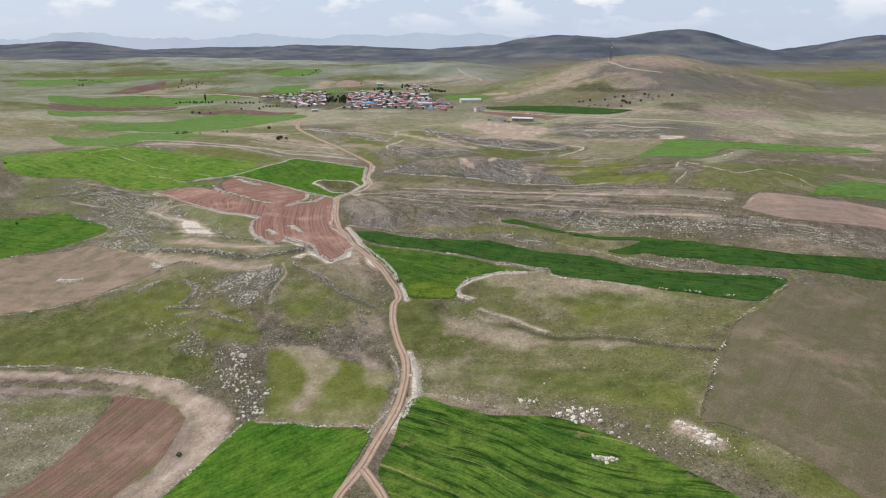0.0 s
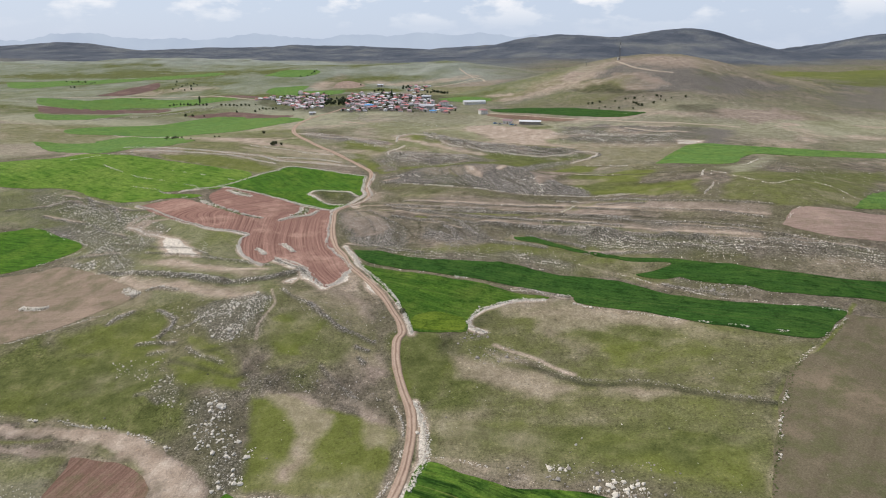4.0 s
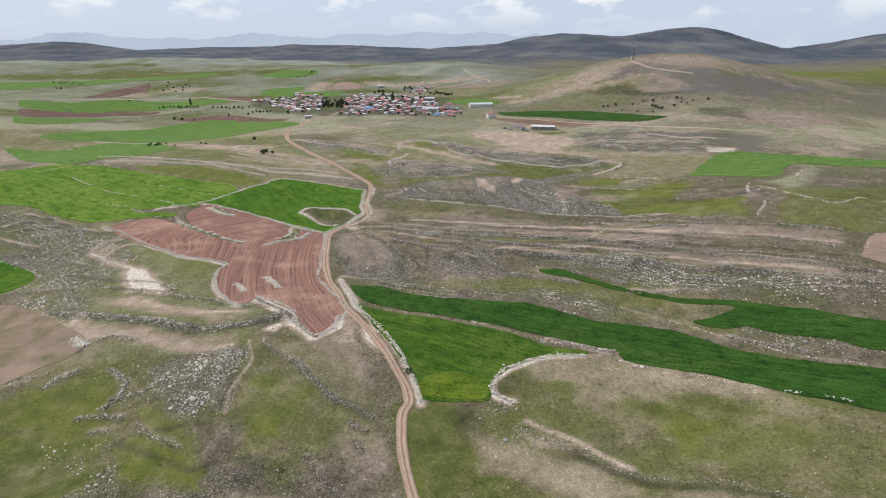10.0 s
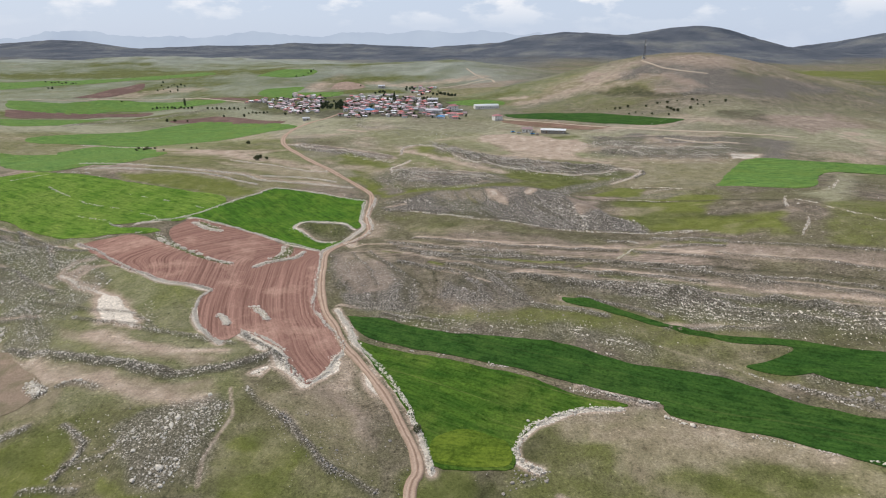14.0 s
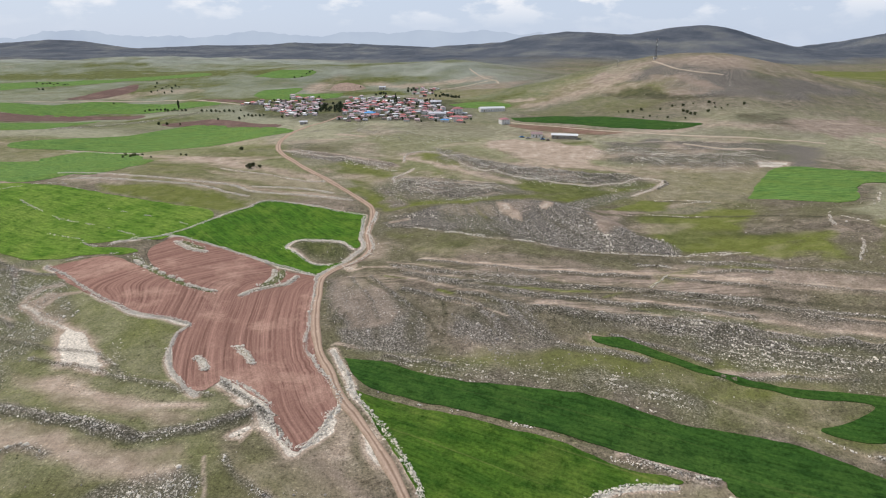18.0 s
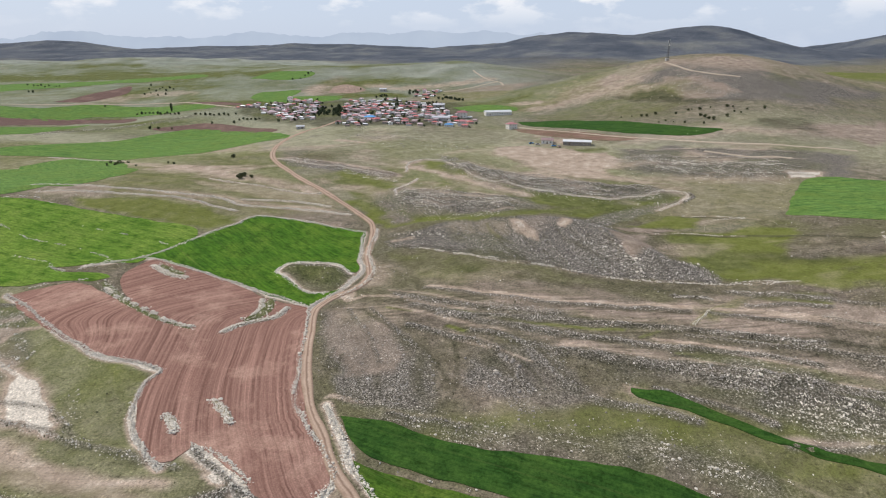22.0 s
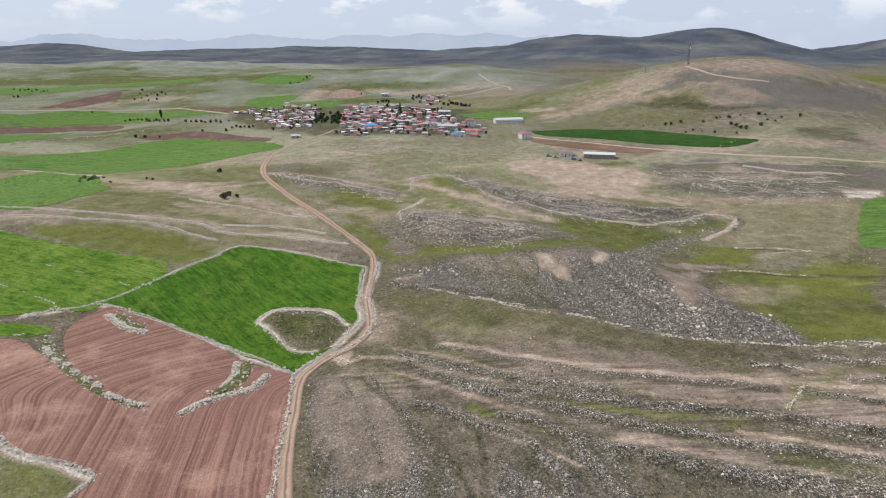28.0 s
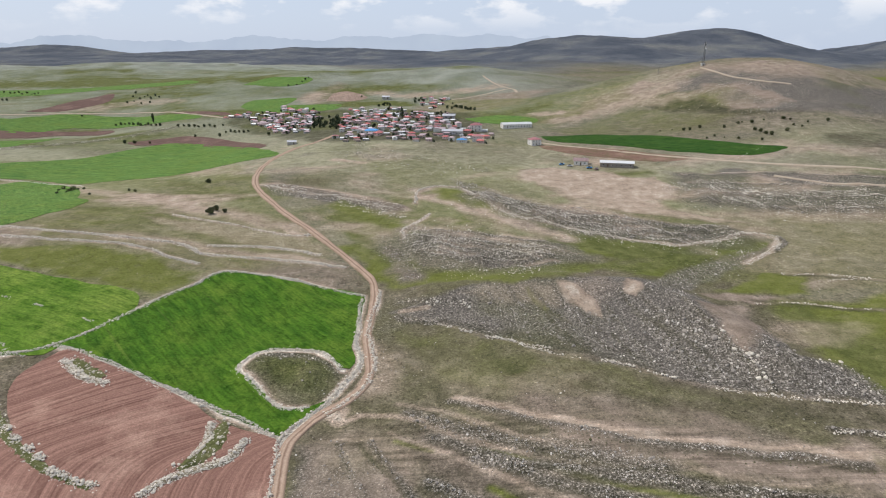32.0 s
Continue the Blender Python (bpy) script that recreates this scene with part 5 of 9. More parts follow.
# scree, treads and bedded slopes
lay(SCREE, (-50.5, 479.5), (-28.5, 484.9), (-10.5, 489.3), (11.6, 487.3), (52.1, 494.6), (67.6, 476.4), (78.7, 455.8), (78.2, 431.7), (92.0, 433.4), (94.6, 417.7), (91.5, 413.1), (66.3, 415.2), (44.6, 420.1), (23.4, 432.1), (-0.8, 445.4), (-30.7, 467.0), radius=2, amount=1)
lay(SCREE, (41.4, 475.3), (54.7, 495.5), (71, 508), (99, 528), (127, 541), (121, 531), (94, 509), (69.4, 491.5), (49.9, 469.5), radius=2, amount=0.8)
lay(SCREE, (-71.1, 405.2), (-50.3, 403.6), (-28.9, 368.1), (-22.2, 346.6), (-25.2, 334.7), (-38.1, 335.3), (-52.6, 344.4), (-61.6, 358.8), radius=3, amount=0.6)
lay(SCREE, (-11.8, 366.9), (4.0, 370.1), (18.2, 356.8), (22.0, 341.4), (9.7, 331.8), (-3.3, 339.0), (-14.3, 350.4), radius=3, amount=0.6)
lay(SCREE, (-113.4, 269.2), (-106.2, 278.4), (-95.7, 281.1), (-84.8, 283.8), (-78.6, 276.7), (-80.5, 265.4), (-76.8, 248.7), (-84.0, 245.7), (-89.7, 243.8), (-96.9, 247.2), (-106.6, 258.8), radius=2, amount=0.41)
lay(SCREE, (-259.5, 416.5), (-222.6, 419.1), (-185.5, 397.3), (-163.6, 368.5), (-169.0, 340.9), (-193.4, 342.7), (-234.6, 379.5), radius=2, amount=0.6)
lay(SCREE, (-189.1, 328.5), (-138.0, 306.7), (-105.7, 296.6), (-73.1, 307.5), (-62.8, 299.6), (-80.8, 296.5), (-103.0, 289.7), (-134.5, 299.6), (-175.0, 314.6), radius=2, amount=0.27)
lay(TAN, (-30.2, 422.3), (-0.8, 408.4), (24.7, 398.9), (55.5, 393.3), (71.2, 389.9), (69.6, 386.2), (54.2, 389.7), (23.7, 394.2), (-1.4, 402.9), radius=2, amount=0.9)
lay(TAN, (50.1, 369.1), (69.1, 362.9), (85.6, 355.2), (95.9, 350.2), (93.8, 347.1), (74.2, 357.2), (48.5, 365.0), radius=2, amount=0.8)
lay(TAN, (19.3, 373.7), (35.3, 365.7), (50.9, 359.0), (48.9, 354.0), (27.2, 361.0), (17.8, 366.8), radius=2, amount=0.7)
lay(MEADOW, (-240, 526), (-192, 536), (-163, 526), (-143, 515), (-131, 517), (-134.7, 493.1), (-147.2, 479.2), (-182.5, 494.3), (-227, 508), radius=4, amount=0.5)
lay(BEDS, (-71.1, 405.2), (-56.4, 418.9), (-25.8, 422.8), (26.0, 404.7), (75.4, 394.8), (118.1, 383.2), (81.8, 329.3), (63.3, 336.7), (39.7, 350.1), (16.8, 362.3), (-5.1, 365.5), (-25.5, 381.6), (-53.3, 396.0), radius=4, amount=1)
lay(BEDS, (-200.7, 367.1), (-144.5, 342.6), (-90.5, 314.1), (-63.3, 301.7), (-79.6, 286.0), (-99.3, 280.3), (-129.1, 289.0), (-174.3, 313.6), radius=4, amount=0.32)
# the middle distance and the hill
lay(TAN, (24, 689), (41, 692), (79, 678), (90, 662), (105, 658), (115, 633), (101, 615), (76, 611), (101, 587), (128, 568), (107, 575), (71, 591), (44, 619), (31, 656), radius=3, amount=2)
# left flank of the hill: tan streaks, with sunlight painted in as paler ground
lay(STRAW, (12, 900), (113, 995), (200, 1021), (257, 975), (219, 935), (139, 933), (68, 875), radius=8, amount=0.55)
lay(TAN, (143, 949), (217, 947), (216, 931), (142, 920), radius=4, amount=1.2)
lay(TAN, (239, 925), (279, 895), (297, 839), (245, 840), (230, 891), radius=6, amount=1)
lay(THICK, (175, 909), (208, 922), (236, 886), (245, 840), (304, 813), (238, 823), (201, 865), radius=6, amount=0.8)
lay(TAN, (300, 971), (337, 945), (377, 914), (385, 897), (335, 916), radius=4, amount=1)
lay(THICK, (92, 1138), (231, 1396), (126, 1063), (60, 1000), radius=8, amount=0.35)
lay(THICK, (267, 746), (338, 764), (296, 702), (254, 714), radius=8, amount=0.7)
lay(THICK, (-130, 787), (-45, 785), (25, 786), (35, 714), (7, 685), (-68, 705), (-123, 745), radius=6, amount=0.3)
lay(BARE, (-153, 658), (-99, 636), (-75, 614), (-55, 601), radius=3.2, amount=0.9)
lay(STONY, (-63, 546), (-55, 544), (-43, 518), (-41, 509), (-51, 508), (-56, 523), radius=0.34, amount=0.5)
lay(STONY, (-48, 573), (-27, 562), (1, 542), (30, 523), (10, 507), (-17, 509), (-38, 528), (-56, 548), radius=0.36, amount=0.35)
lay(STONY, (-28, 671), (-4, 645), (9, 620), (40, 600), (69, 583), (90, 556), (105, 550), (84, 538), (59, 547), (33, 560), (6, 592), (-19, 634), radius=0.4, amount=0.5)
lay(STONY, (106, 640), (144, 653), (174, 637), (197, 615), (221, 595), (211, 582), (174, 580), (142, 585), (123, 601), radius=0.34, amount=0.25)
lay(STONY, (-153, 658), (-113, 633), (-74, 608), (-46, 591), (-49, 583), (-87, 602), (-135, 633), radius=0.5, amount=0.2)
lay(STONY, (-127, 770), (-44, 768), (-25, 716), (7, 685), (-42, 682), (-112, 713), radius=0.4, amount=0.1)
lay(MEADOW, (-43, 646), (-26, 646), (6, 590), (32, 556), (4, 573), (-33, 620), radius=3, amount=1.1)
lay(MEADOW, (34, 554), (58, 545), (82, 534), (106, 539), (113, 530), (64, 520), (38, 522), radius=3, amount=1.3)
lay(MEADOW, (52, 513), (71, 516), (61, 502), (48, 500), radius=2, amount=1.3)
lay(MEADOW, (-83, 550), (-71, 554), (-61, 539), (-52, 506), (-35, 508), (-27, 516), (-27, 507), (-54, 501), (-63, 513), radius=3, amount=0.9)
lay(MEADOW, (-27, 507), (-3.6, 494.4), (23, 509), (51, 520), (20.7, 497.4), (-4.2, 487.7), radius=2, amount=0.9)
lay(MEADOW, (73.0, 486.6), (106, 508), (117.8, 499.1), (110.5, 485.6), radius=3, amount=0.9)
lay(MEADOW, (-97, 621), (-52, 587), (-54, 572), (-76, 569), (-101, 606), radius=3, amount=0.8)
lay(STRAW, (-26, 597), (4, 568), (21, 559), (33, 527), (16, 546), (-8, 568), radius=2, amount=1)
lay(STRAW, (-48, 625), (-26, 612), (-17, 577), (-39, 590), radius=3, amount=0.8)
lay(STRAW, (61, 617), (123, 601), (161, 579), (213, 578), (196, 555), (130, 561), (100, 581), radius=4, amount=0.9)
lay(STRAW, (-213, 575), (-178, 588), (-112, 567), (-94, 539), (-135, 543), (-173, 553), (-228, 549), radius=3, amount=0.7)
lay(MEADOW, (-234, 559), (-235, 604), (-202, 591), (-144, 572), (-169, 565), (-203, 557), radius=3, amount=0.6)
lay(TAN, (-258, 551), (-200, 551), (-164, 548), (-145, 533), (-93, 533), (-78, 524), (-136, 532), (-183, 545), (-251, 541), radius=3, amount=0.8)
# yards of the village, with the shade between houses painted in dark
lay(THICK, (-300, 1040), (-240, 1060), (-80, 1040), (0, 980), (15, 850), (-30, 800), (-140, 805), (-220, 900), (-300, 990), radius=8, amount=0.9)
# grassy baulks and heaps of cleared stones in the ploughed field
lay(MOUNDS, (-93.6, 412.9), (-93.4, 405.2), (-94.9, 399.4), (-98.4, 393.3), radius=3.6, amount=0.4)
lay(MOUNDS, (-85.3, 405.5), (-87.7, 398.2), (-94.4, 394.0), (-99.9, 390.1), (-104.2, 384.8), radius=1.7)
lay(MOUNDS, (-97.2, 412.7), (-95.9, 405.1), (-96.9, 398.8), radius=1.4)
lay(MOUNDS, (-168.7, 422.9), (-153.5, 407.5), (-141.1, 397.8), (-129.8, 390.8), (-116.7, 386.0), radius=2.6, amount=0.25)
lay(MOUNDS, (-150.6, 438.6), (-143.8, 433.1), (-136.8, 429.6), radius=3.2, amount=0.35)
lay(MOUNDS, (-91.8, 341.8), (-88.9, 339.3), (-86.2, 336.1), (-82.9, 331.1), radius=1.5)
lay(MOUNDS, (-103.0, 334.5), (-100.1, 331.5), (-97.6, 327.4), radius=1.7)
lay(THICK, (-99.9, 441.3), (-95.1, 450.5), (-81.4, 455.7), (-68.9, 441.7), (-65.2, 432.6), (-79.4, 423.6), (-89.8, 429.6), radius=2, amount=0.5)
# bright bare earth and rock
lay(SANDY, (24, 689), (41, 692), (79, 678), (90, 662), (105, 658), (114, 635), (95, 616), (64, 617), (45, 625), (31, 656), radius=3, amount=0.8)
lay(SANDY, (62, 609), (89, 596), (129, 570), (107, 575), (71, 591), radius=2, amount=0.6)
lay(SANDY, (-168.5, 364.4), (-154.7, 355.8), (-141.1, 342.0), (-130.5, 325.3), (-143.2, 332.3), (-157.3, 348.9), radius=1.2, amount=1.5)
lay(SANDY, (-195.5, 382.6), (-191.1, 390.9), (-170.2, 390.9), (-183.2, 387.1), (-185.0, 376.8), (-168.3, 366.7), (-169.4, 363.5), radius=1, amount=0.9)
lay(SANDY, (214, 590), (240, 593), (229, 579), (211, 579), radius=1.5, amount=1.5)
lay(SANDY, (-71.8, 301.9), (-64.8, 299.3), (-62.9, 292.3), (-68.4, 295.2), radius=1, amount=1.5)
lay(SANDY, (-60.9, 290.7), (-56.3, 293.1), (-50.3, 299.8), (-50.9, 303.2), (-48.8, 298.2), (-55.4, 288.6), radius=1, amount=1.5)
lay(SANDY, (-90.3, 320.8), (-78.4, 310.9), (-73.3, 307.9), (-76.8, 305.2), (-85.9, 313.9), radius=1, amount=1.5)
lay(SANDY, (-40.7, 299.0), (-34.0, 288.8), (-29.7, 279.8), (-35.9, 284.3), radius=1, amount=1.3)
lay(SANDY, (-79.0, 293.9), (-72.6, 296.7), (-74.4, 292.0), radius=1, amount=1.3)
lay(SANDY, (13.0, 485.1), (19.1, 482.4), (23.8, 473.9), (25.3, 463.8), (21.1, 467.0), (15.1, 477.8), radius=1, amount=1)
lay(SANDY, (41.3, 488.5), (44.5, 483.0), (41.0, 475.4), (37.5, 478.1), radius=1, amount=1)
lay(SANDY, (-177.9, 206.7), (-165.6, 206.9), (-122.0, 203.7), (-103.2, 198.0), (-93.0, 190.0), (-78.7, 180.0), (-72.8, 172.7), (-73.1, 164.7), (-77.3, 155.6), (-83.6, 156.6), (-80.4, 167.3), (-86.4, 177.6), (-99.2, 187.4), (-114.4, 194.8), (-138.7, 203.6), (-175.5, 203.4), radius=1.2, amount=0.75)
lay(SANDY, (-123.4, 191.9), (-109.5, 189.6), (-91.1, 180.8), (-82.9, 169.9), (-88.3, 176.2), (-101.3, 185.2), radius=1, amount=0.6)
lay(SANDY, (-84.5, 174.2), (-71.0, 163.6), (-75.5, 151.0), (-84.4, 139.7), (-91.4, 140.4), (-81.5, 156.7), radius=1.2, amount=0.6)
lay(SANDY, (-58.3, 343.7), (-56.9, 346.7), (-50.9, 344.8), (-46.1, 341.5), (-52.4, 343.0), (-56.9, 344.4), radius=1, amount=1.2)
lay(SANDY, (-58.2, 341.7), (-54.7, 337.8), (-51.9, 331.8), (-49.2, 327.4), (-50.8, 327.3), (-54.8, 333.7), radius=0.8, amount=1.4)
lay(SANDY, (-64.8, 416.5), (-60.0, 420.8), (-59.7, 414.8), (-63.2, 413.3), radius=1, amount=1)
lay(SANDY, (33.6, 343.1), (38.7, 340.8), (35.7, 338.6), (32.0, 340.4), radius=1.2, amount=0.9)
# thin grass and worn soil
lay(MEADOW, (-264.3, 423.5), (-179.0, 402.7), (-110.1, 351.7), (-83.8, 300.0), (-56.0, 286.4), (-33.8, 264.5), (-28.4, 228.9), (-132.2, 233.3), radius=6, amount=0.4)
lay(STRAW, (-264.3, 423.5), (-179.0, 402.7), (-110.1, 351.7), (-83.8, 300.0), (-80.3, 281.9), (-105.3, 280.8), (-162.5, 277.2), radius=6, amount=0.4)
lay(MEADOW, (-32.1, 338.6), (35.7, 336.3), (105.6, 303.4), (94.0, 278.5), (53.8, 296.9), (3.3, 317.0), (-30.8, 320.1), radius=5, amount=0.45)
lay(MEADOW, (90.2, 311.4), (140.8, 286.0), (131.3, 271.6), (104.2, 276.7), (99.4, 290.1), radius=4, amount=0.4)
lay(MEADOW, (50.3, 370.7), (105.1, 342.9), (142.7, 309.5), (136.3, 299.9), (97.2, 325.2), (60.1, 345.6), radius=4, amount=0.4)
lay(SANDY, (-66.8, 214.5), (-49.6, 214.2), (-39.5, 202.0), (-43.3, 186.8), (-47.9, 173.9), (-51.2, 174.8), (-50.7, 194.7), (-56.9, 204.3), radius=2, amount=0.42)
lay(SANDY, (-34.3, 211.1), (-20.8, 200.7), (-19.5, 185.8), (-27.3, 187.6), radius=2, amount=0.35)
lay(SANDY, (-0.4, 238.8), (15.7, 233.6), (30.7, 225.5), (44.2, 214.7), (30.8, 209.7), (14.7, 218.6), (1.7, 222.3), radius=2.5, amount=0.42)
lay(SANDY, (52.4, 213.9), (64.0, 210.5), (74.2, 204.2), (62.2, 204.2), radius=2, amount=0.42)
lay(SANDY, (28.3, 268.4), (52.2, 271.6), (87.5, 251.9), (63.5, 252.6), (38.6, 249.2), radius=2.5, amount=0.35)
lay(SANDY, (28.4, 271.0), (54.6, 266.7), (78.5, 260.4), (95.1, 247.6), (74.4, 251.1), (44.4, 262.0), (27.0, 263.2), radius=2, amount=0.4)
lay(SANDY, (13.4, 241.5), (22.3, 237.9), (28.7, 232.1), (32.1, 227.6), (21.0, 230.8), radius=2, amount=0.4)
lay(SANDY, (-165.0, 329.6), (-135.1, 313.8), (-116.6, 312.6), (-89.9, 299.1), (-100.1, 298.5), (-129.0, 306.2), (-156.2, 322.7), radius=2.5, amount=0.4)
lay(SANDY, (-192.3, 319.0), (-159.9, 305.4), (-123.3, 294.1), (-92.9, 289.9), (-97.9, 281.8), (-120.4, 288.0), (-152.7, 293.7), (-164.9, 280.5), radius=2.5, amount=0.35)
# the far end of the terraces
lay(BARE, (73.8, 355.7), (98.9, 344.5), (125.9, 329.3), (142.5, 320.7), (153.4, 315.4), radius=1.3, amount=0.9)
lay(BARE, (89.1, 387.6), (121.4, 368.6), (149.4, 351.5), (169.3, 339.5), radius=1.3, amount=0.7)
lay(TAN, (79.9, 403.8), (126.7, 380.4), (176.2, 349.8), (167.1, 336.1), (138.9, 353.9), (99.6, 378.9), radius=3, amount=0.6)
lay(TAN, (67.9, 361.2), (110.6, 344.1), (155.6, 318.8), (151.5, 312.6), (124.3, 326.3), (87.0, 344.3), radius=3, amount=0.6)
lay(LEDGES, (88.8, 336.9), (104.6, 330.9), (121.5, 320.8), (136.0, 309.8), (144.9, 302.4), radius=1.8, amount=0.8)
lay(LEDGES, (111.2, 374.8), (139.7, 355.5), (166.8, 335.7), radius=0.9, amount=0.6)
lay(LEDGES, (92.7, 359.9), (131.2, 339.3), (158.0, 322.5), radius=1.0, amount=0.7)
lay(LEDGES, (94.4, 403.6), (127.5, 381.9), (177.5, 351.8), radius=1.0, amount=0.5)
lay(DULL, (94.4, 364.7), (134.2, 345.0), (161.8, 328.2), radius=1.1, amount=0.8)
lay(DULL, (82.5, 331.9), (110.6, 320.2), (140.5, 295.8), radius=1.2, amount=0.7)
lay(MEADOW, (-12.7, 332.2), (28.9, 339.0), (78.9, 321.7), (103.1, 309.0), (94.7, 291.2), (71.6, 301.3), (33.7, 314.2), (-12.6, 321.5), radius=5, amount=0.6)
lay(MEADOW, (47.7, 345.7), (82.3, 331.2), (117.7, 313.6), (141.5, 297.4), (135.5, 288.3), (103.2, 305.1), (69.1, 325.1), radius=4, amount=0.5)
lay(THICK, (39.8, 346.9), (82.8, 332.9), (118.7, 315.5), (141.5, 297.4), (136.5, 289.8), (104.1, 306.8), (59.6, 331.0), radius=5, amount=0.5)
# boulders on the crest of the outcrop, thin grass
lay(STONY, (57.3, 455.4), (59.5, 452.0), (62.3, 442.1), (64.5, 427.8), (64.6, 417.3), (61.7, 416.9), (61.6, 428.8), (59.8, 440.1), (56.9, 451.0), radius=0.85, amount=0.3)
lay(STONY, (80.2, 432.0), (92.0, 433.4), (89.6, 427.6), (78.7, 426.7), radius=0.6, amount=0.25)
lay(MEADOW, (-332.1, 457.8), (-279.1, 452.8), (-212.5, 434.9), (-182.4, 401.8), (-125.4, 363.8), (-120.1, 328.6), (-181.6, 359.7), (-232.3, 389.1), (-290.3, 395.1), radius=5, amount=0.5)
lay(STRAW, (-332.1, 457.8), (-279.1, 452.8), (-212.5, 434.9), (-182.4, 401.8), (-125.4, 363.8), (-120.1, 328.6), (-181.6, 359.7), (-232.3, 389.1), (-290.3, 395.1), radius=5, amount=0.6)
lay(LUSH, (66.9, 376.9), (73.4, 382.6), (81.6, 390.0), (93.7, 396.8), radius=0.9, amount=0.7)
lay(MEADOW, (71.6, 390.7), (78.9, 390.2), (84.9, 396.4), (115.8, 398.6), (124.0, 391.8), (118.1, 383.2), (97.3, 392.8), (74.4, 381.0), radius=3, amount=0.5)
# pale tops of the outcrops
lay(MEADOW, (-238, 523), (-191, 533), (-166, 525), (-145, 514), (-133, 514), (-136.8, 492.5), (-147.6, 480.2), (-183.1, 495.3), (-227, 508), radius=4, amount=0.85)
lay(SANDY, (-27.4, 486.6), (-4.2, 488.6), (29.9, 486.4), (39.5, 479.5), (15.2, 467.4), (-9.8, 475.1), radius=4, amount=0.32)
lay(SANDY, (-53, 574), (-27, 564), (7, 541), (30, 525), (9, 521), (-27, 538), radius=3, amount=0.32)
lay(SANDY, (-7, 643), (41, 605), (83, 578), (104, 554), (68, 561), (30, 579), radius=3, amount=0.3)
lay(SANDY, (-198, 576), (-146, 577), (-105, 561), (-83, 539), (-127, 545), (-167, 560), radius=3, amount=0.35)

# ---- small helpers of the scene ----
RNG = np.random.default_rng(7)


def lattice(ix, iy, seed):
    """Pseudo-random values in 0..1 on whole-number places."""
    n = (ix.astype(np.int64) * 374761393 + iy.astype(np.int64) * 668265263 + seed * 974634) & 0x7FFFFFFF
    n = ((n ^ (n >> 13)) * 1274126177) & 0x7FFFFFFF
    return ((n ^ (n >> 16)) & 0xFFFF) / 65535.0


def value_noise(x, y, size, seed=0):
    """Smooth noise in -1..1 with blobs of that size in metres."""
    u, v = np.asarray(x, float) / size, np.asarray(y, float) / size
    iu, iv = np.floor(u), np.floor(v)
    fu, fv = u - iu, v - iv
    fu, fv = fu * fu * (3 - 2 * fu), fv * fv * (3 - 2 * fv)
    a, b = lattice(iu, iv, seed), lattice(iu + 1, iv, seed)
    c, d = lattice(iu, iv + 1, seed), lattice(iu + 1, iv + 1, seed)
    return 2 * ((a * (1 - fu) + b * fu) * (1 - fv) + (c * (1 - fu) + d * fu) * fv) - 1


def layered(x, y, size, seed=0, layers=3):
    total = 0
    for n in range(layers):
        total = total + value_noise(x, y, size / 2.1**n, seed + 17 * n) * 0.55**n
    return total


def smooth_line(points, step):
    """A rounded line through the points, with a point every step metres or so."""
    p = np.vstack([2 * points[0] - points[1], points, 2 * points[-1] - points[-2]])
    out = []
    for a, b, c, d in zip(p[:-3], p[1:-2], p[2:-1], p[3:]):
        n = max(2, int(np.hypot(*(c - b)) / step))
        t = np.linspace(0, 1, n, endpoint=False)[:, None]
        out.append(0.5 * (2 * b + (c - a) * t + (2 * a - 5 * b + 4 * c - d) * t**2 + (3 * b - a - 3 * c + d) * t**3))
    return np.vstack([*out, points[-1:]])


def reach(x, y, line, radius):
    """How near each place is to a line: 1 on it, falling off smoothly over the radius. Places far away stay 0."""
    near = np.zeros(len(x))
    lo, hi = line.min(0) - 2.6 * radius, line.max(0) + 2.6 * radius
    pick = np.flatnonzero((x > lo[0]) & (x < hi[0]) & (y > lo[1]) & (y < hi[1]))
    if not len(pick):
        return near
    px, py = x[pick], y[pick]
    px, py = px + value_noise(px, py, 9, 3) * radius * 0.6, py + value_noise(px, py, 8, 4) * radius * 0.6
    best = np.full(len(pick), 1e9)
    for a, b in zip(line[:-1], line[1:]):
        ab = b - a
        t = np.clip(((px - a[0]) * ab[0] + (py - a[1]) * ab[1]) / (ab @ ab + 1e-9), 0, 1)
        best = np.minimum(best, (px - a[0] - t * ab[0]) ** 2 + (py - a[1] - t * ab[1]) ** 2)
    near[pick] = np.exp(-best / radius**2)
    return near


def inside(x, y, outline):
    """Which places lie within an outline."""
    got = np.zeros(len(x), bool)
    lo, hi = outline.min(0), outline.max(0)
    pick = np.flatnonzero((x > lo[0]) & (x < hi[0]) & (y > lo[1]) & (y < hi[1]))
    px, py, odd = x[pick], y[pick], np.zeros(len(pick), bool)
    for (ax, ay), (bx, by) in zip(outline, np.roll(outline, -1, 0)):
        cross = ((ay > py) != (by > py)) & (px < (bx - ax) * (py - ay) / (by - ay + 1e-12) + ax)
        odd ^= cross
    got[pick] = odd
    return got


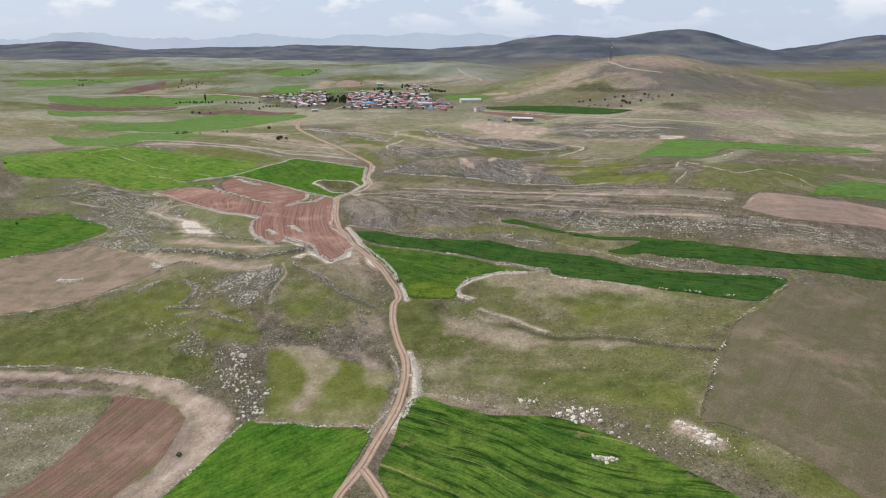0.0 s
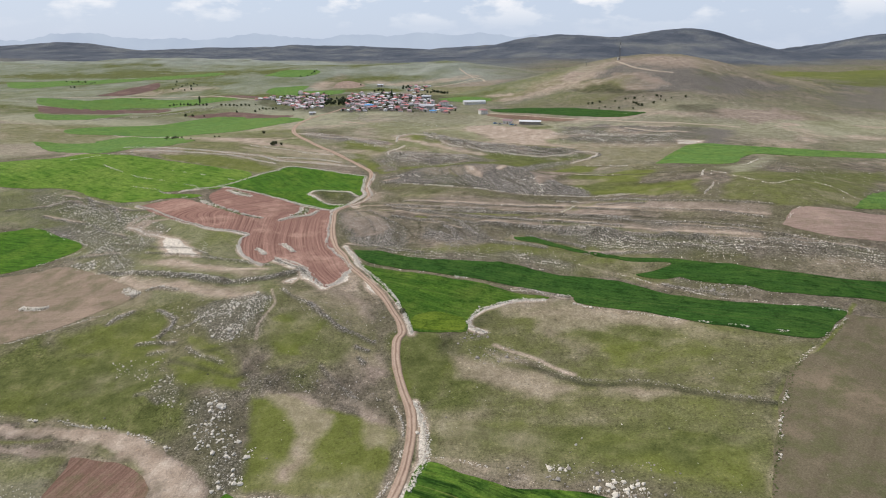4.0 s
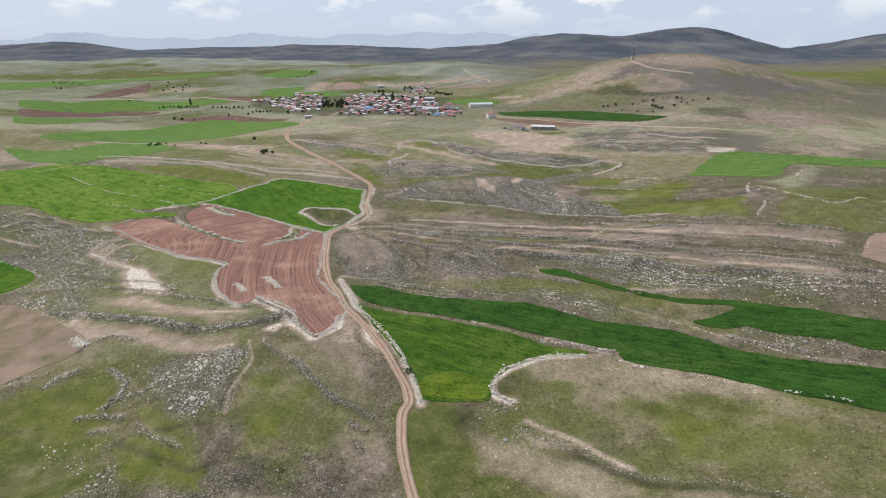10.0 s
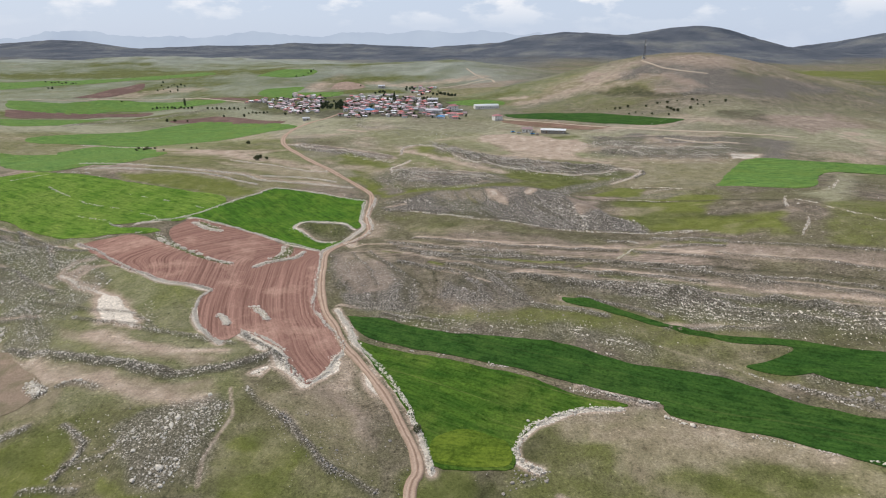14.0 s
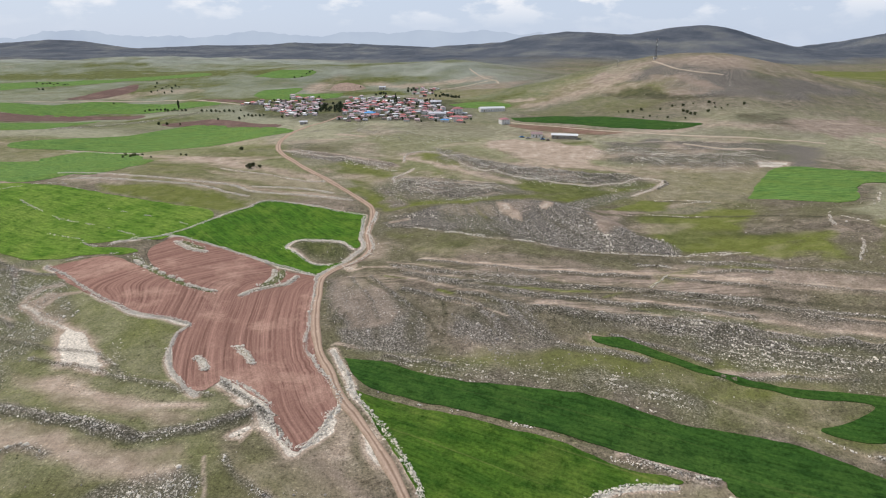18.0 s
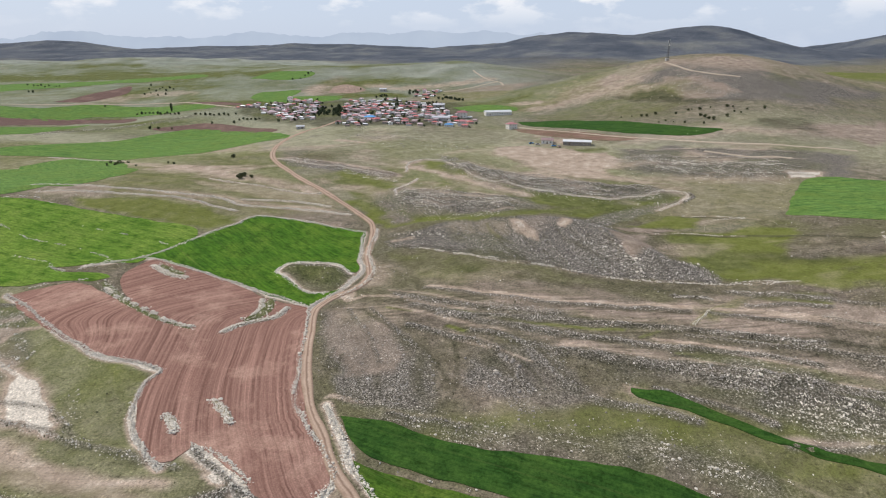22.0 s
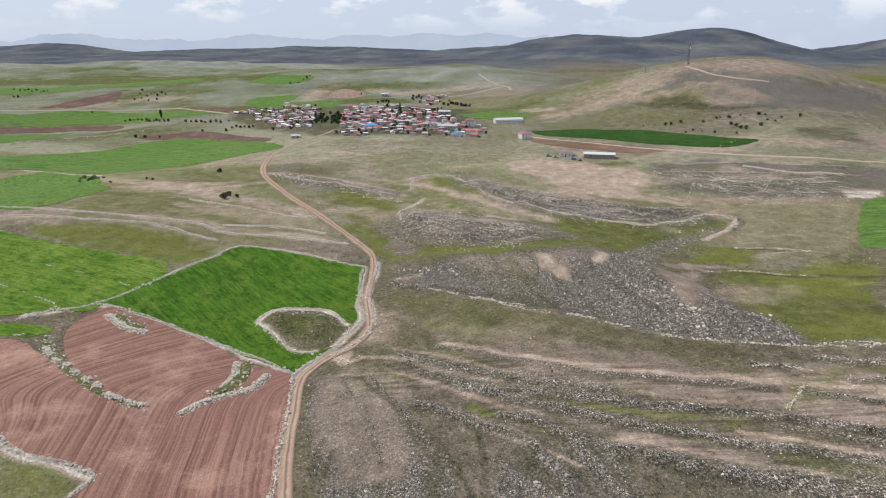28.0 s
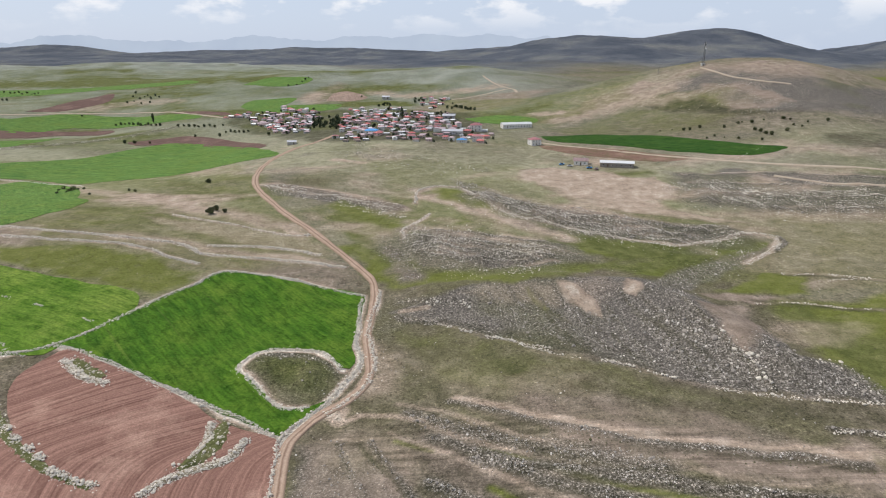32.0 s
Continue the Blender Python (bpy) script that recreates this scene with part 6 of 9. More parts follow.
def area(x, y, outline, feather):
    """1 well within an outline, 0 well outside, with a wavering edge."""
    amount = np.zeros(len(x))
    lo, hi = outline.min(0) - 2 * feather, outline.max(0) + 2 * feather
    pick = np.flatnonzero((x > lo[0]) & (x < hi[0]) & (y > lo[1]) & (y < hi[1]))
    if not len(pick):
        return amount
    px, py = x[pick], y[pick]
    px, py = px + layered(px, py, 4 * feather, 13, 3) * feather * 0.9, py + layered(px, py, 4 * feather, 14, 3) * feather * 0.9
    odd, best = np.zeros(len(pick), bool), np.full(len(pick), 1e12)
    for a, b in zip(outline, np.roll(outline, -1, 0)):
        odd ^= ((a[1] > py) != (b[1] > py)) & (px < (b[0] - a[0]) * (py - a[1]) / (b[1] - a[1] + 1e-12) + a[0])
        ab = b - a
        t = np.clip(((px - a[0]) * ab[0] + (py - a[1]) * ab[1]) / (ab @ ab + 1e-9), 0, 1)
        best = np.minimum(best, (px - a[0] - t * ab[0]) ** 2 + (py - a[1] - t * ab[1]) ** 2)
    deep = np.sqrt(best) * np.where(odd, 1, -1)
    amount[pick] = np.clip(0.5 + deep / (2 * feather), 0, 1)
    return amount


def bed_bands(x, y):
    """Tilted rock beds that strike down the slope: -1..1 across them, and how much they show."""
    wave = x + 5 * value_noise(x, y, 34, 171)
    across = 0.93 * wave + 0.36 * y
    bands = value_noise(across, 0.10 * (0.93 * y - 0.36 * wave), 3.4, 173) + 0.5 * value_noise(across, 0.2 * y, 1.6, 174)
    show = np.exp(-(((x - 30) / 62) ** 4) - ((y - 456) / 36) ** 4) + np.exp(-(((x + 12) / 54) ** 4) - ((y - 366) / 24) ** 4)
    return bands, np.clip(show, 0, 1)


def sward(x, y, areas):
    total = np.zeros(len(x))
    for outline, feather, amount in areas:
        total = np.maximum(total, amount * area(x, y, outline, feather))
    return total


# ---- the lie of the land ----
SPINE_Y = (-1500, 0, 150, 400, 700, 900, 1300, 1700, 2500, 4500, 5200)
SPINE_Z = (-10, -2, 1, 21, 36, 42, 48, 60, 85, 98, 98)
HILLS = [(340, 1045, 54, 125, 110), (640, 1020, 8, 130, 120), (-150, 1440, 34, 330, 150), (-930, 1850, 30, 380, 170), (60, 1320, 14, 90, 90)]
MOUNTAINS = [
    (560, 2950, 76, 230, 330), (1130, 2980, 112, 220, 300), (860, 2900, 8, 500, 300), (2150, 2980, 104, 250, 330), (120, 3300, 30, 350, 300),
    (-2650, 4450, 58, 230, 200), (-3300, 4450, 40, 400, 220), (-1750, 4500, 26, 500, 200), (-800, 4500, 30, 420, 180), (-200, 4300, 16, 500, 200), (-2100, 3300, 16, 500, 220),
]


def closeness(x, y, line, radius):
    """1 on a line, falling off smoothly to its sides, with no raggedness."""
    best = np.full(x.shape, 1e12)
    for a, b in zip(line[:-1], line[1:]):
        ab = b - a
        t = np.clip(((x - a[0]) * ab[0] + (y - a[1]) * ab[1]) / (ab @ ab + 1e-9), 0, 1)
        best = np.minimum(best, (x - a[0] - t * ab[0]) ** 2 + (y - a[1] - t * ab[1]) ** 2)
    return np.exp(-best / radius**2)


def lie(x, y):
    """The height of the land without its small relief."""
    x, y = np.asarray(x, float), np.asarray(y, float)
    z = np.interp(y, SPINE_Y, SPINE_Z)
    for hx, hy, up, rx, ry in HILLS + MOUNTAINS:
        z = z + up * np.exp(-(((x - hx) / rx) ** 2) / 2 - ((y - hy) / ry) ** 2 / 2)
    for kx, ky, r, up in NEAR_KNOLLS + MIDDLE_KNOLLS + FAR_KNOLLS:
        z = z + up * np.exp(-((x - kx) ** 2 + (y - ky) ** 2) / (2 * r * r))
    for line, radius, up in RIDGES:
        z = z + up * closeness(x, y, line, radius)
    return z


ALL_FIELDS = [np.array(o) for o, _, _ in WHEAT + PLOUGHED + FALLOW]


def rough(x, y):
    """Small relief: swells and hummocks, stony banks, rounder far away."""
    x, y = np.asarray(x, float), np.asarray(y, float)
    far = np.clip((y - 700) / 1500, 0, 1)
    z = layered(x, y, 34, 21, 3) * 0.55 + far * layered(x, y, 210, 5, 4) * 7 + far**2 * layered(x, y, 600, 9, 3) * 8
    return z


def banks(x, y):
    high, low = np.zeros(len(x)), np.zeros(len(x))
    for line, radius, amount in OUTCROPS:
        high += reach(x, y, line, radius) * min(amount, 0.85)
    for line, _, _ in STRATA:
        low += reach(x, y, line, 1.7)
    for line, radius, amount in LEDGES:
        low += 0.85 * min(amount, 1) * reach(x, y, line, max(1.2, 0.8 * radius))
    return high * (0.7 + 0.6 * value_noise(x, y, 5, 31)) + low * (0.8 + 0.6 * value_noise(x, y, 6, 33))


def land(x, y):
    """The ground's height at places, as an array."""
    x, y = np.atleast_1d(np.asarray(x, float)), np.atleast_1d(np.asarray(y, float))
    return lie(x, y) + rough(x, y) + banks(x, y)


def level(x, y):
    return float(land([x], [y])[0])


# ---- materials ----
def node(tree, kind, **values):
    n = tree.nodes.new("ShaderNode" + kind)
    for key, value in values.items():
        n.inputs[key].default_value = value
    return n


def fresh(name, roughness=0.9, metallic=0.0):
    m = bpy.data.materials.new(name)
    m.use_nodes = True
    shader = m.node_tree.nodes["Principled BSDF"]
    shader.inputs["Roughness"].default_value, shader.inputs["Metallic"].default_value = roughness, metallic
    shader.inputs["Specular IOR Level"].default_value = 0.3 if roughness < 0.7 or metallic else 0.04
    return m, m.node_tree, shader


def spots(tree, scale, detail=4.0, rough_=0.6, stretch=(1, 1, 1), turn=0.0):
    """Noise at a real size: scale is blobs a metre."""
    coord, place = node(tree, "TexCoord"), node(tree, "Mapping")
    place.inputs["Scale"].default_value = stretch
    place.inputs["Rotation"].default_value = (0, 0, radians(turn))
    n = node(tree, "TexNoise", Scale=scale, Detail=detail, Roughness=rough_)
    tree.links.new(coord.outputs["Object"], place.inputs["Vector"])
    tree.links.new(place.outputs["Vector"], n.inputs["Vector"])
    return n.outputs["Fac"]


def ramp(tree, value, stops):
    r = node(tree, "ValToRGB")
    e = r.color_ramp.elements
    while len(e) < len(stops):
        e.new(0.5)
    for el, (at, colour) in zip(e, stops):
        el.position, el.color = at, (*colour, 1)
    tree.links.new(value, r.inputs["Fac"])
    return r.outputs["Color"]


def blend(tree, amount, a, b, how="MIX"):
    m = node(tree, "MixRGB")
    m.blend_type = how
    for value, slot in ((amount, "Fac"), (a, "Color1"), (b, "Color2")):
        if isinstance(value, (int, float)):
            m.inputs[slot].default_value = value
        elif isinstance(value, tuple):
            m.inputs[slot].default_value = (*value, 1)
        else:
            tree.links.new(value, m.inputs[slot])
    return m.outputs["Color"]


def sums(tree, how, a, b):
    m = node(tree, "Math")
    m.operation = how
    for k, value in enumerate((a, b)):
        if isinstance(value, (int, float)):
            m.inputs[k].default_value = value
        else:
            tree.links.new(value, m.inputs[k])
    return m.outputs[0]


def relief(tree, shader, value, strength, distance):
    b = node(tree, "Bump", Strength=strength, Distance=distance)
    tree.links.new(value, b.inputs["Height"])
    tree.links.new(b.outputs["Normal"], shader.inputs["Normal"])


def ground_material():
    m, t, s = fresh("steppe", 0.95)
    cover, swards = node(t, "Attribute"), node(t, "Attribute")
    cover.attribute_name, swards.attribute_name = "cover", "swards"
    split, other = node(t, "SeparateColor"), node(t, "SeparateColor")
    t.links.new(cover.outputs["Color"], split.inputs["Color"])
    t.links.new(swards.outputs["Color"], other.inputs["Color"])
    fine, mid, wide = spots(t, 1.7, 6, 0.7), spots(t, 0.16, 5, 0.6), spots(t, 0.021, 5, 0.6)
    dry = ramp(t, mid, [(0.30, (0.092, 0.080, 0.060)), (0.5, (0.156, 0.130, 0.102)), (0.72, (0.270, 0.223, 0.182))])
    dry = blend(t, ramp(t, wide, [(0.37, (0, 0, 0)), (0.62, (0.85, 0.85, 0.85))]), dry, (0.128, 0.122, 0.066))
    dry = blend(t, swards.outputs["Alpha"], dry, ramp(t, mid, [(0.32, (0.212, 0.208, 0.132)), (0.7, (0.360, 0.340, 0.242))]))
    # distance haze over the plain, mixed into the ground colour as pale grey-blue
    haze_tint = node(t, "Attribute")
    haze_tint.attribute_name = "haze_tint"
    dry = blend(t, haze_tint.outputs["Fac"], dry, ramp(t, wide, [(0.36, (0.190, 0.210, 0.176)), (0.64, (0.292, 0.308, 0.270))]))
    patch = spots(t, 0.055, 6, 0.68)

    def ragged(value, much=1.1):
        return sums(t, "ADD", value, sums(t, "MULTIPLY", sums(t, "MULTIPLY", sums(t, "SUBTRACT", patch, 0.5), 2 * much), value))

    soft = [(0.10, (0, 0, 0)), (0.70, (1, 1, 1))]
    scree = ramp(t, fine, [(0.30, (0.070, 0.064, 0.055)), (0.47, (0.122, 0.110, 0.096)), (0.58, (0.200, 0.180, 0.160)), (0.70, (0.420, 0.385, 0.350))])
    c = blend(t, ramp(t, ragged(other.outputs["Blue"], 0.8), soft), dry, scree)
    tan = ramp(t, mid, [(0.3, (0.190, 0.150, 0.120)), (0.55, (0.278, 0.222, 0.180)), (0.8, (0.385, 0.320, 0.266))])
    c = blend(t, ramp(t, ragged(other.outputs["Green"], 0.9), soft), c, tan)
    grass = ramp(t, mid, [(0.3, (0.072, 0.083, 0.026)), (0.52, (0.112, 0.124, 0.042)), (0.75, (0.182, 0.176, 0.078))])
    lawn = ramp(t, mid, [(0.3, (0.104, 0.120, 0.028)), (0.52, (0.134, 0.150, 0.037)), (0.75, (0.175, 0.182, 0.062))])
    green = ragged(other.outputs["Red"], 1.0)
    c = blend(t, ramp(t, green, [(0.12, (0, 0, 0)), (0.85, (0.95, 0.95, 0.95))]), c, lawn)
    dull = node(t, "Attribute")
    dull.attribute_name = "dull"
    # dark weeds; below ledges the same colour also paints in shade
    weeds = ramp(t, mid, [(0.3, (0.040, 0.040, 0.024)), (0.52, (0.066, 0.064, 0.040)), (0.75, (0.112, 0.102, 0.070))])
    c = blend(t, ramp(t, ragged(dull.outputs["Fac"], 0.8), [(0.10, (0, 0, 0)), (0.9, (0.85, 0.85, 0.85))]), c, weeds)
    bare = ramp(t, mid, [(0.3, (0.285, 0.220, 0.168)), (0.55, (0.40, 0.320, 0.255)), (0.8, (0.56, 0.475, 0.395))])
    rock = ramp(t, fine, [(0.36, (0.060, 0.056, 0.040)), (0.52, (0.130, 0.116, 0.096)), (0.60, (0.28, 0.254, 0.224)), (0.70, (0.60, 0.550, 0.485))])
    g, b, k = ragged(split.outputs["Red"], 0.5), ragged(split.outputs["Green"], 0.5), ragged(split.outputs["Blue"], 0.5)
    c = blend(t, ramp(t, g, [(0.08, (0, 0, 0)), (0.75, (1, 1, 1))]), c, grass)
    c = blend(t, ramp(t, b, [(0.08, (0, 0, 0)), (0.75, (1, 1, 1))]), c, bare)
    chalk = ramp(t, fine, [(0.3, (0.50, 0.44, 0.37)), (0.7, (0.70, 0.64, 0.56))])
    c = blend(t, ramp(t, sums(t, "MULTIPLY", b, 0.5), [(0.50, (0, 0, 0)), (0.66, (1, 1, 1))]), c, chalk)
    c = blend(t, ramp(t, k, [(0.12, (0, 0, 0)), (0.8, (0.9, 0.9, 0.9))]), c, rock)
    # cloud shade and blue haze of the far hills, painted as ground colour
    hazy_shade = ramp(t, spots(t, 0.006, 5, 0.6), [(0.35, (0.064, 0.076, 0.098)), (0.52, (0.102, 0.113, 0.134)), (0.70, (0.172, 0.176, 0.172))])
    c = blend(t, cover.outputs["Alpha"], c, hazy_shade)
    even = sums(t, "MAXIMUM", sums(t, "MINIMUM", green, 1.0), sums(t, "MINIMUM", other.outputs["Green"], 1.0))
    even = sums(t, "MAXIMUM", even, sums(t, "MULTIPLY", swards.outputs["Alpha"], 0.8))
    calm = sums(t, "SUBTRACT", 0.9, sums(t, "MULTIPLY", even, 0.5))
    speck = ramp(t, spots(t, 0.75, 4, 0.75), [(0.32, (0.28, 0.28, 0.26)), (0.47, (0.97, 0.97, 0.97)), (0.59, (1, 1, 1)), (0.70, (2.1, 2.07, 2.03))])
    c = blend(t, calm, c, speck, "MULTIPLY")
    c = blend(t, calm, c, ramp(t, fine, [(0.30, (0.40, 0.40, 0.39)), (0.5, (0.97, 0.97, 0.97)), (0.70, (1.65, 1.62, 1.58))]), "MULTIPLY")
    # thin worn lines along the beds
    beds = node(t, "Attribute")
    beds.attribute_name = "beds"
    lines = spots(t, 0.5, 5, 0.65, (0.055, 1.0, 1.0), 21)
    c = blend(t, beds.outputs["Fac"], c, ramp(t, lines, [(0.36, (0.66, 0.67, 0.64)), (0.5, (1, 1, 1)), (0.64, (1.30, 1.28, 1.28))]), "MULTIPLY")
    t.links.new(c, s.inputs["Base Color"])
    relief(t, s, fine, 0.8, 0.3)
    return m


def grain(tree, across, along, detail=4.0):
    """Noise drawn out along the drill rows or furrows: blobs a metre across and along them."""
    uv, place = node(tree, "UVMap"), node(tree, "Mapping")
    place.inputs["Scale"].default_value = (across, along, 1)
    n = node(tree, "TexNoise", Scale=1.0, Detail=detail, Roughness=0.6)
    tree.links.new(uv.outputs["UV"], place.inputs["Vector"])
    tree.links.new(place.outputs["Vector"], n.inputs["Vector"])
    return n.outputs["Fac"]


def wheat_material(name, deep, bright, lines, pale=(0.120, 0.172, 0.034), uneven=0.9):
    m, t, s = fresh(name, 0.9)
    streak, patch, fine = grain(t, 0.30, 0.035, 6), spots(t, 0.05, 6, 0.66), spots(t, 1.1, 6, 0.72)
    c = ramp(t, streak, [(0.32, deep), (0.64, bright)])
    pale = tuple(0.3 * a + 0.7 * b for a, b in zip(bright, pale))
    c = blend(t, ramp(t, patch, [(0.44, (0, 0, 0)), (0.72, (uneven, uneven, uneven))]), c, pale)
    c = blend(t, ramp(t, spots(t, 0.20, 6, 0.75), [(0.38, (0.5, 0.5, 0.5)), (0.48, (0, 0, 0))]), c, tuple(0.6 * a for a in deep))
    if lines > 0.5:
        bold = grain(t, 0.42, 0.045, 5)
        c = blend(t, ramp(t, bold, [(0.40, (0.8, 0.8, 0.8)), (0.47, (0, 0, 0))]), c, tuple(0.55 * a for a in deep))
        c = blend(t, ramp(t, bold, [(0.56, (0, 0, 0)), (0.66, (0.7, 0.7, 0.7))]), c, (0.125, 0.165, 0.032))
        c = blend(t, ramp(t, spots(t, 0.085, 4, 0.6), [(0.66, (0, 0, 0)), (0.72, (0.8, 0.8, 0.8))]), c, (0.20, 0.150, 0.085))
    drill = ramp(t, grain(t, 0.55, 0.006, 2), [(0.60, (0, 0, 0)), (0.72, (lines, lines, lines))])
    c = blend(t, drill, c, (0.27, 0.25, 0.095))
    clump = grain(t, 0.9, 0.14, 6)
    c = blend(t, 0.7, c, ramp(t, clump, [(0.34, (0.50, 0.56, 0.46)), (0.5, (1, 1, 1)), (0.68, (1.40, 1.26, 1.2))]), "MULTIPLY")
    c = blend(t, 0.85, c, ramp(t, fine, [(0.3, (0.45, 0.5, 0.4)), (0.52, (1, 1, 1)), (0.72, (1.5, 1.4, 1.3))]), "MULTIPLY")
    t.links.new(c, s.inputs["Base Color"])
    relief(t, s, fine, 0.9, 0.35)
    return m


def plough_material(name, dark, pale, worn=0.7, weeds=0.0, rows=1.0):
    m, t, s = fresh(name, 0.95)
    furrow, patch, fine = grain(t, 1.15, 0.02, 3), spots(t, 0.04, 6, 0.7), spots(t, 2.0, 6, 0.72)
    mean = tuple(0.5 * (a + b) for a, b in zip(dark, pale))
    c = blend(t, rows, mean, ramp(t, furrow, [(0.30, dark), (0.68, pale)]))
    broad = grain(t, 0.30, 0.012, 6)
    c = blend(t, 0.3, c, ramp(t, broad, [(0.34, (0.72, 0.70, 0.70)), (0.5, (1, 1, 1)), (0.66, (1.25, 1.27, 1.28))]), "MULTIPLY")
    c = blend(t, ramp(t, patch, [(0.50, (0, 0, 0)), (0.68, (worn, worn, worn))]), c, tuple(0.60 * p + q for p, q in zip(pale, (0.245, 0.172, 0.134))))
    if weeds:
        c = blend(t, ramp(t, spots(t, 0.11, 6, 0.7), [(0.46, (0, 0, 0)), (0.62, (weeds, weeds, weeds))]), c, (0.108, 0.110, 0.052))
        c = blend(t, ramp(t, spots(t, 0.6, 5, 0.75), [(0.66, (0, 0, 0)), (0.74, (0.8, 0.8, 0.8))]), c, (0.42, 0.37, 0.31))
    c = blend(t, 0.7, c, ramp(t, fine, [(0.3, (0.58, 0.56, 0.54)), (0.5, (1, 1, 1)), (0.72, (1.5, 1.5, 1.5))]), "MULTIPLY")
    t.links.new(c, s.inputs["Base Color"])
    relief(t, s, furrow if rows > 0.6 else fine, 0.9, 0.3)
    return m


def plain_material(name, low, high, scale=1.5, roughness=0.85, metallic=0.0, bump=0.3):
    m, t, s = fresh(name, roughness, metallic)
    n = spots(t, scale, 6, 0.65)
    c = ramp(t, n, [(0.32, low), (0.7, high)])
    each = node(t, "ObjectInfo")
    c = blend(t, 0.55, c, ramp(t, each.outputs["Random"], [(0.0, (0.68, 0.68, 0.68)), (1.0, (1.22, 1.2, 1.18))]), "MULTIPLY")
    t.links.new(c, s.inputs["Base Color"])
    if bump:
        relief(t, s, n, bump, 0.1)
    return m


def stone_material(name, low, middle, high):
    m, t, s = fresh(name, 0.9)
    geo, fine = node(t, "NewGeometry"), spots(t, 3.0, 5, 0.7)
    c = ramp(t, geo.outputs["Random Per Island"], [(0.0, low), (0.55, middle), (1.0, high)])
    each = node(t, "ObjectInfo")
    c = blend(t, 0.3, c, ramp(t, each.outputs["Random"], [(0.0, (0.7, 0.7, 0.7)), (1.0, (1.2, 1.2, 1.2))]), "MULTIPLY")
    c = blend(t, 0.7, c, ramp(t, fine, [(0.3, (0.55, 0.54, 0.5)), (0.55, (1, 1, 1)), (0.8, (1.2, 1.2, 1.2))]), "MULTIPLY")
    t.links.new(c, s.inputs["Base Color"])
    return m


def leaf_material(name, low, high):
    m, t, s = fresh(name, 0.7)
    geo = node(t, "NewGeometry")
    c = ramp(t, geo.outputs["Random Per Island"], [(0.0, low), (1.0, high)])
    t.links.new(c, s.inputs["Base Color"])
    return m


def track_material(name, bare, verge, rut, crown):
    m, t, s = fresh(name, 0.95)
    uv = node(t, "UVMap")
    split = node(t, "SeparateXYZ")
    t.links.new(uv.outputs["UV"], split.inputs["Vector"])
    mid, fine = spots(t, 0.25, 5, 0.6), spots(t, 2.0, 5, 0.7)
    across = sums(t, "ADD", split.outputs["X"], sums(t, "MULTIPLY", sums(t, "SUBTRACT", mid, 0.5), 0.22))
    c = ramp(t, across, [(0.0, verge), (0.16, bare), (0.36, rut), (0.5, crown), (0.64, rut), (0.84, bare), (1.0, verge)])
    c = blend(t, 0.7, c, ramp(t, fine, [(0.3, (0.72, 0.7, 0.68)), (0.5, (1, 1, 1)), (0.75, (1.25, 1.25, 1.25))]), "MULTIPLY")
    c = blend(t, 0.6, c, ramp(t, mid, [(0.3, (0.8, 0.74, 0.7)), (0.7, (1.15, 1.15, 1.15))]), "MULTIPLY")
    t.links.new(c, s.inputs["Base Color"])
    relief(t, s, fine, 0.5, 0.1)
    return m


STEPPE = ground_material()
STONE = stone_material("limestone", (0.215, 0.192, 0.168), (0.41, 0.372, 0.332), (0.90, 0.84, 0.77))
PALE_STONE = stone_material("cleared_limestone", (0.55, 0.50, 0.43), (0.76, 0.70, 0.61), (0.92, 0.86, 0.77))
TRACK, PALE_TRACK = track_material("track_dirt", (0.34, 0.250, 0.190), (0.23, 0.180, 0.130), (0.44, 0.335, 0.265), (0.22, 0.150, 0.110)), track_material("pale_dirt", (0.40, 0.335, 0.265), (0.28, 0.240, 0.180), (0.46, 0.395, 0.325), (0.34, 0.285, 0.220))
WHEATS = [
    wheat_material("young_wheat", (0.031, 0.095, 0.011), (0.084, 0.178, 0.020), 0.15, (0.128, 0.186, 0.030)),
    wheat_material("patchy_wheat", (0.020, 0.064, 0.011), (0.098, 0.178, 0.026), 1.0),
    wheat_material("bright_wheat", (0.066, 0.148, 0.036), (0.150, 0.250, 0.066), 0.25),
    wheat_material("yellow_wheat", (0.055, 0.100, 0.013), (0.125, 0.180, 0.022), 0.1, (0.15, 0.19, 0.03)),
    wheat_material("striped_wheat", (0.058, 0.135, 0.014), (0.140, 0.238, 0.036), 0.12, (0.200, 0.255, 0.060)),
    wheat_material("thin_wheat", (0.026, 0.076, 0.011), (0.076, 0.145, 0.020), 0.3, (0.125, 0.150, 0.036)),
    wheat_material("strip_wheat", (0.019, 0.057, 0.012), (0.042, 0.102, 0.019), 0.1, (0.08, 0.13, 0.03), 0.5),
]
TILTHS = [
    plough_material("ploughed_earth", (0.145, 0.076, 0.060), (0.325, 0.190, 0.152), 0.9),
    plough_material("old_tilth", (0.130, 0.074, 0.055), (0.230, 0.150, 0.116), 0.4, 0.5, 1.0),
    plough_material("pale_tilth", (0.23, 0.158, 0.128), (0.34, 0.255, 0.212), 0.5, 0.3),
    plough_material("dark_tilth", (0.100, 0.060, 0.052), (0.170, 0.112, 0.095), 0.3),
]
FALLOWS = [plough_material("stubble", (0.122, 0.101, 0.066), (0.166, 0.139, 0.094), 0.35, 0.8, 0.2), plough_material("worn_fallow", (0.215, 0.162, 0.120), (0.285, 0.220, 0.168), 0.45, 0.55, 0.3)]
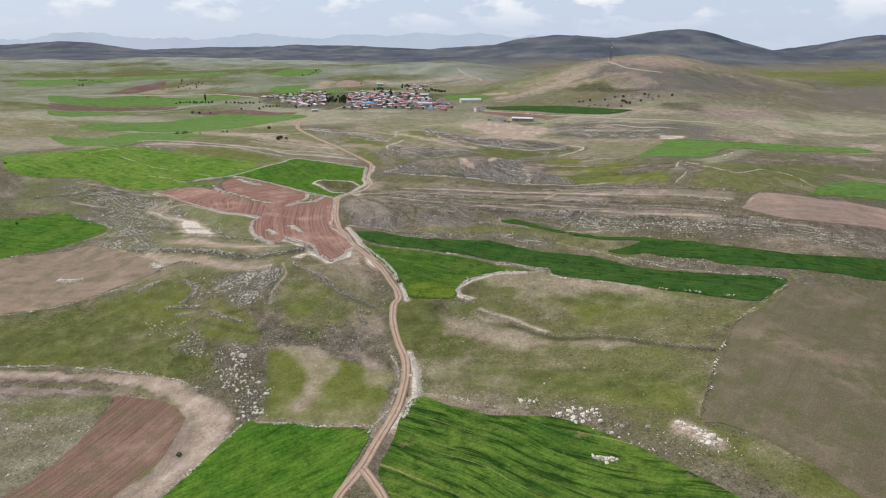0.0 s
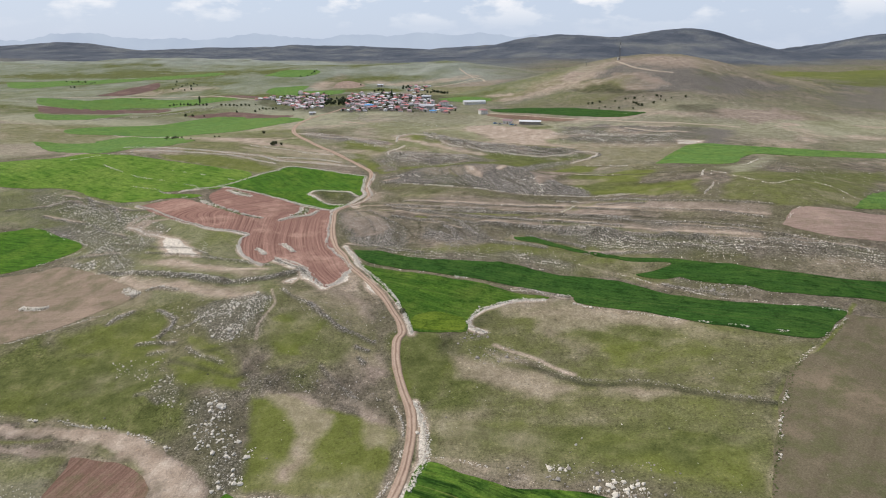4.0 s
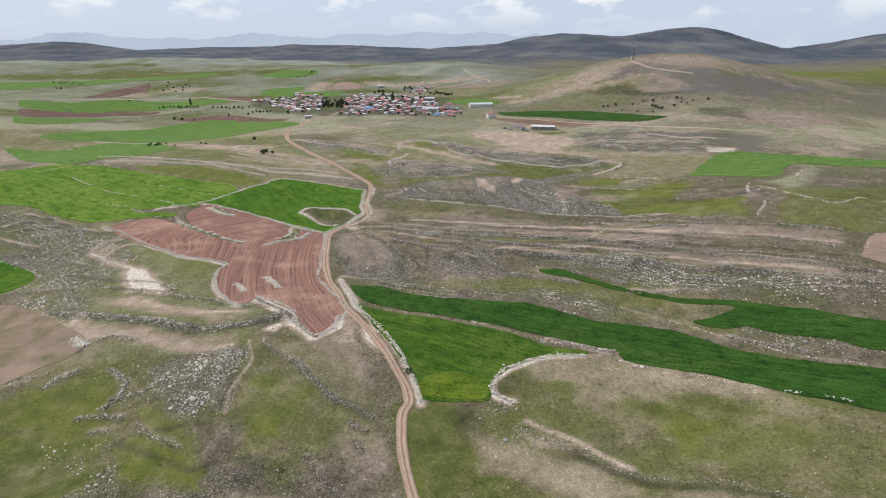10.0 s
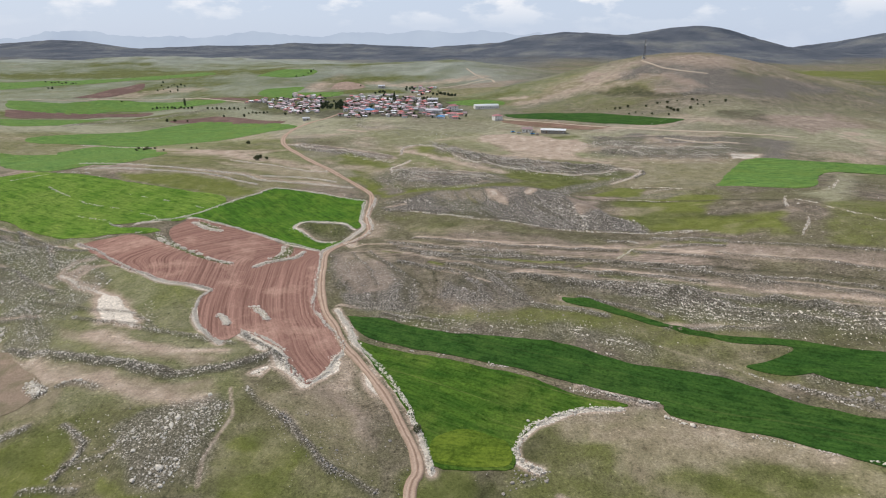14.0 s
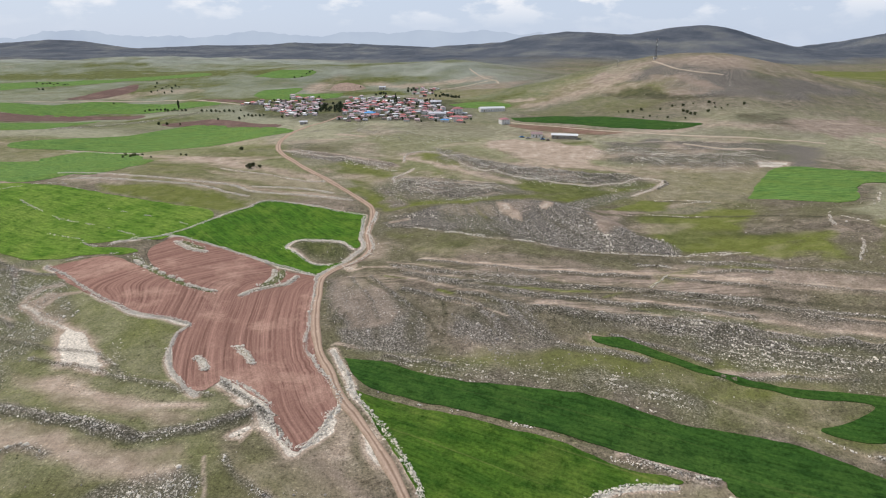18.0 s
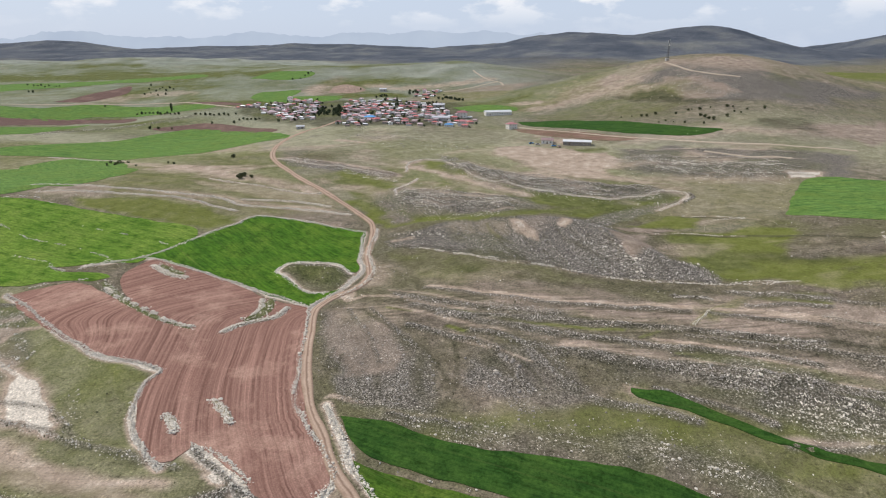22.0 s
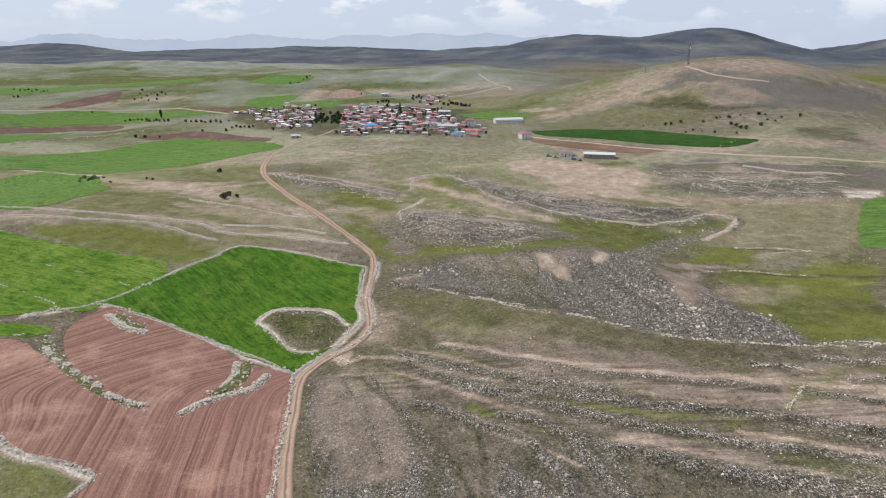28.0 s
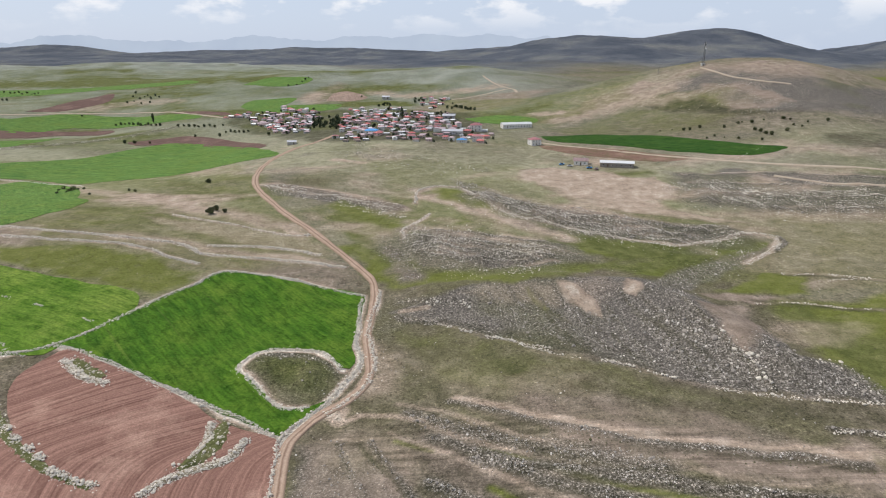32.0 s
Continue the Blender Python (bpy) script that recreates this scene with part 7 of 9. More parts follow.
BARK = plain_material("bark", (0.05, 0.04, 0.03), (0.11, 0.09, 0.07), 6)


# ---- meshes ----
def linked(name, verts, faces, material, parent=None, smooth=False):
    me = bpy.data.meshes.new(name)
    me.from_pydata([tuple(v) for v in verts], [], [tuple(f) for f in faces])
    me.materials.append(material)
    if smooth:
        me.shade_smooth()
    ob = new(name, me)
    ob.parent = parent
    return ob


def quick_mesh(name, verts, faces, material, smooth=False):
    """A mesh from arrays: vertices (n, 3) and faces (m, 3 or 4)."""
    me = bpy.data.meshes.new(name)
    n, k = faces.shape
    me.vertices.add(len(verts))
    me.vertices.foreach_set("co", np.ascontiguousarray(verts, np.float32).ravel())
    me.loops.add(n * k)
    me.loops.foreach_set("vertex_index", np.ascontiguousarray(faces, np.int32).ravel())
    me.polygons.add(n)
    me.polygons.foreach_set("loop_start", np.arange(0, n * k, k, dtype=np.int32))
    me.polygons.foreach_set("use_smooth", np.full(n, smooth))
    me.materials.append(material)
    me.update(calc_edges=True)
    return me


# ---- the ground ----
def spread(lo, hi, first, growth):
    out, step = [lo], first
    while out[-1] < hi:
        out.append(out[-1] + step)
        step *= growth
    return out


rows_y = [-1500, -900, -500, -250, -100, 0, 40, 70] + list(np.arange(90, 510, 0.95)) + spread(510, 4880, 1.1, 1.0072)
rows_y = np.array(rows_y)
inner = np.linspace(-1, 1, 801)
outer = np.array([1.06, 1.15, 1.3, 1.6, 2.2, 3.5, 6.0])
cols = np.concatenate([-outer[::-1], inner, outer])
half = np.interp(rows_y, [-1500, 0, 100, 500, 4880], [900, 150, 175, 480, 3900])
gx = (half[:, None] * cols[None, :]).ravel()
gy = np.repeat(rows_y, len(cols))
gz = land(gx, gy)
cover = np.zeros((len(gx), 4), np.float32)
cover[:, 3] = 1
for line, radius, amount in GRASS:
    cover[:, 0] = np.maximum(cover[:, 0], amount * reach(gx, gy, line, radius))
for line, radius, amount in BARE:
    cover[:, 1] = np.maximum(cover[:, 1], amount * reach(gx, gy, line, radius))
for line, radius, amount in OUTCROPS:
    cover[:, 2] = np.maximum(cover[:, 2], (0.22 if line[:, 1].mean() < 235 else 0.6 if line[:, 1].mean() < 480 else 0.5) * min(amount, 1.2) * reach(gx, gy, line, radius))
patchy = np.clip(0.55 + layered(gx, gy, 16, 43, 2), 0, 1)
for line, _, _ in STRATA:
    cover[:, 1] = np.maximum(cover[:, 1], 0.85 * reach(gx, gy, line + (0, 2.2), 1.6) * patchy)
    cover[:, 2] = np.maximum(cover[:, 2], 0.8 * reach(gx, gy, line, 1.5))
for line, radius, amount in LEDGES:
    cover[:, 2] = np.maximum(cover[:, 2], min(1.0, 0.15 + 0.9 * amount) * reach(gx, gy, line, max(1.2, 1.3 * radius)))
    cover[:, 1] = np.maximum(cover[:, 1], 0.4 * amount * reach(gx, gy, line + (0, 1.2 * max(1.1, radius)), 1.1) * patchy)
for outline, size, amount in STONY:
    cover[:, 2] = np.maximum(cover[:, 2], min(0.65, 0.75 * amount) * area(gx, gy, outline, 1.5))
for outline, feather, amount in SANDY:
    cover[:, 1] = np.maximum(cover[:, 1], amount * area(gx, gy, outline, feather))
bands, shown = bed_bands(gx, gy)
cover[:, 2] *= 1 + 0.7 * shown * np.clip(bands, -1, 1)
for line, _, solid in WALLS:
    cover[:, 1] = np.maximum(cover[:, 1], ((1.9 if line[:, 1].mean() < 480 else 0.9) if solid > 0.9 else 0.25) * reach(gx, gy, line, 1.4))
# alpha: far land that takes the painted cloud shade and haze
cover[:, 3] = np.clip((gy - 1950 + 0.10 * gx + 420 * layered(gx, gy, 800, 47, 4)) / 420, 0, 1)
cover[:, 0] *= 1 - 0.8 * np.clip(cover[:, 2], 0, 1)
cover[:, 0] += 0.35 * np.clip(layered(gx, gy, 60, 41, 3), 0, 1)
worn = 0.10 * np.clip((gy - 480) / 120, 0, 1) * (gy < 760)
worn = worn + (0.3 + 0.35 * np.clip((gy - 400) / 160, 0, 1) - 0.45 * np.clip((gy - 640) / 200, 0, 1)) * np.clip(layered(gx, 1.6 * gy, 45, 51, 4) - 0.2, 0, 1)
fresh_grass = sward(gx, gy, STRAW)
cover[:, 1] = np.maximum(cover[:, 1], np.minimum(cover[:, 1] + worn * (1 - np.clip(1.2 * fresh_grass, 0, 1)), 0.8))
plain = np.clip((gy - 780) / 150, 0, 1) * np.clip((1900 - gy) / 300, 0, 1) * np.clip((100 - gx) / 200, 0, 1)
cover[:, 0] = np.minimum(cover[:, 0] + plain * (0.22 + 0.5 * np.clip(layered(gx, 2 * gy, 130, 57, 3), 0, 1)), 1.2)
swards = np.zeros((len(gx), 4), np.float32)
swards[:, 0], swards[:, 1], swards[:, 2] = sward(gx, gy, MEADOW), sward(gx, gy, TAN), sward(gx, gy, SCREE)
for line, radius, amount in LUSH:
    swards[:, 0] = np.maximum(swards[:, 0], amount * reach(gx, gy, line, max(1.0, radius)))
swards[:, 2] *= 1 + 0.6 * shown * np.clip(bands, -1, 0.5)
dull = sward(gx, gy, THICK)
for line, radius, amount in DULL:
    dull = np.maximum(dull, amount * reach(gx, gy, line, max(1.0, radius)))
# dark strip under each ledge: weeds, plus the ledge's shadow put into colour
for line, radius, amount in LEDGES:
    dull = np.maximum(dull, 0.75 * min(amount, 1) * reach(gx, gy, line - (0, 1.3 * max(1.1, radius)), max(1.0, 0.8 * radius)))
dull = np.maximum(dull, 1.1 * shown * np.clip(-bands - 0.05, 0, 1) * np.clip(3 * cover[:, 2], 0, 1))
cover[:, 2] += 0.45 * np.clip(layered(gx, gy, 38, 61, 4) - 0.3, 0, 1) * (gy < 900) * (1 - np.clip(swards[:, 0], 0, 1))
sunk = np.zeros(len(gx), bool)
for outline in ALL_FIELDS:
    deep = inside(gx, gy, outline)
    for ox, oy in ((1.7, 0), (-1.7, 0), (0, 1.9), (0, -1.9)):
        deep &= inside(gx + ox, gy + oy, outline)
    sunk |= deep
gz[sunk] -= 0.25
nr, nc = len(rows_y), len(cols)
corner = (np.arange(nr - 1)[:, None] * nc + np.arange(nc - 1)[None, :]).ravel()
ground_faces = np.stack([corner, corner + 1, corner + nc + 1, corner + nc], 1)
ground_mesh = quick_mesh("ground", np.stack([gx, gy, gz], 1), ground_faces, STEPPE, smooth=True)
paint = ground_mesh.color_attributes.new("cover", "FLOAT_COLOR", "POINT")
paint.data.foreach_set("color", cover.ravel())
straw = np.clip((gy - 500) / 110, 0, 1) * np.clip((2300 - gy) / 300, 0, 1) * np.clip(0.66 + 0.3 * np.clip((gy - 600) / 300, 0, 1) + 0.6 * layered(gx, 1.5 * gy, 90, 151, 3), 0, 1)
straw *= 1 - 0.7 * np.clip((gx - 60) / 160, 0, 1) * np.clip((gy - 480) / 100, 0, 1) * np.clip((370 - gx) / 100, 0, 1) * np.clip((680 - gy) / 80, 0, 1)
straw *= 1 - 0.8 * np.clip((gy - 700) / 120, 0, 1) * np.clip((gx + 60) / 160, 0, 1)
swards[:, 3] = np.maximum(straw, fresh_grass)
ground_mesh.attributes.new("beds", "FLOAT", "POINT").data.foreach_set("value", sward(gx, gy, BEDS).astype(np.float32))
ground_mesh.attributes.new("dull", "FLOAT", "POINT").data.foreach_set("value", dull.astype(np.float32))
# how much haze is painted onto the far plain
haze_tint = np.clip((gy - 780) / 450, 0, 1) * np.clip((2250 - gy) / 300, 0, 1) * np.clip(0.95 - (gx - 20) / 250, 0.0, 0.95)
ground_mesh.attributes.new("haze_tint", "FLOAT", "POINT").data.foreach_set("value", haze_tint.astype(np.float32))
ground_mesh.color_attributes.new("swards", "FLOAT_COLOR", "POINT").data.foreach_set("color", swards.ravel())
ground = tagged(new("ground", ground_mesh), "rolling dry steppe with sparse grass and stones", "ground", kind="structure")


# ---- fields ----
from mathutils.geometry import delaunay_2d_cdt


def field(name, outline, material, label, rise, spacing, rows=None, fray=1.0):
    """A field as a slab of crop or tilth on the land, with a ragged edge."""
    ring = smooth_line(np.vstack([outline, outline[:1]]), spacing)[:-1]
    ring = ring + np.stack([layered(ring[:, 0], ring[:, 1], 8, 71, 2), layered(ring[:, 0], ring[:, 1], 8, 72, 2)], 1) * min(0.9, spacing * 0.25) * fray
    lo, hi = ring.min(0), ring.max(0)
    xs, ys = np.meshgrid(np.arange(lo[0], hi[0], spacing), np.arange(lo[1], hi[1], spacing))
    xs, ys = xs.ravel() + RNG.uniform(-0.3, 0.3, xs.size) * spacing, ys.ravel() + RNG.uniform(-0.3, 0.3, ys.size) * spacing
    keep = inside(xs, ys, ring)
    for a in ring[:: max(1, len(ring) // 4000)]:
        keep &= (xs - a[0]) ** 2 + (ys - a[1]) ** 2 > (0.45 * spacing) ** 2
    pts = np.vstack([ring, np.stack([xs, ys], 1)[keep]])
    n = len(ring)
    co, _, faces, *_ = delaunay_2d_cdt([Vector(p) for p in pts], [(i, (i + 1) % n) for i in range(n)], [], 1, 1e-4)
    co = np.array([tuple(c) for c in co])
    top = land(co[:, 0], co[:, 1]) + rise * (1 + 0.25 * value_noise(co[:, 0], co[:, 1], 4, 81))
    verts = np.column_stack([co, top])
    faces = [tuple(f) for f in faces]
    foot = land(ring[:, 0], ring[:, 1])
    base = len(verts)
    skirt = [(base + i, base + n + i, base + n + (i + 1) % n, base + (i + 1) % n) for i in range(n)]
    verts = np.vstack([verts, np.column_stack([ring, foot + rise * 0.9]), np.column_stack([ring, foot - 0.9])])
    ob = linked(name, verts, faces + skirt, material, smooth=True)
    flat = verts[:, :2] - outline.mean(0)
    main = np.linalg.eigh(np.cov((outline - outline.mean(0)).T))[1][:, 1]
    across = rows(verts[:, 0], verts[:, 1]) if rows else flat @ np.array([-main[1], main[0]]) + 1.2 * value_noise(verts[:, 0], verts[:, 1], 40, 83)
    uv = ob.data.uv_layers.new(name="UVMap")
    ids = np.zeros(len(ob.data.loops), np.int32)
    ob.data.loops.foreach_get("vertex_index", ids)
    uv.data.foreach_set("uv", np.stack([across[ids], (flat @ main)[ids]], 1).astype(np.float32).ravel())
    return tagged(ob, label, "field", name.replace("_", " ") + "s")


def spacing_for(outline):
    return float(np.clip((outline[:, 1].mean() - 60) / 110, 1.6, 9.0))


def along_the_slope(x, y):
    """Drill rows that wind with the lie of a slope."""
    return 0.86 * y + 0.5 * x + 6 * value_noise(x, y, 46, 84) + 2.0 * value_noise(x, y, 17, 85)


def along_the_track(x, y):
    """Furrows that follow the track, and swing round in the upper part of the field."""
    line, best = smooth_line(TRACKS[0][0], 4.0), np.full(len(x), 1e9)
    for a in line:
        best = np.minimum(best, (x - a[0]) ** 2 + (y - a[1]) ** 2)
    up = 1 / (1 + np.exp(-(y - 400 - 0.25 * (x + 110)) / 5))
    return (1 - up) * np.sqrt(best) + up * (-0.62 * x + 0.78 * y - 330)


for k, (outline, _, _) in enumerate(WHEAT):
    last = k == len(WHEAT) - 1
    stuff = WHEATS[3] if last else WHEATS[1] if k == 1 else WHEATS[6] if k in (2, 4, 10) else WHEATS[5] if k == 3 else WHEATS[4] if k == 7 else WHEATS[2] if k in (8, 9) or k > 10 else WHEATS[0]
    words = "yellowing thin corner of a wheat field" if last else "patchy green wheat field with pale drill lines" if k == 1 else "bright green field of young wheat among stone lines" if stuff is WHEATS[2] else "dense dark green field of young wheat"
    field("wheat_field", outline, stuff, words, 0.26 if last else 0.18, spacing_for(outline), along_the_slope if k == 1 else None)
for k, (outline, _, _) in enumerate(PLOUGHED):
    field("ploughed_field", outline, TILTHS[0] if k == 0 else TILTHS[3] if k in (3, 5, 6, 7) else TILTHS[2] if k in (2, 8) else TILTHS[1], "ploughed field of reddish brown earth with furrows", 0.06 if k == 1 else 0.15, spacing_for(outline), along_the_track if k == 0 else None, 2.2 if k == 1 else 1.0)
for k, (outline, _, _) in enumerate(FALLOW):
    field("fallow_field", outline, FALLOWS[k], "dull brown fallow field with thin stubble", 0.1, spacing_for(outline), None, 1.8)


# ---- tracks ----
def track(name, line, half_width, label, dirt):
    mid = smooth_line(line, 1.5)
    side = np.gradient(mid, axis=0)
    side = np.stack([side[:, 1], -side[:, 0]], 1) / (np.hypot(side[:, 0], side[:, 1])[:, None] + 1e-9)
    across, dip = np.array([-1.25, -1, -0.62, -0.42, -0.2, 0, 0.2, 0.42, 0.62, 1, 1.25]), np.array([-0.5, 0.16, 0.14, 0.05, 0.13, 0.18, 0.13, 0.05, 0.14, 0.16, -0.5])
    wide = 0.64 * half_width * (1 + 0.16 * layered(mid[:, 0], mid[:, 1], 11, 91, 2)) * (1 + 0.4 * np.clip((mid[:, 1] - 480) / 80, 0, 1))
    p = mid[:, None, :] + side[:, None, :] * (across[None, :, None] * wide[:, None, None])
    flat = p.reshape(-1, 2)
    heart = land(mid[:, 0], mid[:, 1])
    z = 0.5 * land(flat[:, 0], flat[:, 1]).reshape(len(mid), -1) + 0.5 * heart[:, None] + dip[None, :] + 0.12
    verts = np.column_stack([flat, z.ravel()])
    k = len(across)
    c = (np.arange(len(mid) - 1)[:, None] * k + np.arange(k - 1)[None, :]).ravel()
    faces = np.stack([c, c + k, c + k + 1, c + 1], 1)
    me = quick_mesh(name, verts, faces, dirt, smooth=True)
    uv = me.uv_layers.new(name="UVMap")
    u = np.tile((across + 1.25) / 2.5, len(mid))
    v = np.repeat(np.arange(len(mid)) * 0.2, k)
    ids = faces.ravel()
    uv.data.foreach_set("uv", np.stack([u[ids], v[ids]], 1).astype(np.float32).ravel())
    return tagged(new(name, me), label, "track", kind="structure")


for k, (line, half_width, _) in enumerate(TRACKS):
    track("road" if k == 0 else "track", line, half_width, "pale reddish dirt farm track with two wheel ruts" if k < 2 else "narrow pale dirt track over the steppe", TRACK if k < 2 else PALE_TRACK)


# ---- stones ----
PHI = (1 + 5**0.5) / 2
ICO_V = np.array([(a, b, 0) for a in (-1, 1) for b in (-PHI, PHI)] + [(0, a, b) for a in (-1, 1) for b in (-PHI, PHI)] + [(b, 0, a) for a in (-1, 1) for b in (-PHI, PHI)]) / 1.9
bm = bmesh.new()
for v in ICO_V:
    bm.verts.new(v)
bmesh.ops.convex_hull(bm, input=bm.verts)
bm.verts.index_update()
ICO_V = np.array([tuple(v.co) for v in bm.verts])
ICO_F = np.array([[v.index for v in f.verts] for f in bm.faces])
bm.free()
SHAPES = [ICO_V * RNG.uniform(0.72, 1.18, (len(ICO_V), 1)) * (1, 0.8, 0.62) for _ in range(8)]


OCT_V = np.array([(1, 0.2, -0.4), (-0.1, 1, -0.4), (-1, -0.2, -0.4), (0.1, -1, -0.4), (0.35, 0.2, 0.75), (-0.35, -0.15, 0.8)], float)
OCT_F = np.array([(0, 1, 4), (1, 2, 5), (1, 5, 4), (2, 3, 5), (3, 0, 4), (3, 4, 5)])
CHIPS = [OCT_V * RNG.uniform(0.7, 1.25, (6, 1)) * (1, 0.85, 0.72) for _ in range(12)]


FLAGS = [c * (1, 1, 0.62) for c in CHIPS]


def rubble_mesh(name, places, sizes, shapes=CHIPS, corners=OCT_F, material=STONE):
    """Many small stones in one mesh; each keeps its own edges."""
    n, each = len(places), len(shapes[0])
    pick, turn = RNG.integers(0, len(shapes), n), RNG.uniform(0, 2 * np.pi, n)
    body = np.array(shapes)[pick] * sizes[:, None, None]
    c, s = np.cos(turn)[:, None], np.sin(turn)[:, None]
    x, y = body[:, :, 0] * c - body[:, :, 1] * s, body[:, :, 0] * s + body[:, :, 1] * c
    verts = np.stack([x + places[:, None, 0], y + places[:, None, 1], body[:, :, 2] + places[:, None, 2]], -1).reshape(-1, 3)
    faces = (corners[None] + (np.arange(n) * each)[:, None, None]).reshape(-1, 3)
    return quick_mesh(name, verts, faces, material)


STONES = [quick_mesh("stone", s, ICO_F, STONE) for s in SHAPES]
PALE_STONES = [quick_mesh("stone", s, ICO_F, PALE_STONE) for s in SHAPES]


def heap(name, places, sizes, label, category, group, apart, shapes=CHIPS, material=STONE):
    """A thing of stones: its largest are parts of their own, the rest is rubble."""
    thing = tagged(new(name), label, category, group)
    order = np.argsort(-sizes)
    big, rest = order[:apart], order[apart:]
    heart = places.mean(0)
    thing.location = heart
    for i in big:
        ob = new("stone", (PALE_STONES if material is PALE_STONE else STONES)[int(RNG.integers(0, len(STONES)))])
        ob.parent = thing
        ob.matrix_basis = Matrix.Translation(places[i] - heart) @ Matrix.Rotation(float(RNG.uniform(0, 6.28)), 4, "Z") @ Matrix.Scale(float(sizes[i]), 4)
    if len(rest):
        ob = new("rubble", rubble_mesh("rubble", places[rest] - heart, sizes[rest], shapes, OCT_F, material))
        ob.parent = thing
        ob["kind"] = "stuff"
    return thing


def off_fields(p):
    for outline in ALL_FIELDS:
        p = p[~inside(p[:, 0], p[:, 1], outline)]
    return p


for line, _, solid in WALLS:
    mid = smooth_line(line, 0.6)
    far = float(mid[:, 1].mean())
    if far > 560:
        mid = mid[::2]
    turns = (16 if far < 560 else 9) if solid > 0.9 else 4 if solid > 0.5 else 2
    p = np.repeat(mid, turns, 0)
    body = (0.64 if solid > 0.9 else 0.34) + (0.26 if solid > 0.9 else 0.1) * layered(p[:, 0], p[:, 1], 13, 104, 2)
    off = RNG.normal(0, 1, p.shape) * body[:, None]
    p = p + off + np.stack([layered(p[:, 0], p[:, 1], 9, 101, 2), layered(p[:, 0], p[:, 1], 9, 102, 2)], 1) * 0.55
    keep = value_noise(p[:, 0], p[:, 1], 5, 103) > (-0.85 if solid > 0.9 else -0.1)
    p, off = p[keep], off[keep]
    size = RNG.gamma(3.2, 0.055, len(p)) + (0.10 if far > 560 else 0.04)
    z = land(p[:, 0], p[:, 1]) + size * 0.2 + 0.8 * solid * RNG.random(len(p)) * np.exp(-(off**2).sum(1) / 0.5)
    heap("stone_wall", np.column_stack([p, z]), size, "low tumbled dry stone wall of pale limestone" if solid > 0.9 else "sparse line of stones along a field edge", "stone wall", "dry stone walls", 26 if far < 560 else 10, FLAGS, PALE_STONE)

for line, radius, amount in OUTCROPS:
    mid = smooth_line(line, 2.0)
    far = float(mid[:, 1].mean())
    length = np.hypot(*np.diff(line, axis=0).T).sum() + radius
    count = int(min(6500, length * radius * amount * (3.0 if far < 500 else 1.0)))
    near = RNG.integers(0, len(mid), count)
    heading = np.gradient(mid, axis=0)[near]
    heading /= np.hypot(heading[:, 0], heading[:, 1])[:, None] + 1e-9
    # stones gather along the edges of tilted beds
    bed = np.round(RNG.normal(0, radius * 0.62, count) / 2.6) * 2.6 + RNG.normal(0, 0.42, count)
    p = mid[near] + np.stack([-heading[:, 1], heading[:, 0]], 1) * bed[:, None] + heading * RNG.normal(0, 1.4, (count, 1))
    p = p[layered(p[:, 0], p[:, 1], 9, 111, 3) > (0.12 if far < 235 else -0.05) - 0.5 * RNG.random(len(p)) ** 2]
    if far < 235:
        p = p[layered(p[:, 0], p[:, 1], 4.5, 113, 2) > 0.0 - 0.6 * RNG.random(len(p)) ** 3]
    p = off_fields(p)
    if len(p) < 8:
        continue
    size = (RNG.gamma(1.1, 0.17, len(p)) + 0.06) if far < 235 else RNG.gamma(1.3, 0.08, len(p)) + (0.07 if far < 500 else 0.15)
    z = land(p[:, 0], p[:, 1]) + size * 0.1
    heap("rock_outcrop", np.column_stack([p, z]), size, "weathered pale limestone rocks scattered over thin turf", "rocks", "rock outcrops", 24, CHIPS, STONE if far < 235 else PALE_STONE)

for line, _, _ in STRATA:
    mid = smooth_line(line, 0.5)
    far = float(mid[:, 1].mean())
    p = np.repeat(mid, 4 if far < 480 else 3, 0)
    p = p + RNG.normal(0, 0.62, p.shape)
    p = off_fields(p[layered(p[:, 0], p[:, 1], 9, 121, 2) > -0.28])
    if len(p) < 8:
        continue
    size = RNG.gamma(1.4, 0.05, len(p)) + (0.055 if far < 420 else 0.09)
    heap("rock_ledge", np.column_stack([p, land(p[:, 0], p[:, 1]) + size * 0.15]), size, "broken edge of a pale rock bed in the turf", "rocks", "rock ledges", 8)


for line, radius, amount in LEDGES:
    mid = smooth_line(line, 0.6)
    reach_ = max(0.8, 1.15 * radius)
    count = int(min(4000, 0.6 * len(mid) * 2 * reach_ * (0.3 + 0.8 * amount) * 3.0))
    heading = np.gradient(mid, axis=0)
    heading /= np.hypot(heading[:, 0], heading[:, 1])[:, None] + 1e-9
    pick = RNG.integers(0, len(mid), count)
    p = mid[pick] + np.stack([-heading[pick, 1], heading[pick, 0]], 1) * RNG.normal(0, 0.6 * reach_, (count, 1)) + RNG.normal(0, 0.5, (count, 2))
    p = off_fields(p[layered(p[:, 0], p[:, 1], 7, 123, 2) > -0.35])
    if len(p) < 6:
        continue
    size = RNG.gamma(1.4, 0.075, len(p)) + 0.08
    heap("rock_ledge", np.column_stack([p, land(p[:, 0], p[:, 1]) + size * 0.15]), size, "broken edge of a pale rock bed in the turf", "rocks", "rock ledges", 7, CHIPS, PALE_STONE if line[:, 0].mean() < -66 else STONE)

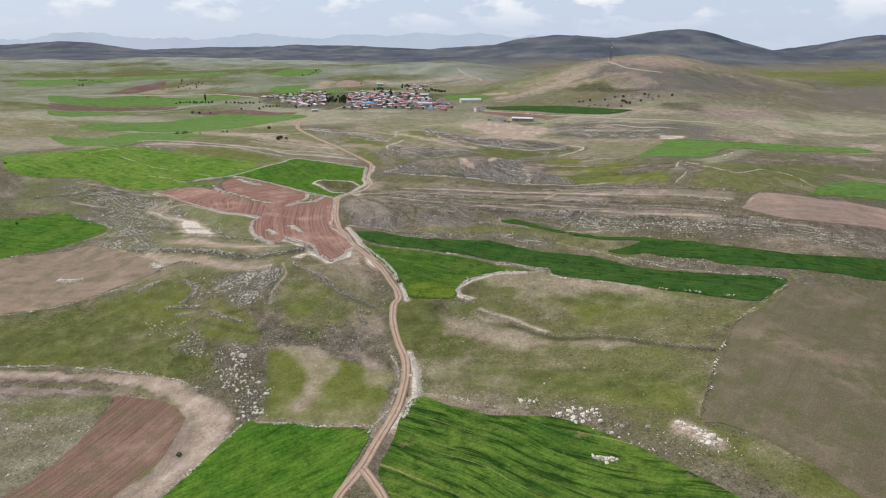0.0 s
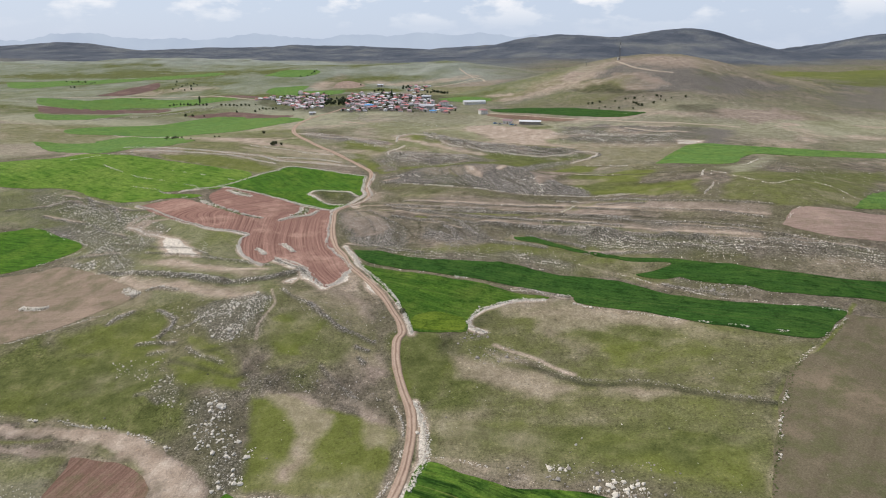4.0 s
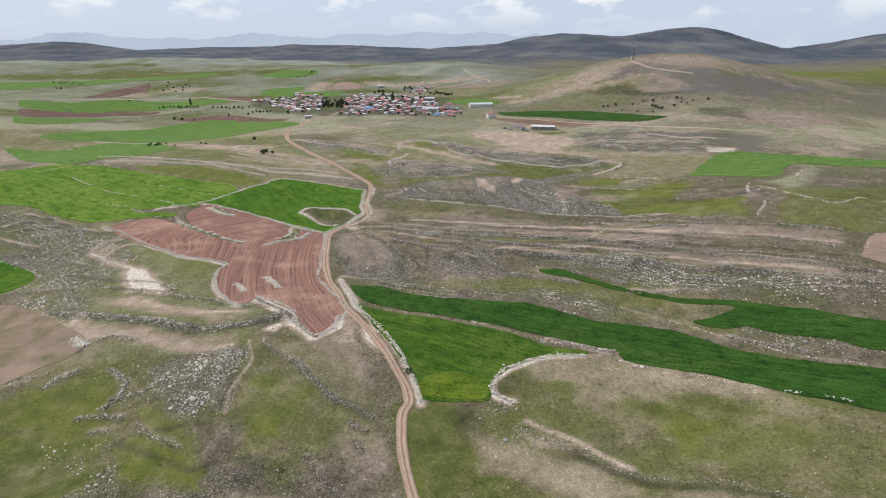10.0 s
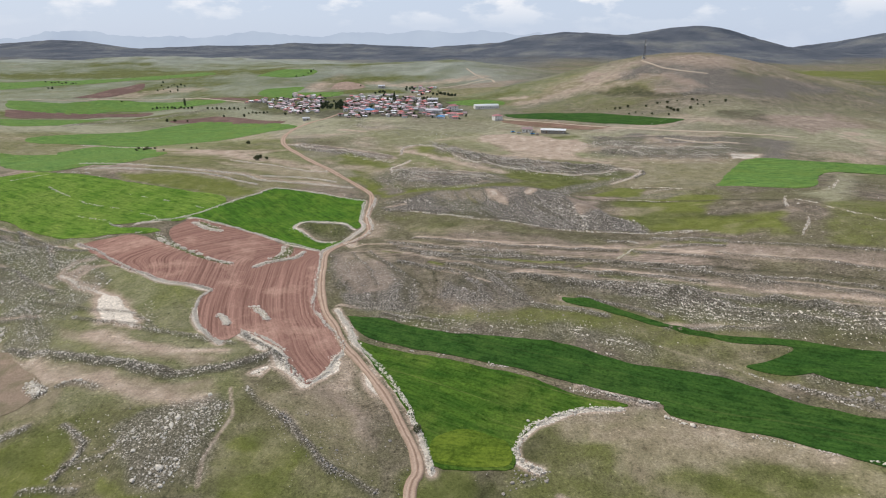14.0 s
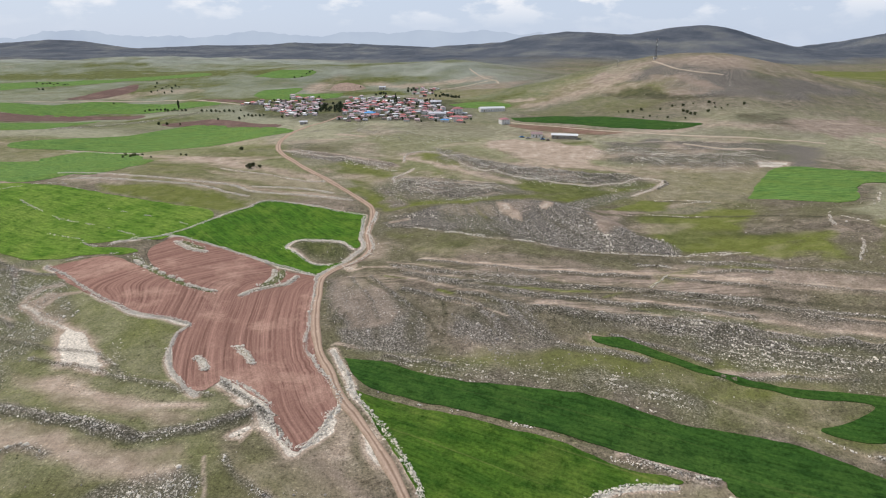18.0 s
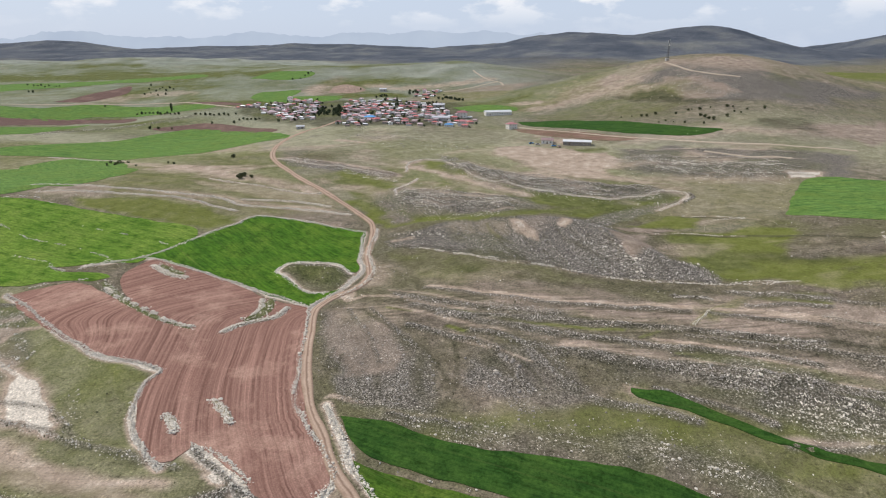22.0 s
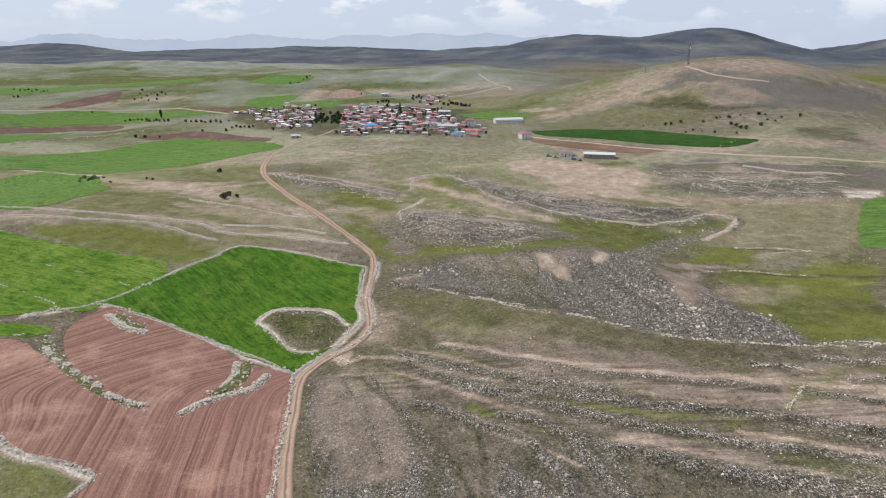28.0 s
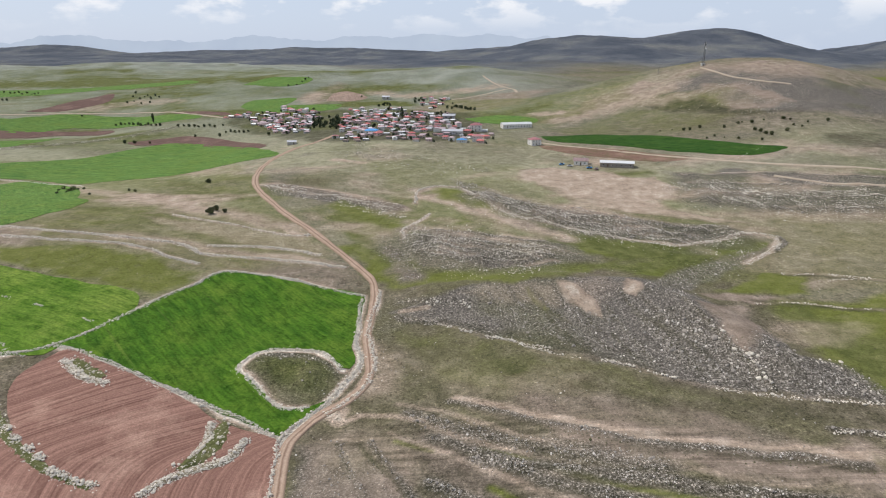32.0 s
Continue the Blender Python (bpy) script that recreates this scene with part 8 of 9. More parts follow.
for outline, typical, amount in STONY:
    lo, hi = outline.min(0) - 2, outline.max(0) + 2
    dense = (2.4 if outline[:, 1].mean() < 220 else 1.3) if typical >= 0.5 else 1.7 if outline[:, 0].mean() < -60 or outline[:, 1].mean() > 410 else 2.4
    p = RNG.uniform(lo, hi, (int(np.prod(hi - lo) * amount * 1.5 * dense), 2))
    p = p[area(p[:, 0], p[:, 1], outline, 1.6) > RNG.random(len(p))]
    bands, shown = bed_bands(p[:, 0], p[:, 1])
    p = off_fields(p[(1 - shown) * layered(p[:, 0], p[:, 1], 6, 127, 3) + 1.3 * shown * bands > -0.15 - 0.7 * RNG.random(len(p)) ** 3])
    if len(p) < 4:
        continue
    size = typical * (0.20 + RNG.gamma(1.1, 0.34, len(p)))
    heap("rock_outcrop", np.column_stack([p, land(p[:, 0], p[:, 1]) + size * 0.1]), size, "weathered pale limestone rocks scattered over thin turf", "rocks", "rock outcrops", 22, CHIPS, PALE_STONE if typical >= 0.5 or outline[:, 0].mean() < -60 else STONE)

# cleared stones on grassy heaps in the ploughed land
for line, radius, amount in MOUNDS:
    mid = smooth_line(line, 0.8)
    side = np.gradient(mid, axis=0)
    side = np.stack([side[:, 1], -side[:, 0]], 1) / (np.hypot(side[:, 0], side[:, 1])[:, None] + 1e-9)
    taper = np.sin(np.linspace(0.25, np.pi - 0.25, len(mid))) ** 0.5
    across = np.linspace(-1.25, 1.25, 9)
    p = mid[:, None, :] + side[:, None, :] * (across[None, :, None] * (radius * taper)[:, None, None])
    flat = p.reshape(-1, 2) + RNG.normal(0, 0.08 * radius, (len(mid) * 9, 2))
    hump = np.tile(np.cos(across / 1.25 * np.pi / 2) ** 1.3, len(mid)) * (0.55 + 0.2 * radius) * amount**0.5 - 0.25
    z = land(flat[:, 0], flat[:, 1]) + hump + RNG.normal(0, 0.05, len(hump))
    c = (np.arange(len(mid) - 1)[:, None] * 9 + np.arange(8)[None, :]).ravel()
    heart = np.array([*mid.mean(0), level(*mid.mean(0))])
    verts = np.column_stack([flat, z]) - heart
    mound = tagged(new("stone_heap"), "heap of cleared stones grown over with grass", "stone heap", "stone heaps in the fields")
    mound.location = heart
    bank_mesh = quick_mesh("bank", verts, np.stack([c, c + 9, c + 10, c + 1], 1), STEPPE, smooth=True)
    tint = np.tile(np.array([0.9, 0.05, 0.25, 0.0] if amount < 1 else [0.55, 0.45, 0.1, 0.0], np.float32), len(verts))
    bank_mesh.color_attributes.new("cover", "FLOAT_COLOR", "POINT").data.foreach_set("color", tint)
    bank = new("bank", bank_mesh)
    bank.parent = mound
    count = int(len(mid) * radius * (30 if amount == 1 else 2.5))
    lean = RNG.normal(0, 0.55, (count, 2))
    q = mid[RNG.integers(0, len(mid), count)] + lean * radius
    size = RNG.gamma(2.2, 0.07, count) + 0.07
    zz = land(q[:, 0], q[:, 1]) + amount**0.5 * (0.45 + 0.2 * radius) * np.exp(-(lean**2).sum(1)) - 0.1
    order = np.argsort(-size)
    for i in order[:10]:
        ob = new("stone", PALE_STONES[int(RNG.integers(0, len(STONES)))])
        ob.parent = mound
        ob.matrix_basis = Matrix.Translation(np.array([*q[i], zz[i] + 0.15]) - heart) @ Matrix.Scale(float(size[i]), 4)
    ob = new("rubble", rubble_mesh("rubble", np.column_stack([q, zz])[order[10:]] - heart, size[order[10:]], FLAGS, OCT_F, PALE_STONE))
    ob.parent = mound
    ob["kind"] = "stuff"

# loose stones and scrub all over the near steppe
n = 30000
q = np.stack([RNG.uniform(-1, 1, n), 110 + 420 * RNG.random(n)], 1)
q[:, 0] *= 40 + 0.78 * q[:, 1]
q = off_fields(q[layered(q[:, 0], q[:, 1], 26, 131, 3) > -0.1])
q = q[RNG.random(len(q)) > np.clip(1.15 * sward(q[:, 0], q[:, 1], MEADOW + TAN) + 0.35 * (q[:, 1] < 300), 0, 0.96)]
size = RNG.gamma(1.2, 0.09, len(q)) + 0.06
loose = new("loose_stones", rubble_mesh("loose_stones", np.column_stack([q, land(q[:, 0], q[:, 1]) + 0.05]), size))
tagged(loose, "small pale stones strewn over the steppe", "stones", kind="stuff")
SCRUB = leaf_material("scrub", (0.075, 0.076, 0.042), (0.140, 0.132, 0.078))
n = 22000
q = np.stack([RNG.uniform(-1, 1, n), 110 + 480 * RNG.random(n)], 1)
q[:, 0] *= 40 + 0.78 * q[:, 1]
q = q[layered(q[:, 0], q[:, 1], 17, 141, 3) > 0.05]
q = q[RNG.random(len(q)) > np.clip(1.1 * sward(q[:, 0], q[:, 1], MEADOW + TAN), 0, 0.9)]
along = [smooth_line(line, 0.55) - (0, 1.5) for line, _, _ in STRATA[::3]] + [smooth_line(line, 0.8) + RNG.normal(0, radius * 0.6, 2) for line, radius, _ in OUTCROPS for _ in range(2)]
along += [smooth_line(line, 0.7) - (0, 0.8 * radius + 0.6) for line, radius, _ in LEDGES + DULL]
along = np.vstack(along)
q = np.vstack([q, along + RNG.normal(0, 0.6, along.shape)])
q = off_fields(q)
size = RNG.gamma(2.0, 0.05, len(q)) + 0.06
tufts = new("scrub", rubble_mesh("scrub", np.column_stack([q, land(q[:, 0], q[:, 1]) + 0.08]), size, material=SCRUB))
tagged(tufts, "low thorny cushions and tufts of dry grass", "scrub", kind="stuff")


# hedges along field edges
HEDGE_LEAF = leaf_material("hedge_leaves", (0.070, 0.090, 0.030), (0.130, 0.150, 0.060))
for line, _, _ in HEDGES:
    mid = smooth_line(line, 0.35)
    p = mid + RNG.normal(0, 0.6, mid.shape)
    p = p[value_noise(p[:, 0], p[:, 1], 5, 161) > -0.45]
    size = RNG.gamma(2.0, 0.07, len(p)) + 0.10
    z = land(p[:, 0], p[:, 1]) + 0.15 + 0.5 * RNG.random(len(p)) * np.clip(0.6 + value_noise(p[:, 0], p[:, 1], 4, 162), 0, 1)
    heart = np.array([*mid.mean(0), 0])
    hedge = tagged(new("hedge", rubble_mesh("hedge", np.column_stack([p, z]) - heart, size, material=HEDGE_LEAF)), "low uneven green hedge along a field edge", "hedge", "field hedges")
    hedge.location = heart


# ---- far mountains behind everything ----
# the haze is in the colour: the chain glows by itself, unlit by the sun
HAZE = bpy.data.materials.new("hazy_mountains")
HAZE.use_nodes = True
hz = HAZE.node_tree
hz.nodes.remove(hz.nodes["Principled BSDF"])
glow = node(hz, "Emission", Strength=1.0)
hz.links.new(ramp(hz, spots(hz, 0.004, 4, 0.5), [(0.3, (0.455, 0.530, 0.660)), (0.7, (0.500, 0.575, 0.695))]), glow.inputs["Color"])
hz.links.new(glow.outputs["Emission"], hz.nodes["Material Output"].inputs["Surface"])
mx = np.linspace(-3700, 1150, 240)
crest = 192 + 0 * mx
for at, up, wide in ((-2870, 62, 260), (-2500, 20, 200), (-1500, 58, 190), (-1180, 30, 160), (-680, 66, 260), (-160, 66, 280), (310, 64, 230), (700, 40, 160)):
    crest = crest + 0.62 * up * np.exp(-(((mx - at) / wide) ** 2))
crest = 60 + (crest + 15 * layered(mx, 0 * mx, 190, 201, 5) - 60) * np.clip((1180 - mx) / 480, 0.2, 1) * np.clip((mx + 4300) / 1000, 0.4, 1)
mv = np.concatenate([np.column_stack([mx, 4760 + 0 * mx, 60 + 0 * mx]), np.column_stack([mx, 4840 + 0 * mx, crest]), np.column_stack([mx, 4870 + 0 * mx, 60 + 0 * mx])])
mc = np.arange(len(mx) - 1)
mf = np.concatenate([np.stack([mc, mc + 1, mc + 1 + len(mx), mc + len(mx)], 1), np.stack([mc + len(mx), mc + len(mx) + 1, mc + 2 * len(mx) + 1, mc + 2 * len(mx)], 1)])
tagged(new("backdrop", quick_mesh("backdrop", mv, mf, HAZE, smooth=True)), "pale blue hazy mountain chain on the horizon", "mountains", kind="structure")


# ---- parts ----
def part(name, bm, material, parent, label=""):
    """One mesh object under a thing or under a part."""
    me = bpy.data.meshes.new(name)
    bm.to_mesh(me)
    bm.free()
    me.materials.append(material)
    ob = new(name, me)
    ob.parent = parent
    if label:
        ob["label"] = label
    return ob


def box(lo, hi, bm=None):
    bm = bm or bmesh.new()
    v = [bm.verts.new((x, y, z)) for z in (lo[2], hi[2]) for y in (lo[1], hi[1]) for x in (lo[0], hi[0])]
    for f in ((0, 2, 3, 1), (4, 5, 7, 6), (0, 1, 5, 4), (2, 6, 7, 3), (0, 4, 6, 2), (1, 3, 7, 5)):
        bm.faces.new([v[i] for i in f])
    return bm


def bar(a, b, r, bm=None, sides=5):
    """A round bar from a to b."""
    bm = bm or bmesh.new()
    a, b = Vector(a), Vector(b)
    q = (b - a).to_track_quat("Z", "Y")
    rings = []
    for end in (a, b):
        rings.append([bm.verts.new(end + q @ Vector((r * math.cos(2 * math.pi * k / sides), r * math.sin(2 * math.pi * k / sides), 0))) for k in range(sides)])
    for k in range(sides):
        bm.faces.new((rings[0][k], rings[0][(k + 1) % sides], rings[1][(k + 1) % sides], rings[1][k]))
    bm.faces.new(rings[0][::-1]), bm.faces.new(rings[1])
    return bm


def gable(w, d, h, up, over, thick=0.18):
    """A pitched roof slab with overhang, ridge along x."""
    bm = bmesh.new()
    x, y = w / 2 + over, d / 2 + over
    drop = up * over / (d / 2)
    low, top = [(-x, -y, h - drop), (-x, 0, h + up), (-x, y, h - drop)], [(x, -y, h - drop), (x, 0, h + up), (x, y, h - drop)]
    verts = [bm.verts.new(p) for p in low + top] + [bm.verts.new((p[0], p[1], p[2] + thick)) for p in low + top]
    for f in ((0, 3, 4, 1), (1, 4, 5, 2), (6, 7, 10, 9), (7, 8, 11, 10), (0, 6, 9, 3), (2, 5, 11, 8), (0, 1, 7, 6), (1, 2, 8, 7), (3, 9, 10, 4), (4, 10, 11, 5)):
        bm.faces.new([verts[i] for i in f])
    bmesh.ops.recalc_face_normals(bm, faces=bm.faces)
    return bm


def hipped(w, d, h, up, over):
    bm = bmesh.new()
    x, y, r = w / 2 + over, d / 2 + over, max(0.3, (w - d) / 2)
    base = [bm.verts.new(p) for p in ((-x, -y, h - 0.15), (x, -y, h - 0.15), (x, y, h - 0.15), (-x, y, h - 0.15))]
    eave = [bm.verts.new((v.co.x, v.co.y, h + 0.05)) for v in base]
    ridge = [bm.verts.new((-r, 0, h + up)), bm.verts.new((r, 0, h + up))]
    bm.faces.new(base[::-1])
    for k in range(4):
        bm.faces.new((base[k], base[(k + 1) % 4], eave[(k + 1) % 4], eave[k]))
    bm.faces.new((eave[0], eave[1], ridge[1], ridge[0])), bm.faces.new((eave[2], eave[3], ridge[0], ridge[1]))
    bm.faces.new((eave[1], eave[2], ridge[1])), bm.faces.new((eave[3], eave[0], ridge[0]))
    return bm


def walls(w, d, h, up=0.0):
    """House walls, with gable ends where the roof has them."""
    bm = bmesh.new()
    x, y = w / 2, d / 2
    low = [bm.verts.new(p) for p in ((-x, -y, -1.2), (x, -y, -1.2), (x, y, -1.2), (-x, y, -1.2))]
    top = [bm.verts.new((v.co.x, v.co.y, h)) for v in low]
    bm.faces.new(low[::-1])
    for k in (0, 2):
        bm.faces.new((low[k], low[k + 1], top[k + 1], top[k])) if k == 0 else bm.faces.new((low[2], low[3], top[3], top[2]))
    if up:
        a, b = bm.verts.new((x, 0, h + up)), bm.verts.new((-x, 0, h + up))
        bm.faces.new((low[1], low[2], top[2], a, top[1])), bm.faces.new((low[3], low[0], top[0], b, top[3]))
    else:
        bm.faces.new((low[1], low[2], top[2], top[1])), bm.faces.new((low[3], low[0], top[0], top[3]))
        bm.faces.new(top)
    return bm


PLASTERS = [
    plain_material("white_plaster", (0.62, 0.60, 0.56), (0.78, 0.76, 0.72), 0.8), plain_material("pink_plaster", (0.58, 0.44, 0.40), (0.70, 0.56, 0.50), 0.8),
    plain_material("grey_plaster", (0.36, 0.35, 0.33), (0.50, 0.48, 0.46), 0.8), plain_material("stone_walling", (0.24, 0.21, 0.18), (0.42, 0.38, 0.33), 2.2),
]
ROOFS = [
    plain_material("red_tiles", (0.33, 0.14, 0.15), (0.48, 0.26, 0.27), 1.6), plain_material("faded_tiles", (0.43, 0.32, 0.35), (0.63, 0.52, 0.55), 1.6),
    plain_material("grey_tin", (0.44, 0.45, 0.49), (0.64, 0.65, 0.69), 1.2, 0.55, 0.3), plain_material("white_tin", (0.66, 0.67, 0.68), (0.82, 0.83, 0.84), 1.2, 0.5, 0.2),
    plain_material("rusty_tin", (0.23, 0.16, 0.16), (0.40, 0.30, 0.30), 1.4, 0.7), plain_material("blue_tin", (0.06, 0.25, 0.55), (0.12, 0.36, 0.70), 1.2, 0.5),
    plain_material("bright_red_tin", (0.46, 0.12, 0.12), (0.60, 0.20, 0.19), 1.2, 0.6),
]
PANE = plain_material("window_glass", (0.02, 0.025, 0.03), (0.05, 0.055, 0.06), 2.0, 0.15, 0.0, 0)
WOOD = plain_material("weathered_wood", (0.10, 0.07, 0.05), (0.20, 0.15, 0.11), 4.0)
FRAME = plain_material("white_frame", (0.62, 0.62, 0.60), (0.75, 0.75, 0.73), 3.0)
STEEL = plain_material("galvanised_steel", (0.30, 0.31, 0.32), (0.45, 0.46, 0.47), 3.0, 0.5, 0.6)


def window(house, x, y, z, w, h, face, framed):
    """A window in a wall; face 0: front, 1: side."""
    t = 0.07
    lo, hi = ((x - w / 2, y - t, z), (x + w / 2, y + t, z + h)) if face == 0 else ((x - t, y - w / 2, z), (x + t, y + w / 2, z + h))
    if not framed:
        part("window", box(lo, hi), PANE, house)
        return
    frame = part("window", box(lo, hi), FRAME, house)
    m = 0.12
    lo, hi = ((x - w / 2 + m, y - t - 0.02, z + m), (x + w / 2 - m, y + t + 0.02, z + h - m)) if face == 0 else ((x - t - 0.02, y - w / 2 + m, z + m), (x + t + 0.02, y + w / 2 - m, z + h - m))
    part("pane", box(lo, hi), PANE, frame)


def house(w, d, h, up, style, wall, roof, label, storeys=1, framed=True):
    thing = tagged(new("house"), label, "house", "village houses")
    part("wall", walls(w, d, h, up if style == "gable" else 0), wall, thing)
    top = part("roof", gable(w, d, h, up, 0.45) if style == "gable" else hipped(w, d, h, up, 0.5) if style == "hip" else box((-w / 2 - 0.3, -d / 2 - 0.3, h), (w / 2 + 0.3, d / 2 + 0.3, h + 0.3)), roof, thing)
    if style != "flat":
        part("chimney", box((w * 0.22, -0.35, h + up * 0.3), (w * 0.22 + 0.6, 0.3, h + up + 0.7)), PLASTERS[2], top)
    for floor in range(storeys):
        z = 0.9 + 2.8 * floor
        for k in range(max(2, int(w / 3))):
            x = -w / 2 + w * (k + 0.7) / (max(2, int(w / 3)) + 0.4)
            if not (floor == 0 and k == 1):
                window(thing, x, -d / 2, z, 1.1, 1.25, 0, framed)
        window(thing, w / 2, 0, z, 1.1, 1.25, 1, framed)
        window(thing, -w / 2, 0, z, 1.1, 1.25, 1, framed)
    dx = -w / 2 + w * 1.7 / (max(2, int(w / 3)) + 0.4)
    part("door", box((dx - 0.5, -d / 2 - 0.08, 0), (dx + 0.5, -d / 2 + 0.08, 2.05)), WOOD, thing)
    return thing


KINDS = [
    (9.5, 7.5, 3.0, 1.7, "hip", 0, 0, "single-storey white house with a red tiled hipped roof", 1),
    (8.5, 7.0, 2.9, 1.5, "gable", 1, 1, "small pink house with a faded tiled roof", 1),
    (10.5, 7.5, 3.0, 1.2, "gable", 2, 2, "grey house with a grey tin roof", 1),
    (12.0, 7.0, 3.1, 1.3, "gable", 3, 3, "long stone farm building with a white tin roof", 1),
    (8.0, 6.5, 2.7, 0.0, "flat", 3, 4, "low stone outbuilding with a rusty flat roof", 1),
    (9.0, 8.5, 5.8, 1.8, "hip", 0, 1, "two-storey white house with a faded tiled roof", 2),
    (9.5, 7.5, 3.0, 1.6, "hip", 1, 6, "pink house with a bright red roof", 1),
    (7.5, 6.0, 2.6, 1.1, "gable", 3, 4, "small stone shed with a rusty tin roof", 1),
    (10.0, 8.0, 3.2, 1.8, "hip", 2, 1, "grey plastered house with a faded pink roof", 1),
    (11.0, 7.0, 3.0, 1.3, "gable", 0, 3, "white house with a pale tin roof", 1),
]
MODELS = [house(w, d, h, up, style, PLASTERS[a], ROOFS[b], label, st, False) for w, d, h, up, style, a, b, label, st in KINDS]
first = [True] * len(MODELS)


def settle(thing, x, y, turn, size=1.0, sink=0.0):
    """The pose of a thing that stands on the land."""
    return Matrix.Translation((x, y, level(x, y) - sink)) @ Matrix.Rotation(radians(turn), 4, "Z") @ Matrix.Scale(size, 4)


def place(models, used, k, x, y, turn, size=1.0):
    m = settle(None, x, y, turn, size)
    if used[k]:
        used[k] = False
        models[k].matrix_basis = m
        return models[k]
    ob = copy_thing(models[k], m)
    return ob


random.seed(11)
taken = []
WEIGHTS = [16, 18, 10, 6, 8, 11, 11, 11, 14, 13]
for line, _, _ in STREETS:
    a, b = line[0], line[-1]
    n = max(2, int(np.hypot(*(b - a)) / 4.6))
    for k in range(n + 1):
        p = a + (b - a) * (k + random.uniform(-0.25, 0.25)) / n + np.array([random.uniform(-2, 2), random.uniform(-11, 11)])
        if any((p[0] - q[0]) ** 2 + (p[1] - q[1]) ** 2 < 23 for q in taken) or random.random() < 0.06:
            continue
        taken.append(p)
        kind = random.choices(range(len(MODELS)), WEIGHTS)[0]
        place(MODELS, first, kind, p[0], p[1], random.choice((0, 0, 0, 90, 180)) + random.gauss(-8, 16), random.uniform(0.62, 0.92))

# single buildings that stand out
blue = house(12.0, 8.5, 3.0, 1.5, "hip", PLASTERS[0], ROOFS[5], "white house with a bright blue roof", 1)
blue.matrix_basis = settle(blue, -102, 838, 5)
blue_low = copy_thing(blue, settle(blue, -17, 801, -10, 0.75))
villa = house(11.0, 9.0, 5.8, 2.0, "hip", PLASTERS[0], ROOFS[0], "two-storey white villa with a dark red roof", 2)
villa.matrix_basis = settle(villa, -2, 853, -5)
copy_thing(villa, settle(villa, 46, 789, 20, 0.85))
copy_thing(villa, settle(villa, -3, 806, -4, 0.8))
hall = house(19.0, 9.0, 3.4, 1.4, "gable", PLASTERS[2], ROOFS[2], "long grey village hall with a grey tin roof", 1)
hall.matrix_basis = settle(hall, -25, 836, -6)
shed = house(30.0, 9.0, 3.6, 1.5, "gable", PLASTERS[0], ROOFS[3], "long white livestock shed with a pale tin roof", 1)
shed.matrix_basis = settle(shed, 39, 872, 12)
hut = house(8.0, 5.0, 2.6, 0.9, "gable", PLASTERS[2], ROOFS[2], "small grey hut beside the farm track", 1)
hut.matrix_basis = settle(hut, -173, 815, 15)
copy_thing(hut, settle(hut, -119, 1156, 0, 1.3))
copy_thing(hut, settle(hut, -28, 924, -8, 1.6))

# the farm on the slope below the village
barn = house(23.0, 7.0, 3.0, 1.1, "gable", PLASTERS[3], ROOFS[3], "long stone barn with a white tin roof", 1)
barn.matrix_basis = settle(barn, 91.5, 692, -14)
farm = house(10.0, 7.0, 3.0, 1.6, "gable", PLASTERS[0], ROOFS[4], "white farmhouse with a rusty red roof", 1)
farm.matrix_basis = settle(farm, 68, 703, -12)


def cart(paint, label):
    """A small farm vehicle: body, cab and four wheels."""
    thing = tagged(new("farm_vehicle"), label, "vehicle", "vehicles at the farm")
    body = box((-2.0, -0.85, 0.45), (2.0, 0.85, 1.05))
    bmesh.ops.bevel(body, geom=body.edges, offset=0.1, segments=1, affect="EDGES")
    part("body", body, paint, thing)
    cab = box((-1.1, -0.78, 1.05), (0.7, 0.78, 1.6))
    bmesh.ops.bevel(cab, geom=cab.edges, offset=0.18, segments=1, affect="EDGES")
    part("cabin", cab, PANE, thing)
    for x in (-1.25, 1.25):
        for y in (-0.8, 0.8):
            part("wheel", bar((x, y - 0.12, 0.36), (x, y + 0.12, 0.36), 0.36, sides=10), RUBBER, thing)
    return thing


RUBBER = plain_material("rubber", (0.015, 0.015, 0.015), (0.03, 0.03, 0.03), 3.0)
for k, (x, y, turn) in enumerate([(54, 702, 20), (59, 697, -15), (71, 688, 5), (75, 684, 60)]):
    c = cart(ROOFS[5] if k in (0, 2) else ROOFS[2] if k == 1 else ROOFS[4], "blue farm vehicle parked in the yard" if k in (0, 2) else "farm vehicle parked in the yard")
    c.matrix_basis = settle(c, x, y, turn)


# ---- the mast on the hill ----
DARK_STEEL = plain_material("dull_steel", (0.10, 0.10, 0.11), (0.18, 0.18, 0.19), 3.0, 0.6, 0.3)
mast = tagged(new("radio_mast"), "tall lattice radio mast on the hilltop", "mast")
HEIGHT, FOOT, TIP = 25.0, 1.6, 0.45
corners = [(math.cos(a), math.sin(a)) for a in (0.5, 2.594, 4.689)]
radius_at = lambda z: FOOT + (TIP - FOOT) * z / HEIGHT
for cx, cy in corners:
    part("leg", bar((cx * FOOT, cy * FOOT, -0.5), (cx * TIP, cy * TIP, HEIGHT), 0.22), DARK_STEEL, mast)
for k in range(10):
    z0, z1 = k * 2.5, k * 2.5 + 2.5
    for i in range(3):
        (ax, ay), (bx, by) = corners[i], corners[(i + 1) % 3]
        ra, rb = radius_at(z0), radius_at(z1)
        part("brace", bar((ax * ra, ay * ra, z0), (bx * rb, by * rb, z1), 0.11, sides=4), DARK_STEEL, mast)
